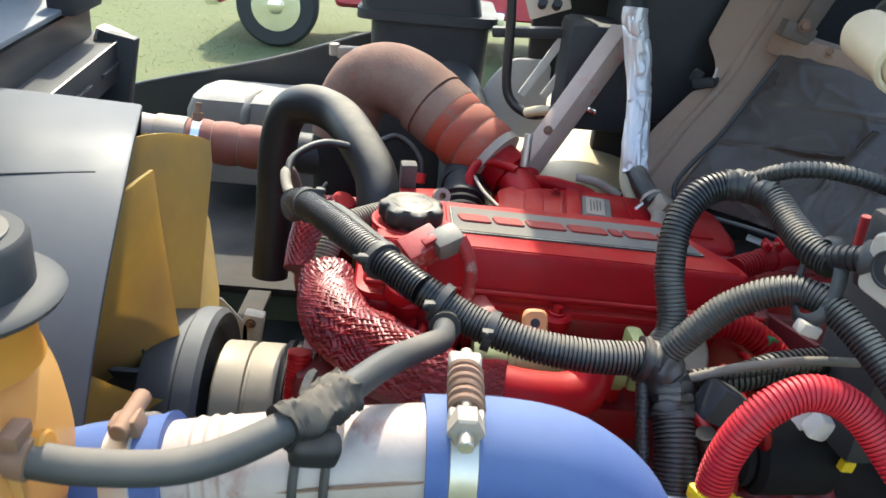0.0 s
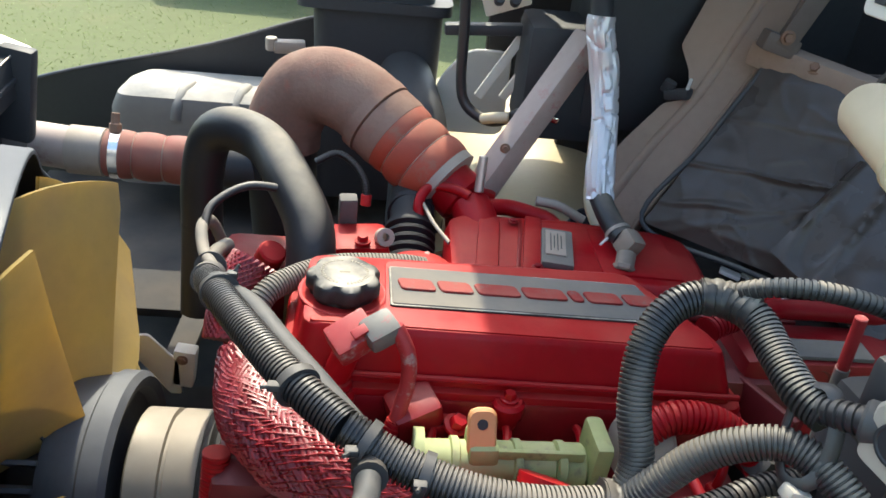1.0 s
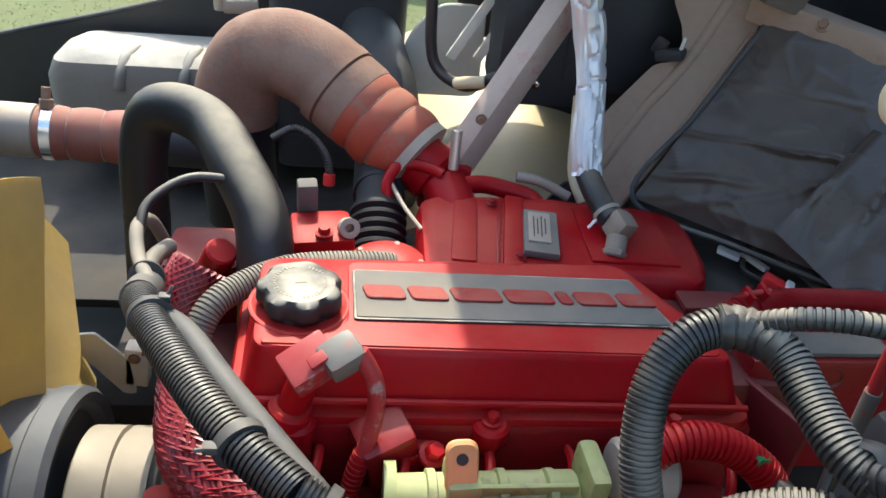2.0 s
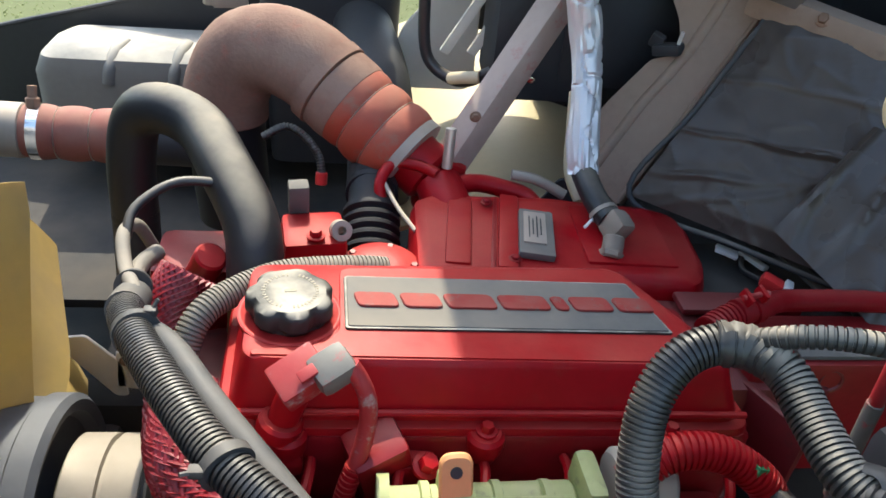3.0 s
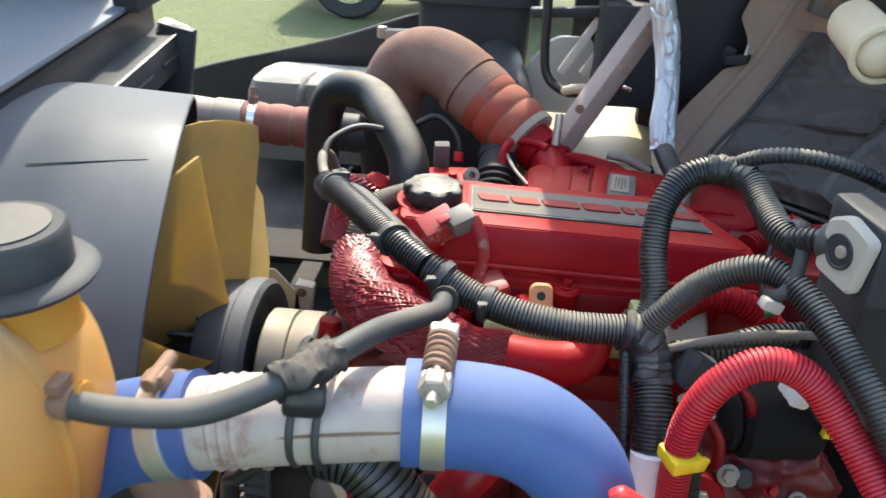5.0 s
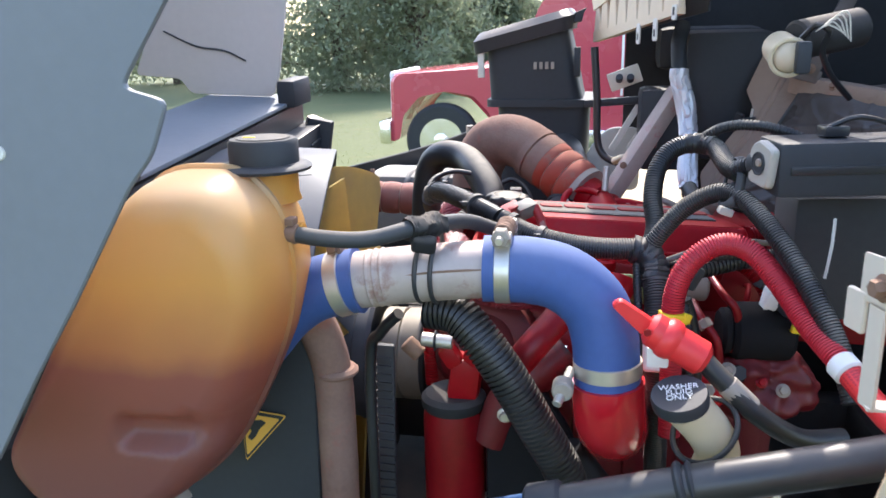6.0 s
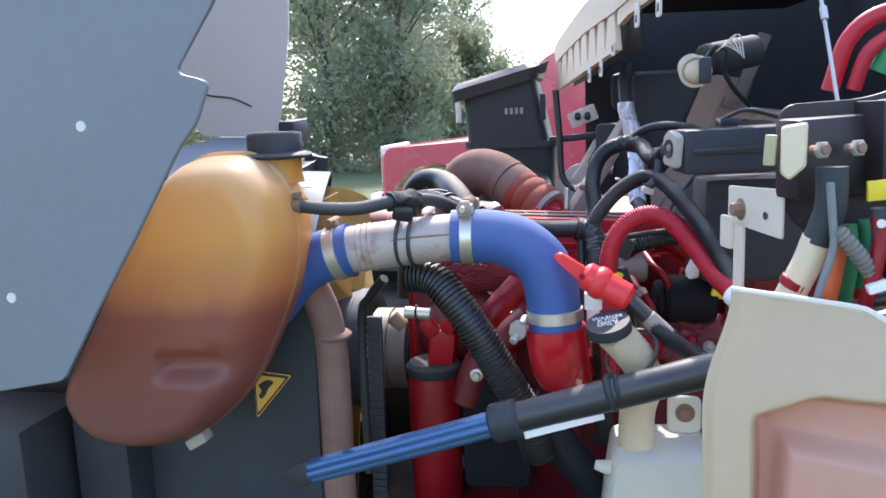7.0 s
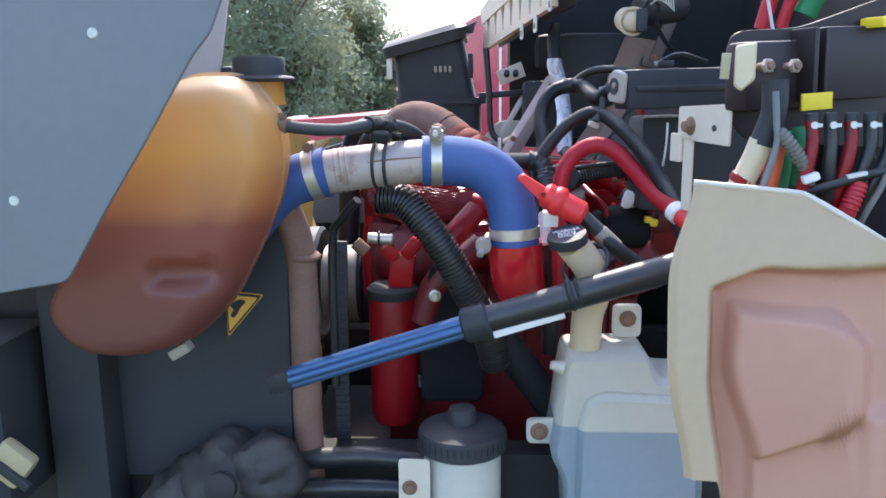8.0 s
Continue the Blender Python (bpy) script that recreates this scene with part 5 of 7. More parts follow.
# ---- wiring ----
def tie(parent, p, d, r, width=0.007, buckle=None):
    d = Vector(d).normalized()
    k = part("cable_tie", lathe([(r, -width / 2), (r + 0.0018, -width / 2), (r + 0.0018, width / 2), (r, width / 2)], p, d, 28), TIE, parent, "black cable tie")
    if buckle:
        part("tie_buckle", box(Vector(p) + Vector(buckle).normalized() * (r + 0.003), (0.012, 0.009, 0.008), (0, 0, 0), 0.002), TIE, k)
        part("tie_tail", rod(Vector(p) + Vector(buckle).normalized() * (r + 0.003), Vector(p) + Vector(buckle).normalized() * (r + 0.016), 0.002, 6), TIE, k)


def harness():
    t = thing("wiring_harness", (0.1, 0.7, 1.42), "dusty black corrugated wiring harness with cable ties", "wiring harness")
    main = [(-0.20, 0.985, 1.462), (-0.185, 0.935, 1.488), (-0.158, 0.88, 1.502), (-0.115, 0.81, 1.508), (-0.068, 0.75, 1.504), (-0.02, 0.71, 1.492), (0.03, 0.69, 1.472), (0.09, 0.67, 1.462), (0.15, 0.662, 1.458), (0.215, 0.665, 1.458)]
    part("main_conduit", conduit(main[:6], 0.0175, 0.0046), LOOM_CLEAN, t, "ribbed black conduit")
    part("main_conduit", conduit(main[5:], 0.0175), LOOM, t, "dusty ribbed black conduit")
    part("side_hose", tube([(-0.185, 0.945, 1.475), (-0.135, 0.885, 1.497), (-0.09, 0.82, 1.497), (-0.045, 0.765, 1.488), (-0.005, 0.72, 1.474)], 0.013, 14), HOSE_GREY, t, "smooth grey hose tied alongside")
    part("sleeve_end", tube([(-0.208, 1.03, 1.438), (-0.203, 1.00, 1.455), (-0.196, 0.965, 1.473)], 0.019, 18), HOSE_GREY, t)
    part("grey_wire", tube([(-0.185, 0.955, 1.478), (-0.20, 1.01, 1.462), (-0.225, 1.07, 1.45), (-0.238, 1.12, 1.458), (-0.235, 1.165, 1.44), (-0.225, 1.20, 1.37)], 0.008, 12), WIRE_GREY, t, "dusty grey wire bundle")
    part("grey_wire", tube([(-0.205, 1.00, 1.455), (-0.215, 1.05, 1.44), (-0.218, 1.10, 1.43), (-0.21, 1.14, 1.42)], 0.010, 12), WIRE_GREY, t, "dusty grey wire bundle")
    part("black_wire", tube([(-0.235, 1.115, 1.455), (-0.23, 1.15, 1.475), (-0.19, 1.19, 1.487), (-0.13, 1.21, 1.475)], 0.006, 10), LOOM_CLEAN, t)
    tie(t, (-0.21, 1.04, 1.444), (0.1, -1, 0.4), 0.018, 0.006)
    for p, d, b in (((-0.168, 0.905, 1.496), (0.4, -0.85, 0.2), (0.5, 0.4, 0.7)), ((-0.066, 0.748, 1.504), (0.55, -0.8, -0.1), (-0.8, -0.5, 0.3)), ((0.0, 0.70, 1.484), (0.7, -0.3, -0.3), (-0.5, -0.8, 0.3)), ((0.052, 0.682, 1.466), (1, -0.25, -0.2), (-0.2, -0.9, 0.4))):
        tie(t, p, d, 0.020, 0.009, b)
    tee = tube([(0.0, 0.702, 1.486), (0.004, 0.69, 1.470), (0.005, 0.668, 1.474)], 0.016, 14)
    part("tee_wrap", tee, TAPE, t, "black tape wrap")
    # joint at the rear
    joint = conduit([(0.20, 0.665, 1.459), (0.222, 0.664, 1.452), (0.235, 0.655, 1.435), (0.238, 0.635, 1.41)], 0.0222, 0.009, 0.05, 20)
    for v in joint.verts:
        v.co += Vector((noise.noise(v.co * 70), noise.noise(v.co * 70 + Vector((5, 0, 0))), noise.noise(v.co * 150))) * 0.004
    part("joint_tape", joint, LOOM_CLEAN, t, "dusty black tape round the joint")
    part("down_conduit", conduit([(0.237, 0.645, 1.42), (0.240, 0.615, 1.39), (0.2405, 0.59, 1.355)], 0.021), LOOM_CLEAN, t, "ribbed black conduit")
    part("white_sleeve", rod((0.2405, 0.59, 1.357), (0.2415, 0.565, 1.29), 0.0220, 20), WHITE, t, "white paper sleeve")
    part("down_conduit", conduit([(0.2415, 0.568, 1.295), (0.245, 0.57, 1.2), (0.25, 0.60, 1.05)], 0.018), LOOM_CLEAN, t, "ribbed black conduit")
    part("slim_conduit", conduit([(0.208, 0.66, 1.44), (0.21, 0.635, 1.40), (0.213, 0.605, 1.35), (0.215, 0.58, 1.28)], 0.007, 0.005), LOOM_CLEAN, t)
    part("slim_conduit", conduit([(0.278, 0.60, 1.39), (0.285, 0.58, 1.34), (0.288, 0.56, 1.25)], 0.009, 0.005), LOOM_CLEAN, t)
    loop = [(0.225, 0.672, 1.452), (0.236, 0.69, 1.487), (0.231, 0.715, 1.53), (0.238, 0.742, 1.575), (0.262, 0.76, 1.605), (0.298, 0.763, 1.615), (0.325, 0.74, 1.612), (0.334, 0.705, 1.60), (0.340, 0.665, 1.592), (0.352, 0.64, 1.589)]
    part("loop_conduit", conduit(loop, 0.0155), LOOM_DUSTY, t, "ribbed black conduit")
    y = conduit([(0.285, 0.765, 1.614), (0.305, 0.760, 1.616), (0.325, 0.742, 1.614)], 0.0168, 0.008, 0.06, 18)
    for v in y.verts:
        v.co += Vector((noise.noise(v.co * 80), noise.noise(v.co * 80 + Vector((5, 0, 0))), noise.noise(v.co * 160))) * 0.0025
    part("loop_tape", y, LOOM_DUSTY, t, "dusty tape at the branch")
    part("branch_conduit", conduit([(0.302, 0.762, 1.618), (0.332, 0.74, 1.642), (0.37, 0.725, 1.650), (0.42, 0.715, 1.643), (0.48, 0.71, 1.62), (0.55, 0.71, 1.60)], 0.0086, 0.0055), LOOM_DUSTY, t, "slim ribbed black conduit")
    part("cross_conduit", conduit([(0.225, 0.668, 1.457), (0.245, 0.662, 1.49), (0.275, 0.660, 1.526), (0.31, 0.650, 1.551), (0.338, 0.635, 1.558), (0.365, 0.60, 1.545), (0.40, 0.535, 1.505), (0.43, 0.48, 1.455), (0.455, 0.43, 1.40), (0.47, 0.39, 1.34)], 0.0145), LOOM_DUSTY, t, "ribbed black conduit")
    bandpts = [(0.345, 0.665, 1.60), (0.352, 0.645, 1.61), (0.352, 0.625, 1.59), (0.347, 0.615, 1.56), (0.335, 0.612, 1.545), (0.325, 0.625, 1.54), (0.33, 0.65, 1.555), (0.34, 0.668, 1.59)]
    part("binding_strap", sweep(curve(bandpts, 0.005), 0.007, 8, False, 0.4), TIE, t, "grey binding strap")
    part("strap_buckle", box((0.331, 0.612, 1.535), (0.022, 0.014, 0.012), (0, 20, 10), 0.003), MODULE, t)
    part("plug_lead", conduit([(0.345, 0.65, 1.59), (0.354, 0.63, 1.60), (0.368, 0.612, 1.608)], 0.012, 0.006), LOOM_CLEAN, t)
    part("grey_lead", tube([(0.25, 0.66, 1.44), (0.30, 0.655, 1.462), (0.36, 0.65, 1.478), (0.42, 0.66, 1.475)], 0.0048, 12), WIRE_GREY, t, "grey lead")
    part("ribbed_lead", conduit([(0.25, 0.67, 1.43), (0.32, 0.68, 1.442), (0.40, 0.69, 1.45)], 0.0062, 0.006), LOOM, t, "thin ribbed lead")
    part("low_conduit", conduit([(0.27, 0.69, 1.415), (0.32, 0.70, 1.42), (0.38, 0.72, 1.43), (0.46, 0.74, 1.43)], 0.016, 0.0065), LOOM_CLEAN, t)
    part("plug_block", box((0.285, 0.645, 1.425), (0.04, 0.03, 0.04), (0, 30, 20), 0.006), BLACK, t)


harness()


def rear_conduit():
    t = thing("breather_conduit", (-0.13, 1.0, 1.38), "grey dusty corrugated line behind the valve cover", "hose")
    part("conduit", conduit([(-0.165, 0.985, 1.33), (-0.16, 1.0, 1.375), (-0.145, 1.03, 1.41), (-0.115, 1.065, 1.418), (-0.06, 1.105, 1.418), (0.02, 1.125, 1.413), (0.06, 1.135, 1.405)], 0.0165, 0.0048), CONDUIT_TAN, t)
    part("clip", box((-0.165, 0.975, 1.325), (0.035, 0.03, 0.025), (0, 0, 20), 0.006), FITTING, t, "brass coloured clip")
    part("red_stub", rod((-0.155, 0.985, 1.32), (-0.15, 0.96, 1.25), 0.022, 16), RED, t)
    s = thing("sensor_lead", (-0.05, 1.5, 1.36), "thin black corrugated sensor lead with a red plug", "wire")
    part("lead", conduit([(-0.13, 1.50, 1.395), (-0.095, 1.51, 1.410), (-0.065, 1.50, 1.40), (-0.042, 1.485, 1.375), (-0.036, 1.475, 1.348)], 0.0068, 0.005), LOOM, s)
    part("plug", rod((-0.036, 1.475, 1.350), (-0.037, 1.47, 1.33), 0.010, 12), RED_BRIGHT, s, "red plug")


rear_conduit()


def red_cable():
    t = thing("battery_cable", (0.3, 0.5, 1.35), "red corrugated battery cable with a red terminal boot", "cable")
    pts = [(0.262, 0.535, 1.20), (0.260, 0.545, 1.30), (0.258, 0.552, 1.37), (0.262, 0.555, 1.43), (0.285, 0.56, 1.475), (0.325, 0.565, 1.497), (0.365, 0.555, 1.487), (0.40, 0.52, 1.45), (0.43, 0.46, 1.41), (0.456, 0.405, 1.385), (0.475, 0.365, 1.365)]
    part("conduit", conduit(pts, 0.0165), RED_LOOM, t, "red corrugated conduit")
    part("conduit_end", rod((0.452, 0.41, 1.388), (0.462, 0.39, 1.379), 0.0195, 18), WHITE, t)
    part("inner_cable", tube([(0.455, 0.405, 1.386), (0.478, 0.355, 1.362), (0.50, 0.30, 1.35), (0.545, 0.23, 1.36), (0.57, 0.20, 1.42)], 0.0155, 16), RED_BRIGHT, t, "smooth bright red cable")
    y = part("yellow_tag", box((0.259, 0.549, 1.386), (0.035, 0.035, 0.016), (0, 0, 20), 0.004), YELLOW, t, "yellow tape tag")
    part("tag_tail", box((0.278, 0.540, 1.388), (0.012, 0.007, 0.015), (0, 25, 30), 0.002), YELLOW, y)


red_cable()


def terminal_boot():
    t = thing("remote_terminal", (0.21, 0.40, 1.38), "bright red terminal boot on a black cable", "cable")
    part("boot", rod((0.215, 0.422, 1.418), (0.292, 0.414, 1.376), 0.024, 20, 0.3), RED_BRIGHT, t, "bright red rubber boot")
    part("boot_bulge", lathe([(0.020, -0.016), (0.027, -0.008), (0.0285, 0.0), (0.027, 0.008), (0.020, 0.016)], (0.243, 0.419, 1.403), (0.08, -0.01, -0.042), 20), RED_BRIGHT, t)
    part("boot_tongue", slab(rounded([(0.166, 1.446), (0.178, 1.456), (0.228, 1.424), (0.212, 1.402)], 0.006, 3), Matrix.Translation((0, 0.416, 0)) @ XZ, 0.014, 0.003), RED_BRIGHT, t)
    part("tongue_hole", lathe([(0.005, 0), (0.005, 0.001), (0, 0.001)], (0.214, 0.398, 1.418), (0, -1, 0), 12), RED_DEEP, t)
    part("cable", tube([(0.285, 0.414, 1.380), (0.322, 0.405, 1.345), (0.36, 0.40, 1.31), (0.42, 0.42, 1.27), (0.48, 0.45, 1.26)], 0.014, 14), LOOM_CLEAN, t)
    part("cable_label", rod((0.318, 0.406, 1.349), (0.352, 0.402, 1.317), 0.0153, 16), FITTING, t, "grey printed sleeve")
    part("stud_plate", box((0.232, 0.455, 1.365), (0.03, 0.03, 0.03), (0, 0, 0), 0.004), WHITE, t)


terminal_boot()


def low_loom():
    t = thing("lower_conduit", (0.03, 0.45, 1.15), "thick black corrugated conduit hanging below the air pipe", "hose")
    part("conduit", conduit([(-0.10, 0.50, 1.40), (-0.055, 0.49, 1.395), (-0.012, 0.475, 1.355), (0.03, 0.47, 1.295), (0.068, 0.475, 1.225), (0.105, 0.49, 1.15), (0.13, 0.52, 1.05)], 0.031, 0.008), LOOM_CLEAN, t)
    part("thin_line", tube([(-0.14, 0.47, 1.40), (-0.175, 0.49, 1.36), (-0.20, 0.51, 1.30), (-0.205, 0.52, 1.0)], 0.009, 10), LOOM_CLEAN, t)
    v = thing("lower_radiator_hose", (-0.28, 0.52, 0.7), "dusty tan vertical hose below the blue hose", "hose")
    part("hose", tube([(-0.30, 0.50, 1.40), (-0.272, 0.52, 1.30), (-0.268, 0.525, 1.15), (-0.27, 0.525, 0.95), (-0.27, 0.53, 0.70)], 0.032, 20), BROWN, v)
    part("band", rod((-0.262, 0.522, 1.285), (-0.262, 0.522, 1.27), 0.036, 24), BROWN, v)
    b = thing("drive_belt", (-0.2, 0.62, 0.7), "black ribbed belt beside the hose", "belt")
    bm = box((-0.205, 0.60, 1.02), (0.03, 0.012, 0.55), (0, 1, 0), 0.003)
    for k in range(34):
        join(bm, box((-0.205 + 0.0, 0.593, 0.76 + k * 0.0155), (0.03, 0.006, 0.006), (0, 1, 0), 0))
    part("belt", bm, BLACK, b)


low_loom()


# ---- near side: strut, reservoirs, fender ----
def strut():
    t = thing("hood_strut", (0.1, 0.32, 1.05), "black hood strut tube with a blue sheened rod", "strut")
    a, c, b = Vector((-0.255, 0.342, 1.082)), Vector((0.097, 0.3206, 1.198)), Vector((0.72, 0.28, 1.395))
    d = (b - a).normalized()
    part("tube", rod(c, b, 0.0255, 24), BLACK_SMOOTH, t, "black painted tube")
    part("collar", rod(c - d * 0.03, c + d * 0.02, 0.032, 24), BLACK, t)
    side = Vector((0, 0, 1)).cross(d).normalized()
    up = d.cross(side)
    for k in range(6):
        q = 2 * math.pi * k / 6
        o = (side * math.cos(q) + up * math.sin(q)) * 0.0125
        part("rod_strand", rod(a + o, c + o, 0.009, 10), STRUT_BLUE, t, "blue sheened strand")
    m = Vector((0.258, 0.310, 1.252))
    part("clip", rod(m - d * 0.006, m + d * 0.006, 0.030, 20), BLACK, t)
    part("clip", rod(m + d * 0.010, m + d * 0.018, 0.0285, 20), BLACK, t)
    part("label", box((0.185, 0.302, 1.199), (0.13, 0.004, 0.012), (0, -17, 0), 0.001), WHITE, t, "white label strip")
    part("end_joint", box(a + d * -0.02, (0.05, 0.04, 0.04), (0, -17, 0), 0.012), BLACK_DIRTY, t, "grimy end joint")


strut()


def text_mesh(words, size, m, name, parent, material, label):
    c = bpy.data.curves.new(name, "FONT")
    c.body, c.size, c.extrude, c.align_x, c.align_y, c.space_line = words, size, 0.0006, "CENTER", "CENTER", 0.8
    tmp = bpy.data.objects.new("text", c)
    me = bpy.data.meshes.new_from_object(tmp)
    bpy.data.objects.remove(tmp)
    me.transform(m)
    me.name = name
    me.materials.clear()
    me.materials.append(material)
    ob = new(name, me)
    ob.parent = parent
    return tagged(ob, label)


def washer_tank():
    t = thing("washer_reservoir", (0.36, 0.45, 0.66), "translucent white washer reservoir with a black filler cap", "washer reservoir")
    fr = rounded([(0.262, 1.112), (0.415, 1.116), (0.432, 1.075), (0.446, 1.062), (0.53, 1.058), (0.53, 0.68), (0.27, 0.68), (0.262, 0.85), (0.234, 0.91), (0.245, 0.98), (0.250, 1.03)], 0.018, 5)
    ins = shrink(fr, 0.012)
    bm = loft([[(p.x, y, p.y) for p in q] for q, y in ((ins, 0.385), (fr, 0.40), (fr, 0.53), (ins, 0.545))])
    bmesh.ops.bisect_plane(bm, geom=bm.verts[:] + bm.edges[:] + bm.faces[:], plane_co=(0, 0, 0.972), plane_no=(0, 0, 1))
    for f in bm.faces:
        f.material_index = 1 if f.calc_center_median().z < 0.972 else 0
    part("tank", bm, [TANK, TANK_FULL], t, "white translucent tank with blue fluid in its lower half")
    step = slab(rounded([(0.284, 0.70), (0.515, 0.70), (0.515, 1.035), (0.33, 1.045), (0.300, 1.03), (0.284, 0.975)], 0.02), Matrix.Translation((0, 0.362, 0)) @ XZ, 0.04, 0.012)
    bmesh.ops.bisect_plane(step, geom=step.verts[:] + step.edges[:] + step.faces[:], plane_co=(0, 0, 0.972), plane_no=(0, 0, 1))
    for f in step.faces:
        f.material_index = 1 if f.calc_center_median().z < 0.972 else 0
    part("front_step", step, [TANK, TANK_FULL], t)
    part("neck", tube([(0.302, 0.44, 1.11), (0.305, 0.435, 1.18), (0.316, 0.42, 1.235), (0.299, 0.392, 1.285), (0.264, 0.370, 1.332)], 0.030, 24), NECK, t, "yellowed white filler neck")
    d = Vector((-0.20, -0.27, 0.94)).normalized()
    side = (Vector((1, 0, 0)) - d * d.x).normalized()
    upw = d.cross(side)
    flat = Matrix(((side.x, upw.x, d.x, 0), (side.y, upw.y, d.y, 0), (side.z, upw.z, d.z, 0), (0, 0, 0, 1)))
    o = Vector((0.258, 0.367, 1.335))
    cap = part("cap", lathe([(0.030, -0.004), (0.036, 0), (0.037, 0.012), (0.035, 0.018), (0.0, 0.019)], o, d, 32), BLACK, t, "black filler cap with pale words")
    text_mesh("WASHER\nFLUID\nONLY", 0.0125, Matrix.Translation(o + d * 0.0196) @ flat, "cap_words", cap, WHITE, "pale words on the cap")
    ring = [Vector((0.292, 0.382, 1.292)) + Vector((math.cos(a) * 0.040, math.sin(a) * -0.030, math.sin(a) * -0.030 + math.cos(a) * 0.014)) for a in [2 * math.pi * k / 36 for k in range(37)]]
    part("retainer_ring", sweep(ring, 0.004, 8, False), LOOM_CLEAN, t, "black tether ring")
    lug = slab(rounded([(0.356, 1.13), (0.356, 1.196), (0.412, 1.196), (0.412, 1.13)], 0.014), Matrix.Translation((0, 0.452, 0)) @ XZ, 0.012, 0.003)
    lg = part("lug", lug, TANK, t, "white mounting lug")
    part("lug_bolt", bolt((0.385, 0.452, 1.168), (0, -1, 0), 0.011, 0.008), RUST, lg, "rusty bolt")
    lug = slab(rounded([(0.19, 0.915), (0.19, 0.968), (0.265, 0.968), (0.265, 0.915)], 0.014), Matrix.Translation((0, 0.43, 0)) @ XZ, 0.012, 0.003)
    lg = part("lug", lug, TANK, t, "white mounting lug")
    part("lug_bolt", bolt((0.215, 0.43, 0.942), (0, -1, 0), 0.012, 0.008), RUST, lg, "rusty bolt")
    part("side_bead", lathe([(0.008, 0), (0.014, 0.004), (0.008, 0.03)], (0.262, 0.40, 1.085), (-1, 0, 0.2), 14), TANK, t)


washer_tank()


def steering_reservoir():
    t = thing("steering_reservoir", (0.062, 0.45, 0.68), "white fluid reservoir with a wide black cap", "reservoir")
    part("body", lathe([(0.06, 0), (0.074, 0.01), (0.078, 0.03), (0.078, 0.225), (0.07, 0.235)], (0.062, 0.455, 0.675), (0, 0, 1), 40), TANK, t, "white translucent body")
    cap = part("cap", lathe([(0.080, -0.006), (0.090, 0), (0.091, 0.006), (0.088, 0.012), (0.089, 0.03), (0.086, 0.038), (0.06, 0.050), (0.03, 0.052), (0.028, 0.075), (0.026, 0.080), (0.0, 0.081)], (0.062, 0.455, 0.900), (0, 0, 1), 44), BLACK, t, "wide black screw cap")
    ribs = bmesh.new()
    for k in range(40):
        a = 2 * math.pi * k / 40
        join(ribs, box((0.062 + 0.089 * math.cos(a), 0.455 + 0.089 * math.sin(a), 0.920), (0.003, 0.004, 0.02), (0, 0, math.degrees(a)), 0))
    part("grip_ribs", ribs, BLACK, cap)
    br = part("bracket", slab(rounded([(-0.062, 0.75), (-0.062, 0.900), (0.0, 0.900), (0.0, 0.75)], 0.01), Matrix.Translation((0, 0.385, 0)) @ XZ, 0.006, 0.0015), BEIGE, t, "beige mounting bracket")
    part("bracket_bolt", bolt((-0.04, 0.384, 0.842), (0, -1, 0), 0.010, 0.008), RUST, br, "rusty bolt")


steering_reservoir()


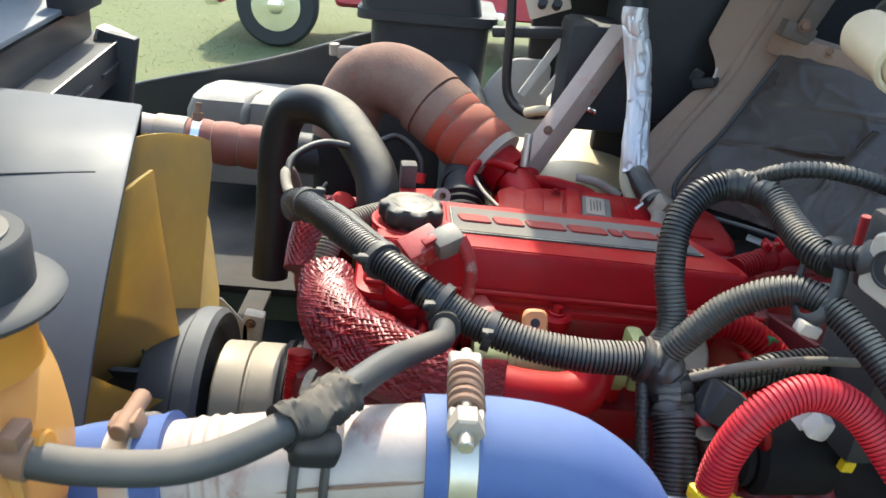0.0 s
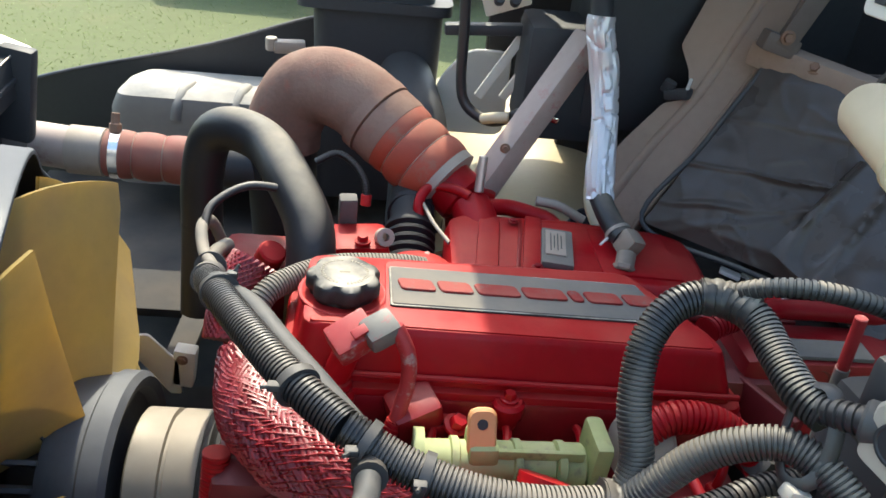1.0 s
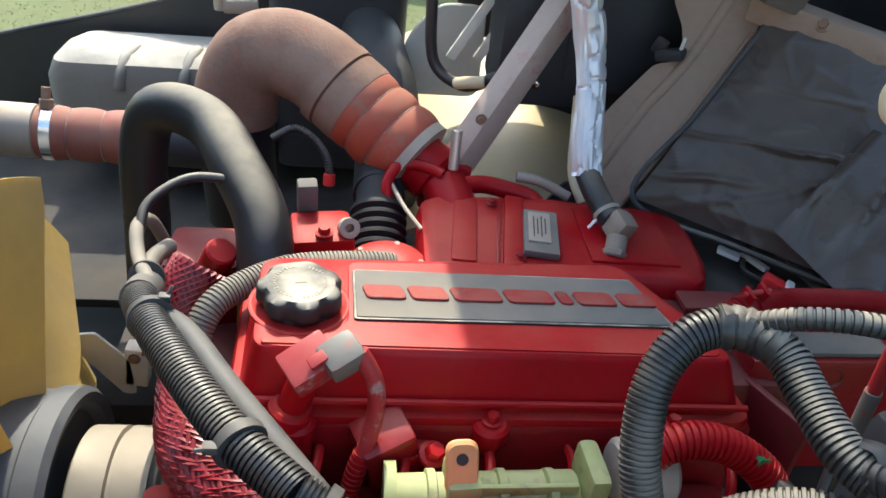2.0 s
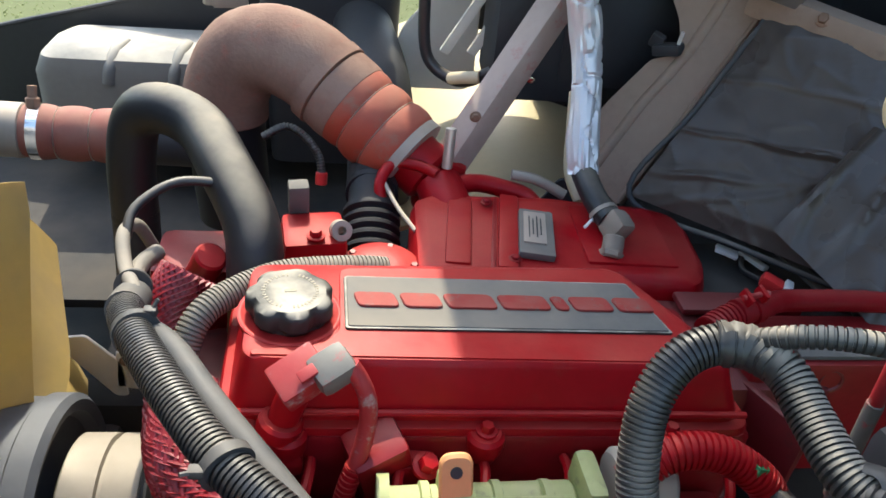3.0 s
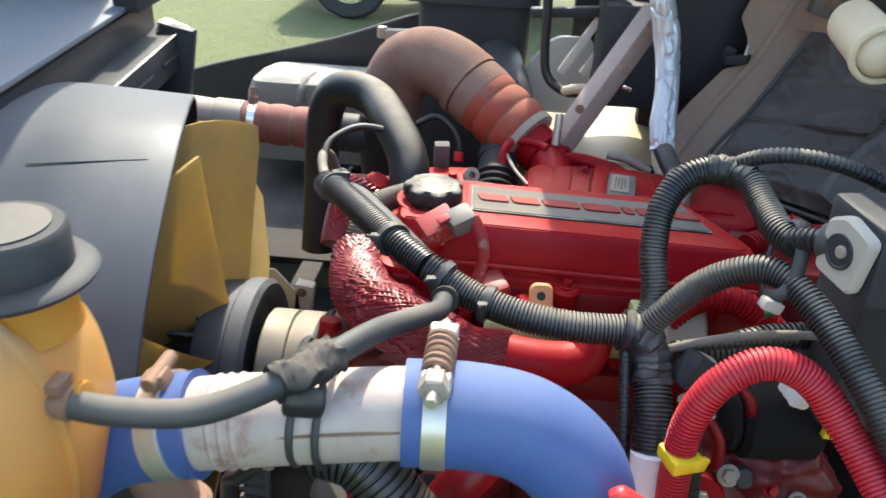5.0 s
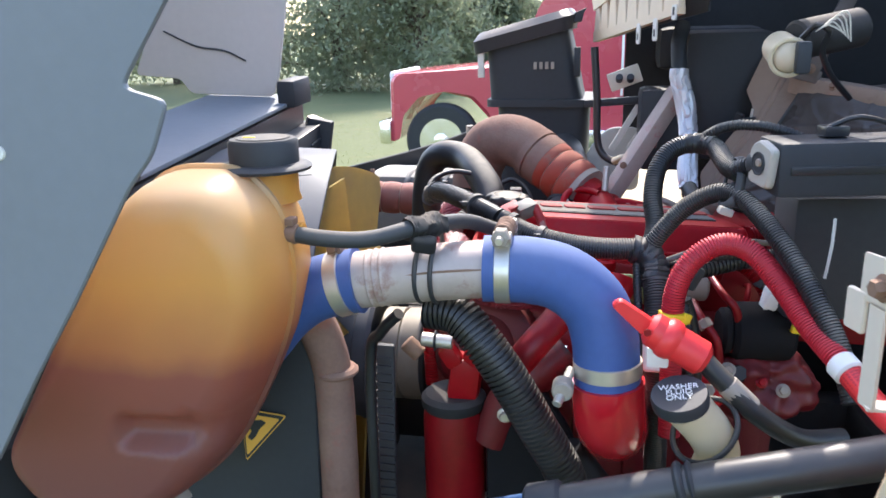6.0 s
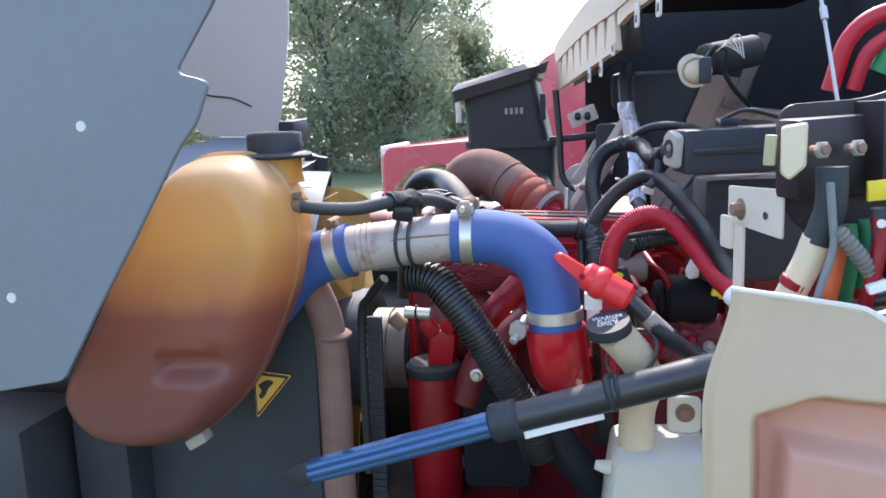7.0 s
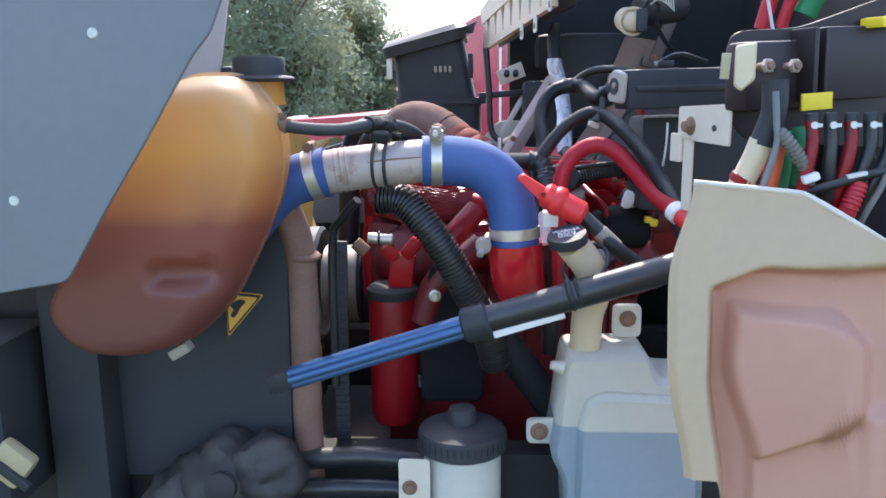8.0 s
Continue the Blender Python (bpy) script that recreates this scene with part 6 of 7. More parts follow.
def near_fender():
    """The beige pressed panel at the rear near corner, with its recessed pocket."""
    t = thing("cab_fender_panel", (0.6, 0.0, 0.5), "beige pressed steel fender panel with a recessed pocket", "fender")
    def soft(a, b, x):
        k = max(0.0, min(1.0, (x - a) / (b - a)))
        return k * k * (3 - 2 * k)

    def top(x):
        return 1.480 - 0.075 * (x - 0.389) - 0.56 * max(0, x - 0.512)

    def left(z):
        return 0.354 + 0.032 * soft(1.32, 1.482, z) ** 1.5 + 0.024 * soft(1.24, 1.06, z)

    def bottom(x):
        return 1.083 - 0.040 * soft(0.418, 0.432, x) + 0.022 * soft(0.45, 0.53, x) - 0.30 * soft(0.535, 0.60, x)

    def profile(x, z, s):
        y = 0.016 - 0.14 * min(s, 0.045) - 0.48 * min(max(s - 0.045, 0), 0.16) - 0.14 * (1.482 - z)
        arch = 1.352 + 0.030 * soft(0.405, 0.48, x) + 0.010 * soft(0.48, 0.62, x)
        rim = soft(0.048, 0.068, s + 0.006 * soft(1.3, 1.1, z)) * soft(0.0, 0.022, arch - z)
        lf = 0.436 - 0.004 * soft(1.32, 1.24, z) + 0.034 * soft(1.24, 1.10, z)
        field = soft(-0.002, 0.011, x - lf) * soft(0.0, 0.022, 1.326 - z - 0.03 * soft(0.55, 0.60, x)) * soft(0.61, 0.575, x)
        shelf = soft(0.0, 0.014, 1.118 + 0.55 * (x - lf) - z)
        lip = soft(-0.002, 0.011, x - lf) * shelf * soft(0.61, 0.58, x)
        well = soft(0.58, 0.61, x) * soft(0.0, 0.020, 1.205 + 0.05 * (x - 0.6) - z)
        y += 0.046 * rim - 0.030 * field * (1 - 0.65 * lip) - 0.020 * well
        return y + 0.008 * soft(0.012, 0.0, s)

    grid = []
    nu, nv = 150, 160
    for i in range(nu + 1):
        u = (i / nu) ** 1.35
        col = []
        for j in range(nv + 1):
            v = j / nv
            z0 = 1.482 - 0.41 * v
            x = left(z0) * (1 - u) + u * 0.96
            z = top(x) + (bottom(x) - top(x)) * v
            col.append((x, profile(x, z, x - left(z)), z))
        grid.append(col)
    bm = sheet(grid, (0.001, 0.004, -0.001))
    # The pocket faces take the bounce-tinted beige, the rim the plain pale one.
    for f in bm.faces:
        c = f.calc_center_median()
        inside = c.x - left(c.z) > 0.056 and c.z < 1.346 + 0.030 * soft(0.405, 0.48, c.x) + 0.010 * soft(0.48, 0.62, c.x)
        f.material_index = 0 if inside else 1
    part("panel", bm, [PINKISH, FENDER_PALE], t, "pale outer rim, pocket tinted by bounced red light", 50)
    edge = tube([(x, profile(x, top(x), x - 0.386) + 0.002, top(x) + 0.001) for x in (0.387, 0.42, 0.45, 0.48, 0.505, 0.52, 0.57, 0.65, 0.75, 0.9)], 0.004, 8, 0.01)
    part("top_flange", edge, BEIGE, t)


near_fender()


# ---- electrics at the rear near side ----
def bracket():
    t = thing("beige_bracket", (0.45, 0.2, 1.4), "beige painted steel bracket with a bolt", "bracket")
    a, b = Vector((0.420, 0.250, 0)), Vector((0.462, 0.120, 0))
    d = (b - a).normalized()
    m = Matrix(((d.x, 0, d.y, a.x), (d.y, 0, -d.x, a.y), (0, 1, 0, 0), (0, 0, 0, 1)))
    part("plate", slab(rounded([(0, 1.527), (0.0, 1.577), (0.137, 1.583), (0.137, 1.522)], 0.004, 3), m, 0.004, 0.001), BEIGE, t)
    part("foot", slab(rounded([(0.018, 1.415), (0.018, 1.53), (0.042, 1.53), (0.042, 1.415)], 0.002, 2), m, 0.004, 0.001), BEIGE, t)
    part("foot_tab", box((0.475, 0.222, 1.417), (0.10, 0.022, 0.004), (0, 0, 0), 0.001), BEIGE, t)
    part("side_tab", slab(rounded([(-0.018, 1.49), (-0.018, 1.535), (0.012, 1.535), (0.012, 1.49)], 0.003, 3), m, 0.006, 0.001), BEIGE, t)
    p = m @ Vector((0.035, 1.548, 0.0))
    bo = part("bolt", bolt(p, (-d.y, d.x, 0) if False else (d.y, -d.x, 0), 0.010, 0.014), RUST, t, "rusty hex bolt")
    part("slot", lathe([(0.005, 0), (0.005, 0.001), (0, 0.001)], m @ Vector((0.10, 1.547, 0.0045)), (d.y, -d.x, 0), 12), BLACK, t)


bracket()


def fuse_box():
    t = thing("junction_box", (0.56, 0.07, 1.5), "black junction box with yellow labels and battery cables", "junction box")
    body = part("body", box((0.640, 0.085, 1.625), (0.300, 0.05, 0.095), (0, -2, -6), 0.008), FUSE, t, "black plastic housing")
    part("lid", box((0.70, 0.05, 1.64), (0.22, 0.05, 0.10), (0, -2, -6), 0.006), FUSE, body)
    part("divider", box((0.575, 0.06, 1.635), (0.008, 0.05, 0.10), (0, -2, -6), 0.002), FUSE, body)
    part("divider", box((0.592, 0.058, 1.635), (0.006, 0.05, 0.10), (0, -2, -6), 0.002), FUSE, body)
    part("corner_cover", slab(rounded([(0, 1.608), (0, 1.661), (0.027, 1.665), (0.027, 1.616), (0.010, 1.600)], 0.004, 3), Matrix(((0.75, 0, -0.66, 0.462), (-0.66, 0, -0.75, 0.070), (0, 1, 0, 0), (0, 0, 0, 1))), 0.014, 0.003), NECK, t, "pale cover tab")
    part("yellow_label", box((0.452, 0.076, 1.634), (0.012, 0.016, 0.034), (0, 3, -41), 0.001), CREAM, body, "cream label")
    part("yellow_label", box((0.570, 0.028, 1.586), (0.050, 0.004, 0.023), (0, -3, -6), 0.001), YELLOW, body, "yellow label")
    part("yellow_label", box((0.672, 0.02, 1.692), (0.04, 0.04, 0.014), (0, -3, -6), 0.002), YELLOW, body, "yellow label")
    for x in (0.490, 0.537):
        s = part("stud", rod((x, 0.055, 1.632), (x, 0.03, 1.634), 0.006, 12), RUST, body, "steel stud")
        part("nut", rod((x, 0.042, 1.633), (x, 0.034, 1.634), 0.010, 6), FITTING, s)
    part("heat_shrink", tube([(0.497, 0.03, 1.615), (0.497, 0.03, 1.57), (0.490, 0.04, 1.53)], 0.017, 14), BLACK, t)
    part("white_cable", tube([(0.490, 0.04, 1.535), (0.483, 0.05, 1.50), (0.47, 0.07, 1.45), (0.455, 0.10, 1.39)], 0.0165, 16), NECK, t, "dirty white heavy cable")
    part("cable_band", rod((0.479, 0.056, 1.487), (0.475, 0.061, 1.475), 0.0175, 16), RED_DEEP, t)
    part("red_end", tube([(0.47, 0.09, 1.43), (0.47, 0.07, 1.40), (0.50, 0.05, 1.40)], 0.016, 12), RED_BRIGHT, t)
    turn = Matrix.Translation((0.481, 0.052, 0)) @ pose(0, 0, 0, 0, 0, 25) @ Matrix.Translation((-0.490, -0.042, 0))
    for piece in t.children_recursive:
        if piece.data:
            piece.data.transform(turn)
    part("grey_tube", tube([(0.484, 0.018, 1.60), (0.488, 0.018, 1.56), (0.490, 0.018, 1.53), (0.478, 0.02, 1.48), (0.474, 0.03, 1.44)], 0.0045, 10), TUBE_GREY, t, "pale grey tube")
    part("orange_cable", tube([(0.506, 0.06, 1.545), (0.502, 0.055, 1.51), (0.494, 0.05, 1.47), (0.486, 0.06, 1.42)], 0.012, 12), ORANGE_CABLE, t)
    part("green_cable", tube([(0.520, 0.085, 1.545), (0.522, 0.08, 1.50), (0.514, 0.08, 1.44)], 0.013, 12), GREEN_CABLE, t)
    part("green_cable", tube([(0.545, 0.09, 1.55), (0.546, 0.085, 1.52), (0.544, 0.09, 1.47)], 0.010, 12), GREEN_CABLE, t)
    part("striped_conduit", conduit([(0.492, 0.022, 1.548), (0.505, 0.018, 1.534), (0.522, 0.018, 1.512), (0.534, 0.022, 1.492), (0.54, 0.03, 1.46)], 0.0095, 0.006, 0.2), CONDUIT_TAN, t, "dusty ribbed conduit")
    for k, (x, drop, red) in enumerate(((0.534, 0.004, True), (0.558, -0.004, False), (0.584, 0.006, True), (0.609, 0.010, False), (0.634, 0.012, False))):
        c = part("fuse_lead", tube([(x, 0.022, 1.562), (x + 0.003, 0.020, 1.535), (x - drop * 0.5, 0.018, 1.50), (x - drop * 2, 0.025, 1.455), (x - drop * 3, 0.05, 1.40)], 0.0085, 12), RED_DEEP if red else LOOM_CLEAN, t)
        part("lug_ring", lathe([(0.002, 0), (0.0048, 0), (0.0048, 0.002), (0.002, 0.002)], (x, 0.0105, 1.556), (0, -1, 0.2), 12), LIGHT, c)
        part("lug", box((x + 0.006, 0.012, 1.556), (0.010, 0.003, 0.005), (0, 0, 0), 0.001), LIGHT, c)
        part("lead_sleeve", rod((x, 0.022, 1.572), (x + 0.003, 0.020, 1.528 - 0.015 * (k % 2)), 0.0082, 12), BLACK, c)
    part("clip_block", box((0.533, 0.008, 1.488), (0.022, 0.012, 0.011), (0, -20, 0), 0.003), WHITE, t, "small white clip")
    part("cross_lead", tube([(0.515, 0.03, 1.462), (0.56, 0.008, 1.478), (0.605, 0.008, 1.492), (0.66, 0.02, 1.50)], 0.006, 12), LOOM_CLEAN, t)
    part("pale_clip", box((0.590, 0.004, 1.492), (0.026, 0.008, 0.006), (0, -12, 0), 0.002), LIGHT, t)
    part("red_conduit", conduit([(0.597, 0.012, 1.482), (0.592, 0.010, 1.465), (0.583, 0.010, 1.44), (0.575, 0.03, 1.40)], 0.0125, 0.006), RED_LOOM, t)
    part("thin_lead", tube([(0.64, 0.02, 1.52), (0.625, 0.005, 1.48), (0.605, 0.003, 1.44), (0.60, 0.02, 1.40)], 0.004, 8), WIRE_GREY, t)
    part("back_plate", slab(rounded([(0.453, 1.575), (0.453, 1.684), (0.55, 1.688), (0.72, 1.748), (1.0, 1.83), (1.0, 1.50), (0.48, 1.53)], 0.022, 6), Matrix.Translation((0, 0.128, 0)) @ XZ, 0.006, 0.0015), FUSE, t, "black mounting plate")
    part("green_loop", tube([(0.62, 0.30, 1.72), (0.65, 0.29, 1.78), (0.70, 0.28, 1.79), (0.76, 0.28, 1.75)], 0.02, 12), GREEN_CABLE, t)
    part("red_loop", tube([(0.56, 0.32, 1.70), (0.58, 0.31, 1.77), (0.62, 0.30, 1.80), (0.67, 0.30, 1.79)], 0.012, 12), RED_LOOM, t)
    part("red_loop", tube([(0.585, 0.30, 1.70), (0.60, 0.29, 1.75), (0.635, 0.285, 1.775)], 0.010, 12), RED_LOOM, t)
    part("stay", rod((0.535, 0.175, 1.665), (0.515, 0.335, 2.0), 0.0026, 8), STEEL, t, "thin bright stay")
    part("stay_collar", rod((0.5277, 0.233, 1.789), (0.5268, 0.241, 1.806), 0.005, 8), STEEL, t)


fuse_box()


def control_module():
    t = thing("control_module", (0.47, 0.6, 1.50), "dark control module with a grey drilled end bracket", "control module")
    m = pose(0.386, 0.588, 1.612, 0, 2, -70)
    bm = slab(rounded([(-0.028, -0.030), (0.022, -0.034), (0.030, 0.024), (-0.006, 0.034), (-0.028, 0.022)], 0.008, 5), m @ Matrix.Translation((0, -0.020, 0)) @ XZ, 0.014, 0.003)
    end = part("end_bracket", bm, MODULE, t, "grey cast end bracket")
    hole = lathe([(0.0, 0.0012), (0.0135, 0.0012), (0.0145, 0.0022), (0.0165, 0.0022), (0.017, 0.0)], m @ Vector((-0.002, -0.020, 0)), m.to_3x3() @ Vector((0, -1, 0)), 28)
    part("hole", hole, BLACK, end)
    part("hole_pin", rod(m @ Vector((0.002, -0.0195, 0.002)), m @ Vector((0.002, -0.0245, 0.002)), 0.006, 12), FITTING, end)
    part("body", box((0.492, 0.620, 1.607), (0.22, 0.095, 0.078), (0, -1, 8), 0.008), BLACK, t, "black module body")
    part("body_groove", box((0.500, 0.573, 1.607), (0.19, 0.006, 0.012), (0, -1, 8), 0.002), BLACK_SMOOTH, t)
    part("collar", rod((0.362, 0.618, 1.607), (0.376, 0.606, 1.609), 0.017, 16), HOSE_GREY, t, "grey plug collar")
    part("connector", box((0.47, 0.62, 1.655), (0.035, 0.03, 0.015), (0, 0, 12), 0.003), BLACK_SMOOTH, t)
    part("lead", tube([(0.46, 0.61, 1.66), (0.50, 0.61, 1.675), (0.56, 0.63, 1.66)], 0.004, 8), LOOM_CLEAN, t)
    part("yellow_plug", box((0.477, 0.72, 1.315), (0.03, 0.02, 0.018), (0, 10, 10), 0.004), YELLOW, t, "small yellow plug")
    part("lower_case", box((0.56, 0.72, 1.45), (0.26, 0.10, 0.20), (0, 0, 8), 0.015), BLACK, t)
    part("hanging_wire", tube([(0.47, 0.56, 1.54), (0.468, 0.555, 1.50), (0.462, 0.55, 1.455)], 0.0022, 8), LIGHT, t)
    part("loose_plug", box((0.432, 0.735, 1.355), (0.03, 0.022, 0.05), (0, 15, 20), 0.006), WHITE, t, "pale loose plug")


control_module()


# ---- far side and cab wall ----
def air_box():
    t = thing("air_cleaner", (-0.05, 2.1, 1.2), "black plastic air cleaner housing with a clipped lid", "air cleaner")
    def ringpts(x0, x1, y0, y1, z):
        return [(p.x, p.y, z) for p in rounded([(x0, y0), (x1, y0), (x1, y1), (x0, y1)], 0.04, 5)]
    bm = loft([ringpts(-0.18, 0.09, 1.97, 2.26, 1.10), ringpts(-0.192, 0.10, 1.96, 2.27, 1.565)])
    part("lower_body", bm, BLACK, t)
    part("rim", loft([ringpts(-0.226, 0.118, 1.945, 2.285, 1.562), ringpts(-0.226, 0.118, 1.945, 2.285, 1.585)]), BLACK, t)
    upper = loft([ringpts(-0.215, 0.08, 1.96, 2.27, 1.58), ringpts(-0.225, 0.03, 1.955, 2.27, 1.775)])
    lid = loft([ringpts(-0.262, 0.046, 1.93, 2.29, 1.765), ringpts(-0.268, 0.050, 1.925, 2.30, 1.805), ringpts(-0.25, 0.035, 1.95, 2.29, 1.828)])
    for body in (upper, lid):
        for v in body.verts:
            if v.co.z > 1.7:
                v.co.z += 0.25 * (v.co.x + 0.1)
    part("upper_body", upper, BLACK, t)
    part("lid_spur", slab(rounded([(0.02, 1.835), (0.085, 1.862), (0.075, 1.845), (0.07, 1.82), (0.02, 1.81)], 0.004, 3), lay(1.96), 0.03, 0.003), BLACK, t)
    part("lid", lid, BLACK_SMOOTH, t, "black lid")
    for x in (-0.24, 0.06):
        part("clip", box((x, 1.95, 1.70), (0.02, 0.02, 0.09), (0, 0, 0), 0.004), LIGHT if x < 0 else BLACK, t)
    for k in range(4):
        part("moulded_mark", box((-0.07 + k * 0.018, 1.953, 1.69), (0.010, 0.004, 0.022), (0, 0, 0), 0.001), FITTING, t)
    part("inlet_neck", tube([(0.06, 1.70, 1.18), (0.062, 1.71, 1.28), (0.055, 1.78, 1.37), (0.02, 1.98, 1.42)], 0.062, 28), BLACK, t, "black ribbed air duct")
    bp = [(0.0, -0.01), (0.036, -0.01)]
    for k in range(5):
        bp += [(0.036, k * 0.0165), (0.0435, k * 0.0165 + 0.005), (0.0435, k * 0.0165 + 0.010)]
    way = Vector((0.0, 0.78, 0.46)).normalized()
    part("bellows", lathe(bp + [(0.036, 0.09), (0.036, 0.13), (0.0, 0.131)], (0.044, 1.315, 1.298), way, 36), BELLOWS, t, "black rubber bellows")
    part("duct", tube([(0.044, 1.405, 1.351), (0.046, 1.46, 1.352), (0.052, 1.56, 1.32), (0.058, 1.70, 1.25)], 0.041, 24), BELLOWS, t, "black smooth duct")
    part("fitting", box((-0.225, 1.86, 1.497), (0.065, 0.03, 0.026), (0, 0, 10), 0.005), FITTING, t, "dusty metal fitting")
    part("fitting_cap", rod((-0.262, 1.855, 1.488), (-0.262, 1.855, 1.515), 0.013, 12), FITTING, t)


air_box()


def guard_pipe():
    t = thing("bent_tube", (0.15, 1.65, 1.35), "glossy black bent steel tube", "tube")
    part("tube", tube([(0.115, 1.70, 1.75), (0.125, 1.70, 1.62), (0.13, 1.70, 1.50), (0.145, 1.695, 1.455), (0.18, 1.68, 1.435), (0.21, 1.66, 1.44), (0.25, 1.64, 1.47)], 0.0105, 14), BLACK_SMOOTH, t)
    part("end_clip", tube([(0.18, 1.675, 1.437), (0.20, 1.65, 1.45), (0.225, 1.64, 1.455)], 0.011, 12), NECK, t, "pale plastic clip")
    d = thing("engine_mount_post", (0.2, 1.5, 1.2), "worn diagonal post, dusty with red paint traces", "post")
    a, b = Vector((0.145, 1.465, 1.34)), Vector((0.335, 1.555, 1.645))
    m = (b - a).to_track_quat("Z", "Y").to_matrix().to_4x4()
    bm = box((0, 0, (b - a).length / 2), (0.052, 0.04, (b - a).length), (0, 0, 0), 0.008)
    bmesh.ops.transform(bm, matrix=Matrix.Translation(a) @ m, verts=bm.verts)
    part("post", bm, POST, d)
    part("foot", box((0.15, 1.47, 1.345), (0.06, 0.06, 0.10), (0, 20, 0), 0.012), RED, d)
    part("rivet", bolt((0.20, 1.47, 1.46), (0, -1, 0), 0.006, 0.005), RUST, d)


guard_pipe()


def foil_line():
    t = thing("heater_line", (0.34, 1.35, 1.35), "silver foil sleeved heater hose with a grey elbow fitting", "hose")
    pts = curve([(0.325, 1.463, 1.70), (0.326, 1.46, 1.68), (0.345, 1.45, 1.60), (0.352, 1.42, 1.53), (0.350, 1.385, 1.47), (0.352, 1.36, 1.425)], 0.003)
    bm = sweep(pts, 0.0215, 40)
    for v in bm.verts:
        c = min(pts, key=lambda q: (q - v.co).length)
        way = (v.co - c).normalized()
        k = 0.003 * noise.noise(Vector((way.x * 1.5, way.y * 1.5, v.co.z * 20))) + 0.0025 * (0.4 - abs(noise.noise(Vector((way.x * 4, way.y * 4, v.co.z * 9))))) * 2
        k -= 0.0035 * max(0, 1 - abs(noise.noise(Vector((way.x * 0.8, way.y * 0.8, v.co.z * 30)))) * 9)
        v.co += way * k
    part("upper_hose", tube([(0.335, 1.56, 1.80), (0.322, 1.49, 1.76), (0.325, 1.464, 1.695)], 0.019, 16), BLACK, t, "black hose above the sleeve")
    part("sleeve", bm, FOIL, t, "crinkled silver foil sleeve", 25)
    part("hose", tube([(0.352, 1.362, 1.43), (0.358, 1.330, 1.418), (0.368, 1.300, 1.405), (0.378, 1.275, 1.40)], 0.0185, 16), HOSE, t)
    part("elbow", box((0.384, 1.262, 1.398), (0.032, 0.036, 0.040), (18, 20, 25), 0.009), WORN_BRASS, t, "worn grey elbow")
    part("elbow_foot", rod((0.378, 1.245, 1.392), (0.372, 1.225, 1.372), 0.015, 14), WORN_BRASS, t)
    part("elbow_nut", rod((0.373, 1.230, 1.378), (0.370, 1.222, 1.370), 0.018, 6), WORN_BRASS, t)
    part("cable_tie", lathe([(0.0195, -0.003), (0.0215, -0.003), (0.0215, 0.003), (0.0195, 0.003)], (0.372, 1.292, 1.402), (0.3, -0.8, -0.4), 20), FITTING, t)
    part("tie_tail", rod((0.356, 1.285, 1.395), (0.342, 1.272, 1.388), 0.0025, 6), WHITE, t)
    s = thing("foil_line", (0.3, 1.4, 1.3), "thin foil wrapped line lying on the intake", "hose")
    part("line", tube([(0.26, 1.425, 1.385), (0.30, 1.42, 1.38), (0.345, 1.41, 1.36)], 0.0085, 12), FITTING, s)


foil_line()


def far_fender():
    t = thing("far_inner_fender", (-0.3, 2.2, 0.9), "black far side fender liner with a curved edge", "fender liner")
    pts = [(-0.95, 1.262), (-0.80, 1.313), (-0.55, 1.380), (-0.40, 1.426), (-0.20, 1.498), (-0.06, 1.522), (0.08, 1.53)]
    poly = [Vector(p) for p in pts] + [Vector((0.10, 1.20)), Vector((0.10, 0.4)), Vector((-0.95, 0.4))]
    bm = loft([[(p.x, 2.12 + 0.12 * (1.5 - p.y), p.y) for p in poly], [(p.x, 2.14 + 0.12 * (1.5 - p.y), p.y) for p in poly]])
    part("liner", bm, BLACK, t)
    part("edge", tube([(p[0], 2.125 + 0.12 * (1.5 - p[1]), p[1]) for p in pts], 0.006, 8, 0.05), BLACK_SMOOTH, t)
    part("apron", box((0.0, 1.85, 1.02), (1.8, 0.62, 0.02), (0, 0, 0), 0.004), BLACK_DIRTY, t)
    s = thing("heat_shield_box", (-0.4, 2.0, 1.1), "beige moulded cover box with rounded ribs", "cover")
    x0, x1 = -0.645, -0.22
    def rect(i, z):
        return [(p.x, p.y, z) for p in rounded([(x0 + i, 1.93 + i), (x1 - i, 1.93 + i), (x1 - i, 2.11), (x0 + i, 2.11)], 0.04, 5)]
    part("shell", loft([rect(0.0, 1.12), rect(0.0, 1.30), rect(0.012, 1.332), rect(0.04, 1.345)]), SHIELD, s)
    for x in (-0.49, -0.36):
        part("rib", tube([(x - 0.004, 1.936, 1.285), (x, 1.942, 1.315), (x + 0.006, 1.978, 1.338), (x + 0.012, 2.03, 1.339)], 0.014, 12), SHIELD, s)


far_fender()


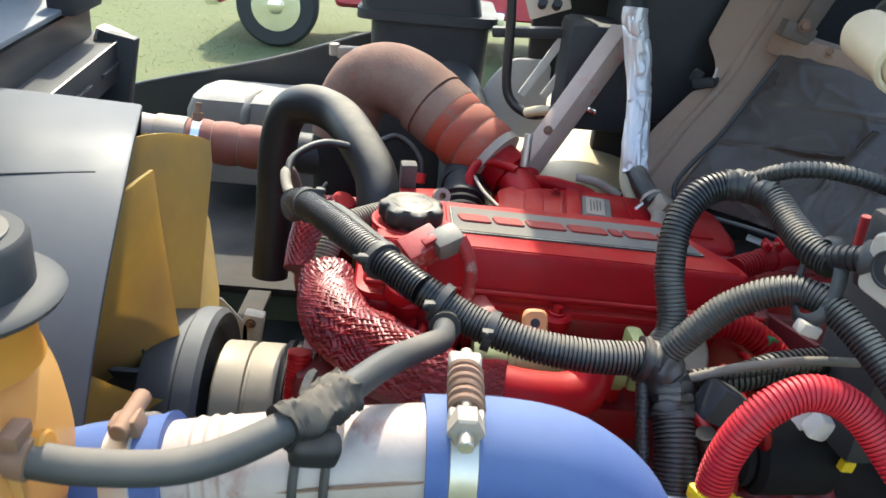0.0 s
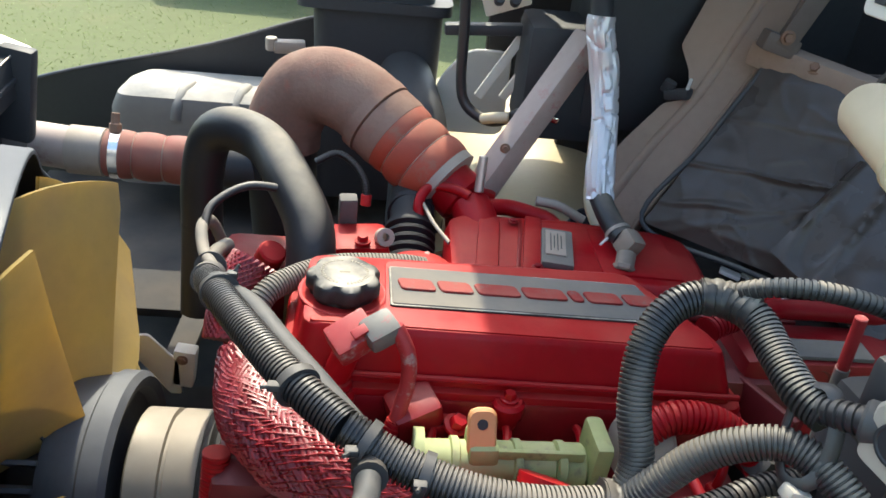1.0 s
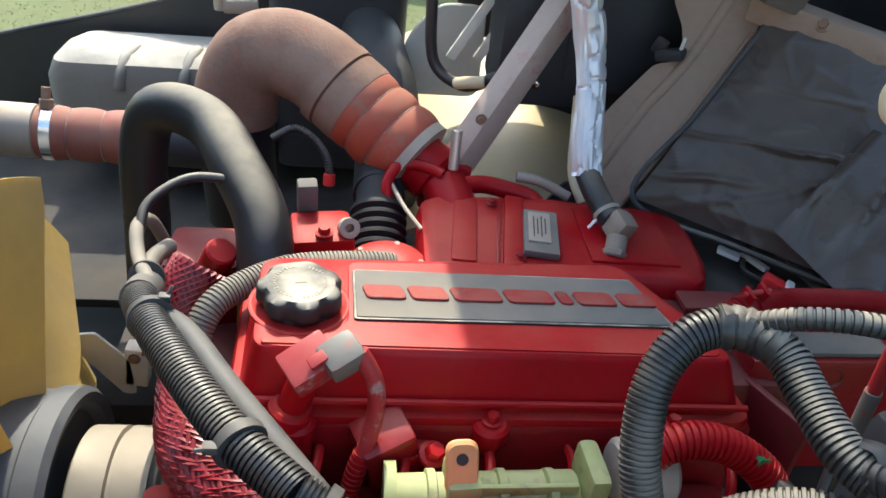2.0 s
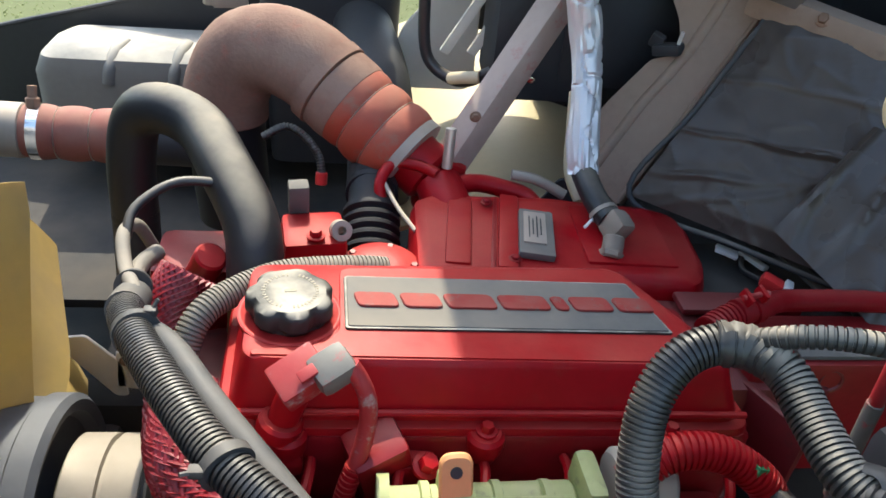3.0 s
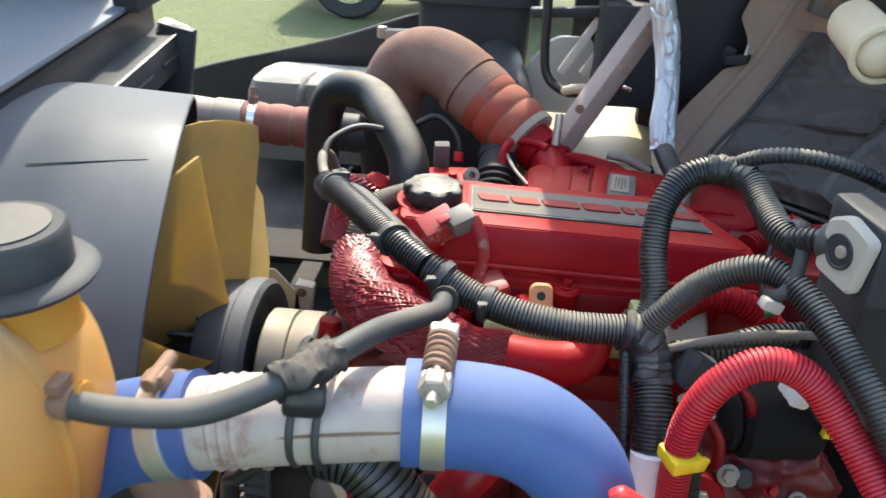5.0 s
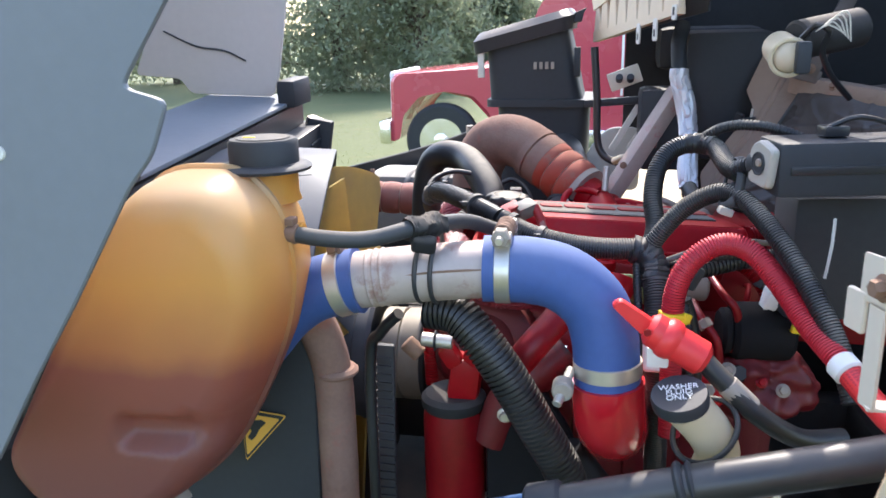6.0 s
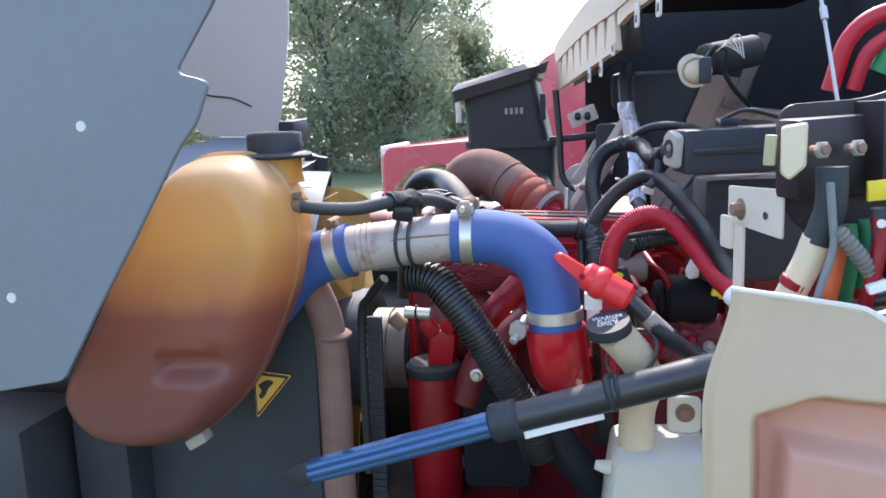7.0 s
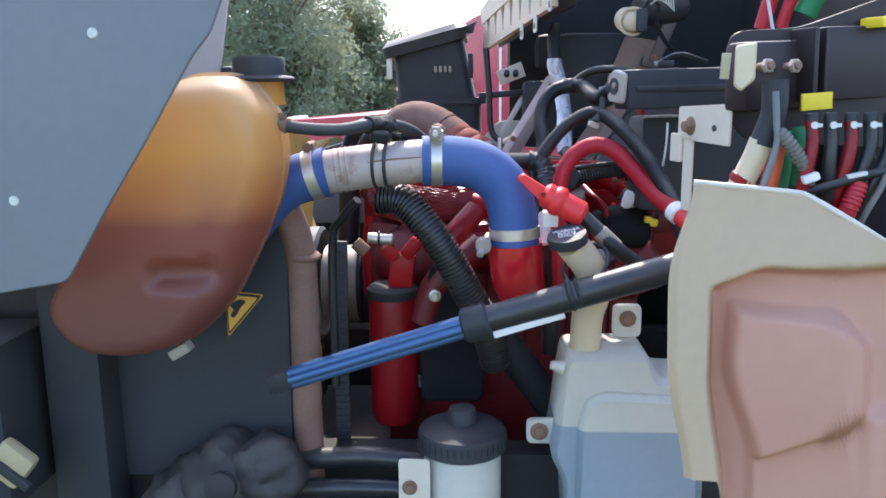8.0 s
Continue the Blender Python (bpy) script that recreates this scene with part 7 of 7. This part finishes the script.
def cream_arch():
    t = thing("wheel_arch", (0.3, 1.8, 0.9), "cream painted wheel arch lit by the sun", "wheel arch")
    grid = [[(0.10 + 0.035 * i, 1.62 + j / 14, 1.10 + 0.12 * math.sin(math.pi * (0.15 + 0.05 * i)) + 0.10 * (j / 12) ** 0.7) for j in range(13)] for i in range(13)]
    part("arch", sheet(grid, (0, 0, -0.01)), CREAM, t)
    # Black plate set where the arch lies in shadow.
    part("arch_shadow", slab(rounded([(0.27, 1.20), (0.38, 1.20), (0.40, 1.335), (0.36, 1.34)], 0.01), Matrix.Translation((0, 1.50, 0)) @ XZ, 0.006, 0.0015), BLACK, t)
    part("edge_strip", tube([(0.375, 1.56, 1.47), (0.37, 1.52, 1.42), (0.365, 1.47, 1.37), (0.38, 1.44, 1.335)], 0.010, 10), NECK, t)
    w = thing("splash_guard", (0.17, 1.9, 1.3), "pale plastic splash guard", "guard")
    part("guard", slab(rounded([(0.07, 1.30), (0.10, 1.43), (0.16, 1.50), (0.26, 1.50), (0.26, 1.30)], 0.03), Matrix.Translation((0, 1.95, 0)) @ XZ, 0.01, 0.003), LIGHT, w)


cream_arch()


def cab_wall():
    # firewall: a dark steel wall behind the engine, with the quilted pad in front
    solid("wall_cab", box((1.45, 1.35, 1.45), (0.8, 1.9, 2.2), (0, 0, 0), 0.04), BLACK_DIRTY, "dark cab wall behind the engine", "cab wall", "structure")
    solid("wall_firewall", slab([(0.40, 0.6), (0.40, 1.42), (0.205, 1.42), (0.205, 1.90), (0.40, 2.12), (1.5, 2.40), (1.5, 0.6)], lay(1.995), 0.04, 0.004), BLACK_DIRTY, "dark firewall under the cowl", "firewall", "structure")
    # Added out of view, cut to cast the shade edge on the valve cover.
    front = [(0.058, 2.10), (0.058, 2.80), (0.25, 2.77), (0.36, 2.50), (1.5, 2.50), (1.5, 2.10)]
    solid("wall_sun_block", slab(front, lay(1.97), 0.05, 0.004), BEIGE, "unseen beige wall that shades the valve cover", "cab wall", "structure")
    p = thing("insulation_pad", (0.65, 1.3, 1.2), "dark quilted heat insulation pad with wrinkles", "insulation")
    a, b, c, d = Vector((0.440, 1.385, 1.378)), Vector((0.603, 1.45, 1.640)), Vector((1.10, 1.22, 1.72)), Vector((0.92, 1.0, 1.36))
    n = 110
    nrm = Vector((-0.55, -0.65, 0.35)).normalized()
    grid = []
    for i in range(n + 1):
        row = []
        for j in range(n + 1):
            u, v = i / n, j / n
            q = a.lerp(d, u).lerp(b.lerp(c, u), v)
            k = 0.016 * noise.noise(q * 5)
            for f0, slope, width in ((0.40, 0.10, 0.018), (0.16, 0.42, 0.030), (0.70, -0.10, 0.022), (-0.05, 0.95, 0.035)):
                off = v - f0 - slope * u - 0.03 * noise.noise(q * 12)
                k += 0.011 * max(0, 1 - abs(off) / width) * (0.4 + 0.6 * noise.noise(q * 7 + Vector((f0 * 9, 0, 0))) ** 2 * 4) * 0.6
            k += 0.0016 * noise.noise(q * 42) + 0.0022 * max(0, 1 - abs(noise.noise(Vector((q.x * 24 + q.z * 10, q.y * 14, q.z * 10)))) * 8)
            edge = min(u, v, 1 - u, 1 - v)
            row.append(q + nrm * (k + 0.012 * min(1, edge * 12)))
        grid.append(row)
    part("pad", sheet(grid, nrm * -0.03), PAD, p, "dark quilted pad", 60)
    # a second sheet hangs over the lower rear part
    e0, e1, e2, e3 = Vector((0.727, 1.295, 1.549)), Vector((0.612, 1.252, 1.408)), Vector((0.723, 1.109, 1.34)), Vector((0.94, 1.10, 1.52))
    flap = []
    for i in range(41):
        row = []
        for j in range(41):
            u, v = i / 40, j / 40
            q = e0.lerp(e1, u).lerp(e3.lerp(e2, u), v)
            k = 0.012 * noise.noise(q * 9) + 0.010 * max(0, 1 - abs(noise.noise(Vector((q.x * 16 - q.z * 9, q.y * 9, q.z * 3)))) * 5)
            row.append(q + nrm * (0.030 + k))
        flap.append(row)
    part("hanging_flap", sheet(flap, nrm * -0.012), PAD, p, "loose hanging sheet with folds", 60)
    part("rim", tube([b, a.lerp(b, 0.5), a, a.lerp(d, 0.3) + Vector((0, 0, -0.012)), a.lerp(d, 0.7) + Vector((0, 0, -0.01)), d], 0.0045, 10, 0.02), HOSE_GREY, p, "dull metal edge strip")
    s = thing("tan_pillar", (0.5, 1.5, 1.2), "dusty tan pressed pillar beside the insulation", "pillar")
    face = [(0.008, -0.01), (0.07, 0.0), (0.125, 0.075), (0.118, 0.12), (0.094, 0.211), (0.060, 0.232), (0.062, 0.25), (0.088, 0.285), (0.125, 0.315), (0.135, 0.47), (-0.01, 0.47), (-0.018, 0.335)]
    bm = slab(rounded(face, 0.008), Matrix.Identity(4), 0.03, 0.003)
    ax = (Vector((0.60, 1.50, 1.68)) - Vector((0.435, 1.42, 1.355))).normalized()
    sd = Vector((0.75, -0.62, 0.0))
    sd = (sd - ax * sd.dot(ax)).normalized()
    nn = sd.cross(ax)
    m = Matrix((( -sd.x, ax.x, -nn.x, 0.448), (-sd.y, ax.y, -nn.y, 1.415), (-sd.z, ax.z, -nn.z, 1.345), (0, 0, 0, 1)))
    bmesh.ops.transform(bm, matrix=m, verts=bm.verts)
    part("pillar", bm, TAN, s)
    part("rib", tube([m @ Vector((0.078, 0.01, 0.004)), m @ Vector((0.066, 0.15, 0.004)), m @ Vector((0.047, 0.253, 0.004)), m @ Vector((0.045, 0.44, 0.004))], 0.010, 12, 0.05), TAN, s)
    part("edge_fold", tube([m @ Vector((0.012, 0.0, 0.002)), m @ Vector((-0.004, 0.17, 0.002)), m @ Vector((-0.015, 0.33, 0.002))], 0.005, 8, 0.05), TAN, s)
    x = part("cross_beam", box((0.70, 1.40, 1.645), (0.28, 0.05, 0.045), (0, 7, -40), 0.010), TAN, s)
    part("beam_bolt", bolt((0.665, 1.405, 1.66), (-0.5, -0.6, 0.5), 0.008, 0.008), RUST, x)
    clip = part("edge_clip", box((0.497, 1.515, 1.567), (0.045, 0.03, 0.018), (0, -15, -40), 0.006), BLACK, s)
    part("clip_tab", box((0.482, 1.53, 1.575), (0.022, 0.016, 0.024), (10, 20, -30), 0.005), BLACK, clip)
    part("clip_pin", rod((0.505, 1.505, 1.565), (0.508, 1.50, 1.60), 0.003, 8), LIGHT, clip)
    st = thing("cowl_stay", (0.62, 1.45, 1.68), "brownish grey flat steel stay below the cowl", "stay")
    part("bar", box((0.652, 1.43, 1.775), (0.034, 0.012, 0.20), (0, 22, 0), 0.003), TAN_DARK, st)
    part("foot", box((0.612, 1.44, 1.685), (0.06, 0.03, 0.03), (0, 15, 0), 0.004), TAN_DARK, st)
    part("stay_bolt", bolt((0.615, 1.422, 1.70), (0, -1, 0), 0.008, 0.006), RUST, st)
    dk = thing("heater_box", (0.42, 1.75, 1.4), "black plastic heater housing", "housing")
    part("housing", box((0.46, 1.74, 1.62), (0.22, 0.26, 0.34), (0, 0, 0), 0.03), BLACK, dk)
    part("lower_housing", box((0.32, 1.70, 1.53), (0.16, 0.16, 0.22), (0, 0, 0), 0.02), BLACK, dk)
    part("upper_housing", box((0.43, 1.86, 1.74), (0.28, 0.16, 0.12), (0, 0, 0), 0.03), BLACK, dk)
    part("latch", box((0.285, 1.61, 1.50), (0.012, 0.01, 0.03), (0, 10, 0), 0.003), CHROME, dk)
    part("latch", box((0.305, 1.61, 1.47), (0.02, 0.01, 0.012), (0, 20, 0), 0.003), CHROME, dk)


cab_wall()


def cowl():
    t = thing("cowl_grille", (0.5, 1.6, 1.8), "beige cowl panel with a row of pointed vent slots", "cowl")
    a = Vector((0.1987, -0.9801, 0.0))
    m = Matrix(((a.x, 0, a.y, 0.122), (a.y, 0, -a.x, 2.05), (0, 1, 0, 0), (0, 0, 0, 1)))

    def seam(u):
        return 1.852 + 0.125 * u - 0.06 * u * u

    steps = [k * 0.09 for k in range(11)]
    top = [(-0.05, 1.905), (0.06, 1.928), (0.26, 1.955), (0.45, 1.978), (0.9, 2.02), (1.55, 2.05)]
    upper = [(u, seam(u)) for u in steps] + [(1.55, 1.965)] + top[::-1]
    part("upper_strip", slab(upper, m, 0.02, 0.004), COWL, t)
    part("roll_edge", tube([m @ Vector((u, z, 0.004)) for u, z in top], 0.010, 8, 0.04), COWL, t)
    tips = [0.0] + [0.095 + 0.1175 * k for k in range(7)] + [0.925]
    for p, q in zip(tips[:-1], tips[1:]):
        c = (p + q) / 2
        half = (q - p) * 0.5 - 0.025
        slat = [(p + 0.003, 1.787 + 0.055 * p), (q - 0.003, 1.787 + 0.055 * q), (c + half, seam(c + half) + 0.003), (c - half, seam(c - half) + 0.003)]
        part("slat", slab(slat, m @ Matrix.Translation((0, 0, 0.002)), 0.014, 0.002), COWL, t)
    part("lower_strip", slab([(0.0, 1.757), (0.92, 1.826), (0.92, 1.840), (0.0, 1.789)], m, 0.018, 0.003), COWL, t)
    part("end_strip", slab(rounded([(0.93, 1.880), (1.03, 1.895), (1.55, 1.922), (1.55, 1.966), (0.93, 1.918)], 0.012), m @ Matrix.Translation((0, 0, 0.001)), 0.014, 0.002), COWL, t)
    # Black sheet gives the shade seen through the vent slots.
    part("slot_shade", slab([(0.0, 1.77), (0.92, 1.83), (0.92, 1.93), (0.0, 1.87)], m @ Matrix.Translation((0, 0, -0.05)), 0.006, 0.002), BLACK, t)
    for u, z0, z1 in ((0.598, 1.761, 1.81), (0.753, 1.770, 1.82), (0.90, 1.814, 1.845), (1.13, 1.858, 1.91), (1.297, 1.861, 1.92), (1.50, 1.870, 1.93)):
        hang = part("hanger", slab(rounded([(u - 0.016, z0), (u + 0.016, z0), (u + 0.016, z1), (u - 0.016, z1)], 0.006), m @ Matrix.Translation((0, 0, 0.016)), 0.004, 0.001), LIGHT, t)
        part("hanger_slot", slab([(u - 0.006, z0 + 0.010), (u + 0.006, z0 + 0.010), (u + 0.006, z0 + 0.026), (u - 0.006, z0 + 0.026)], m @ Matrix.Translation((0, 0, 0.019)), 0.002, 0.0004), BLACK, hang)
    part("under_tray", slab([(0.02, 0.03), (1.55, 0.03), (1.55, 0.12), (0.02, 0.12)], Matrix(((a.x, -a.y, 0, 0.122), (a.y, a.x, 0, 2.05), (0.03, 0, 1, 1.92), (0, 0, 0, 1))), 0.03, 0.006), BLACK_DIRTY, t)
    # Tray added only to keep the sun off the rear of the engine.
    part("sun_block_tray", slab([(0.47, 0.12), (0.76, 0.12), (0.76, 0.60), (0.47, 0.60)], Matrix(((a.x, -a.y, 0, 0.122), (a.y, a.x, 0, 2.05), (0.03, 0, 1, 1.945), (0, 0, 0, 1))), 0.02, 0.006), BLACK_DIRTY, t, "added dark tray that shades the rear of the engine")
    w = thing("wiper_motor", (0.45, 0.9, 1.75), "beige capped motor with loose wires", "motor")
    axis = Vector((-0.003, -0.122, -0.016))
    cup = part("cup", lathe([(0.0, 0.0), (0.016, 0.001), (0.024, 0.006), (0.0275, 0.014), (0.0285, 0.10), (0.0285, 0.112), (0.025, 0.113), (0.024, 0.104), (0.0, 0.104)], (0.434, 0.872, 1.766), axis, 32), NECK, w, "beige end cup")
    part("cup_lip", lathe([(0.0286, 0.104), (0.0315, 0.106), (0.0315, 0.113), (0.0286, 0.115), (0.0255, 0.114), (0.0240, 0.1043)], (0.434, 0.872, 1.766), axis, 32), NECK, cup, "worn lip")
    part("cup_core", lathe([(0.0236, 0.1045), (0.0236, 0.112), (0.018, 0.120), (0.008, 0.124), (0.0, 0.1245)], (0.434, 0.872, 1.766), axis, 28), COWL, cup, "cream domed end")
    # Black block laid over the half of the cup's end that is in shade.
    part("end_shade", box((0.447, 0.742, 1.752), (0.022, 0.024, 0.05), (0, 0, 0), 0.006), BLACK, cup, "black block for the shaded half of the end")
    part("body", rod((0.57, 0.91, 1.795), (0.455, 0.85, 1.775), 0.033, 24), GRIME, w)
    part("wire", tube([(0.46, 0.82, 1.78), (0.475, 0.80, 1.80), (0.495, 0.80, 1.79), (0.49, 0.81, 1.76), (0.51, 0.82, 1.72), (0.55, 0.85, 1.68)], 0.005, 8), LOOM_CLEAN, w)
    for k in range(5):
        part("loose_wire", tube([(0.475, 0.80, 1.79), (0.49 + 0.006 * k, 0.785, 1.80 + 0.005 * k), (0.51 + 0.004 * k, 0.79, 1.79 - 0.004 * k)], 0.0013, 6), LIGHT, w)
    f = thing("cowl_bracket", (0.16, 1.72, 1.55), "beige bracket with dark bolts below the cowl", "bracket")
    part("plate", box((0.20, 1.72, 1.665), (0.09, 0.02, 0.05), (0, -20, 0), 0.004), BEIGE, f)
    for x in (0.185, 0.215):
        part("stud", rod((x, 1.70, 1.66), (x, 1.68, 1.67), 0.010, 10), BLACK, f)
    part("arm", box((0.21, 1.74, 1.60), (0.24, 0.03, 0.022), (0, -4, 0), 0.006), BLACK, f)
    for o in (0, 0.05):
        part("brace", box((0.21 + o, 1.74, 1.53), (0.018, 0.01, 0.16), (0, 30, 0), 0.002), LIGHT, f)


cowl()


def hood():
    t = thing("tilted_hood", (-0.8, 0.4, 0.9), "grey lined hood tilted forward with a pale inner face", "hood")
    near = rounded([(-0.245, 1.846), (-0.309, 1.757), (-0.262, 1.744), (-0.285, 1.69), (-0.312, 1.66), (-0.392, 1.536), (-0.461, 1.435), (-0.531, 1.325), (-0.64, 1.306), (-1.6, 1.22), (-1.6, 2.9), (-0.05, 2.3)], 0.012, 3)
    part("near_side", slab(near, Matrix.Translation((0, 0.098, 0)) @ XZ, 0.008, 0.002), HOOD_DARK, t, "dark grey hood side")
    for x, z in ((-0.456, 1.692), (-0.60, 1.45)):
        part("hole_plug", lathe([(0.008, 0), (0.007, 0.002), (0, 0.002)], (x, 0.098, z), (0, -1, 0), 14), LIGHT, t, "pale hole")
    far = rounded([(-1.12, 1.70), (-0.985, 1.69), (-0.96, 1.65), (-0.72, 1.64), (-0.70, 1.70), (-0.655, 1.95), (-0.62, 2.5), (-0.75, 2.9), (-1.6, 2.9), (-1.6, 2.3), (-1.08, 1.78)], 0.02, 4)
    part("far_side", slab(far, Matrix.Translation((0, 1.42, 0)) @ XZ, 0.01, 0.002), HOOD_PALE, t, "pale tan hood inner face")
    part("crack", tube([(-1.02, 1.418, 1.815), (-0.93, 1.418, 1.775), (-0.85, 1.418, 1.762), (-0.79, 1.418, 1.735)], 0.0025, 6), BLACK, t, "hairline crack")
    part("front_face", box((-1.55, 0.76, 1.9), (0.04, 1.35, 1.9), (0, 0, 0), 0.01), HOOD_DARK, t)


hood()


def chassis():
    t = thing("frame_rail", (0.0, 0.55, 0.45), "dirty black chassis rail with hoses", "chassis")
    part("rail", box((0.1, 0.58, 0.74), (2.4, 0.08, 0.20), (0, 0, 0), 0.012), BLACK_DIRTY, t)
    part("rail", box((0.1, 1.50, 0.74), (2.4, 0.08, 0.20), (0, 0, 0), 0.012), BLACK_DIRTY, t)
    part("cross_member", box((-0.5, 1.04, 0.70), (0.16, 0.9, 0.18), (0, 0, 0), 0.02), BLACK_DIRTY, t)
    part("cross_member", box((0.9, 1.04, 0.70), (0.2, 0.9, 0.3), (0, 0, 0), 0.02), BLACK_DIRTY, t)
    part("belly_pan", box((0.1, 1.30, 0.58), (2.4, 1.7, 0.02), (0, 0, 0), 0.004), BLACK_DIRTY, t)
    part("hose", tube([(-0.30, 0.50, 0.84), (-0.15, 0.50, 0.85), (0.0, 0.50, 0.84), (0.1, 0.53, 0.84)], 0.022, 14), BLACK_SMOOTH, t)
    part("hose", tube([(-0.30, 0.47, 0.79), (-0.15, 0.46, 0.80), (-0.02, 0.47, 0.79), (0.05, 0.50, 0.76)], 0.020, 14), BLACK_SMOOTH, t)
    g = thing("steering_gear", (-0.4, 0.42, 0.65), "grimy black steering gear housing", "steering gear")
    for c, r in (((-0.42, 0.44, 0.82), 0.10), ((-0.33, 0.42, 0.86), 0.075), ((-0.50, 0.45, 0.76), 0.10), ((-0.36, 0.40, 0.75), 0.08)):
        lump = bmesh.new()
        bmesh.ops.create_icosphere(lump, subdivisions=4, radius=r, matrix=Matrix.Translation(c))
        for v in lump.verts:
            v.co += (v.co - Vector(c)).normalized() * (noise.noise(v.co * 22) * 0.02 + noise.noise(v.co * 60) * 0.008)
        part("housing", lump, GRIME, g)
    part("cap", lathe([(0.03, 0), (0.03, 0.02), (0.02, 0.025), (0, 0.026)], (-0.40, 0.345, 0.86), (0, -1, 0.2), 18), BLACK_DIRTY, g)
    h = thing("headlamp_housing", (-0.85, 0.3, 0.8), "dark headlamp housing with a pale reflector", "headlamp")
    part("housing", box((-0.95, 0.42, 0.98), (0.30, 0.22, 0.34), (0, 0, 0), 0.03), BLACK, h)
    part("reflector", box((-0.785, 0.30, 0.925), (0.075, 0.03, 0.075), (0, 40, 0), 0.012), CREAM, h)
    part("reflector_bar", box((-0.785, 0.282, 0.915), (0.10, 0.012, 0.018), (0, 40, 0), 0.003), BLACK, h)
    w = thing("lower_splash_panel", (-0.6, 0.6, 0.8), "black lower splash panel", "panel")
    part("panel", box((-0.80, 0.60, 0.95), (0.9, 0.02, 0.75), (0, 0, 0), 0.006), GRIME, w)
    # Chrome bolts added to draw the small white glints on the panel.
    for x, z in ((-0.93, 1.03), (-0.80, 1.02), (-0.80, 0.985)):
        part("panel_glint", bolt((x, 0.589, z), (0, -1, 0), 0.008, 0.006), CHROME, w, "bright bolt standing in for a glint")


chassis()
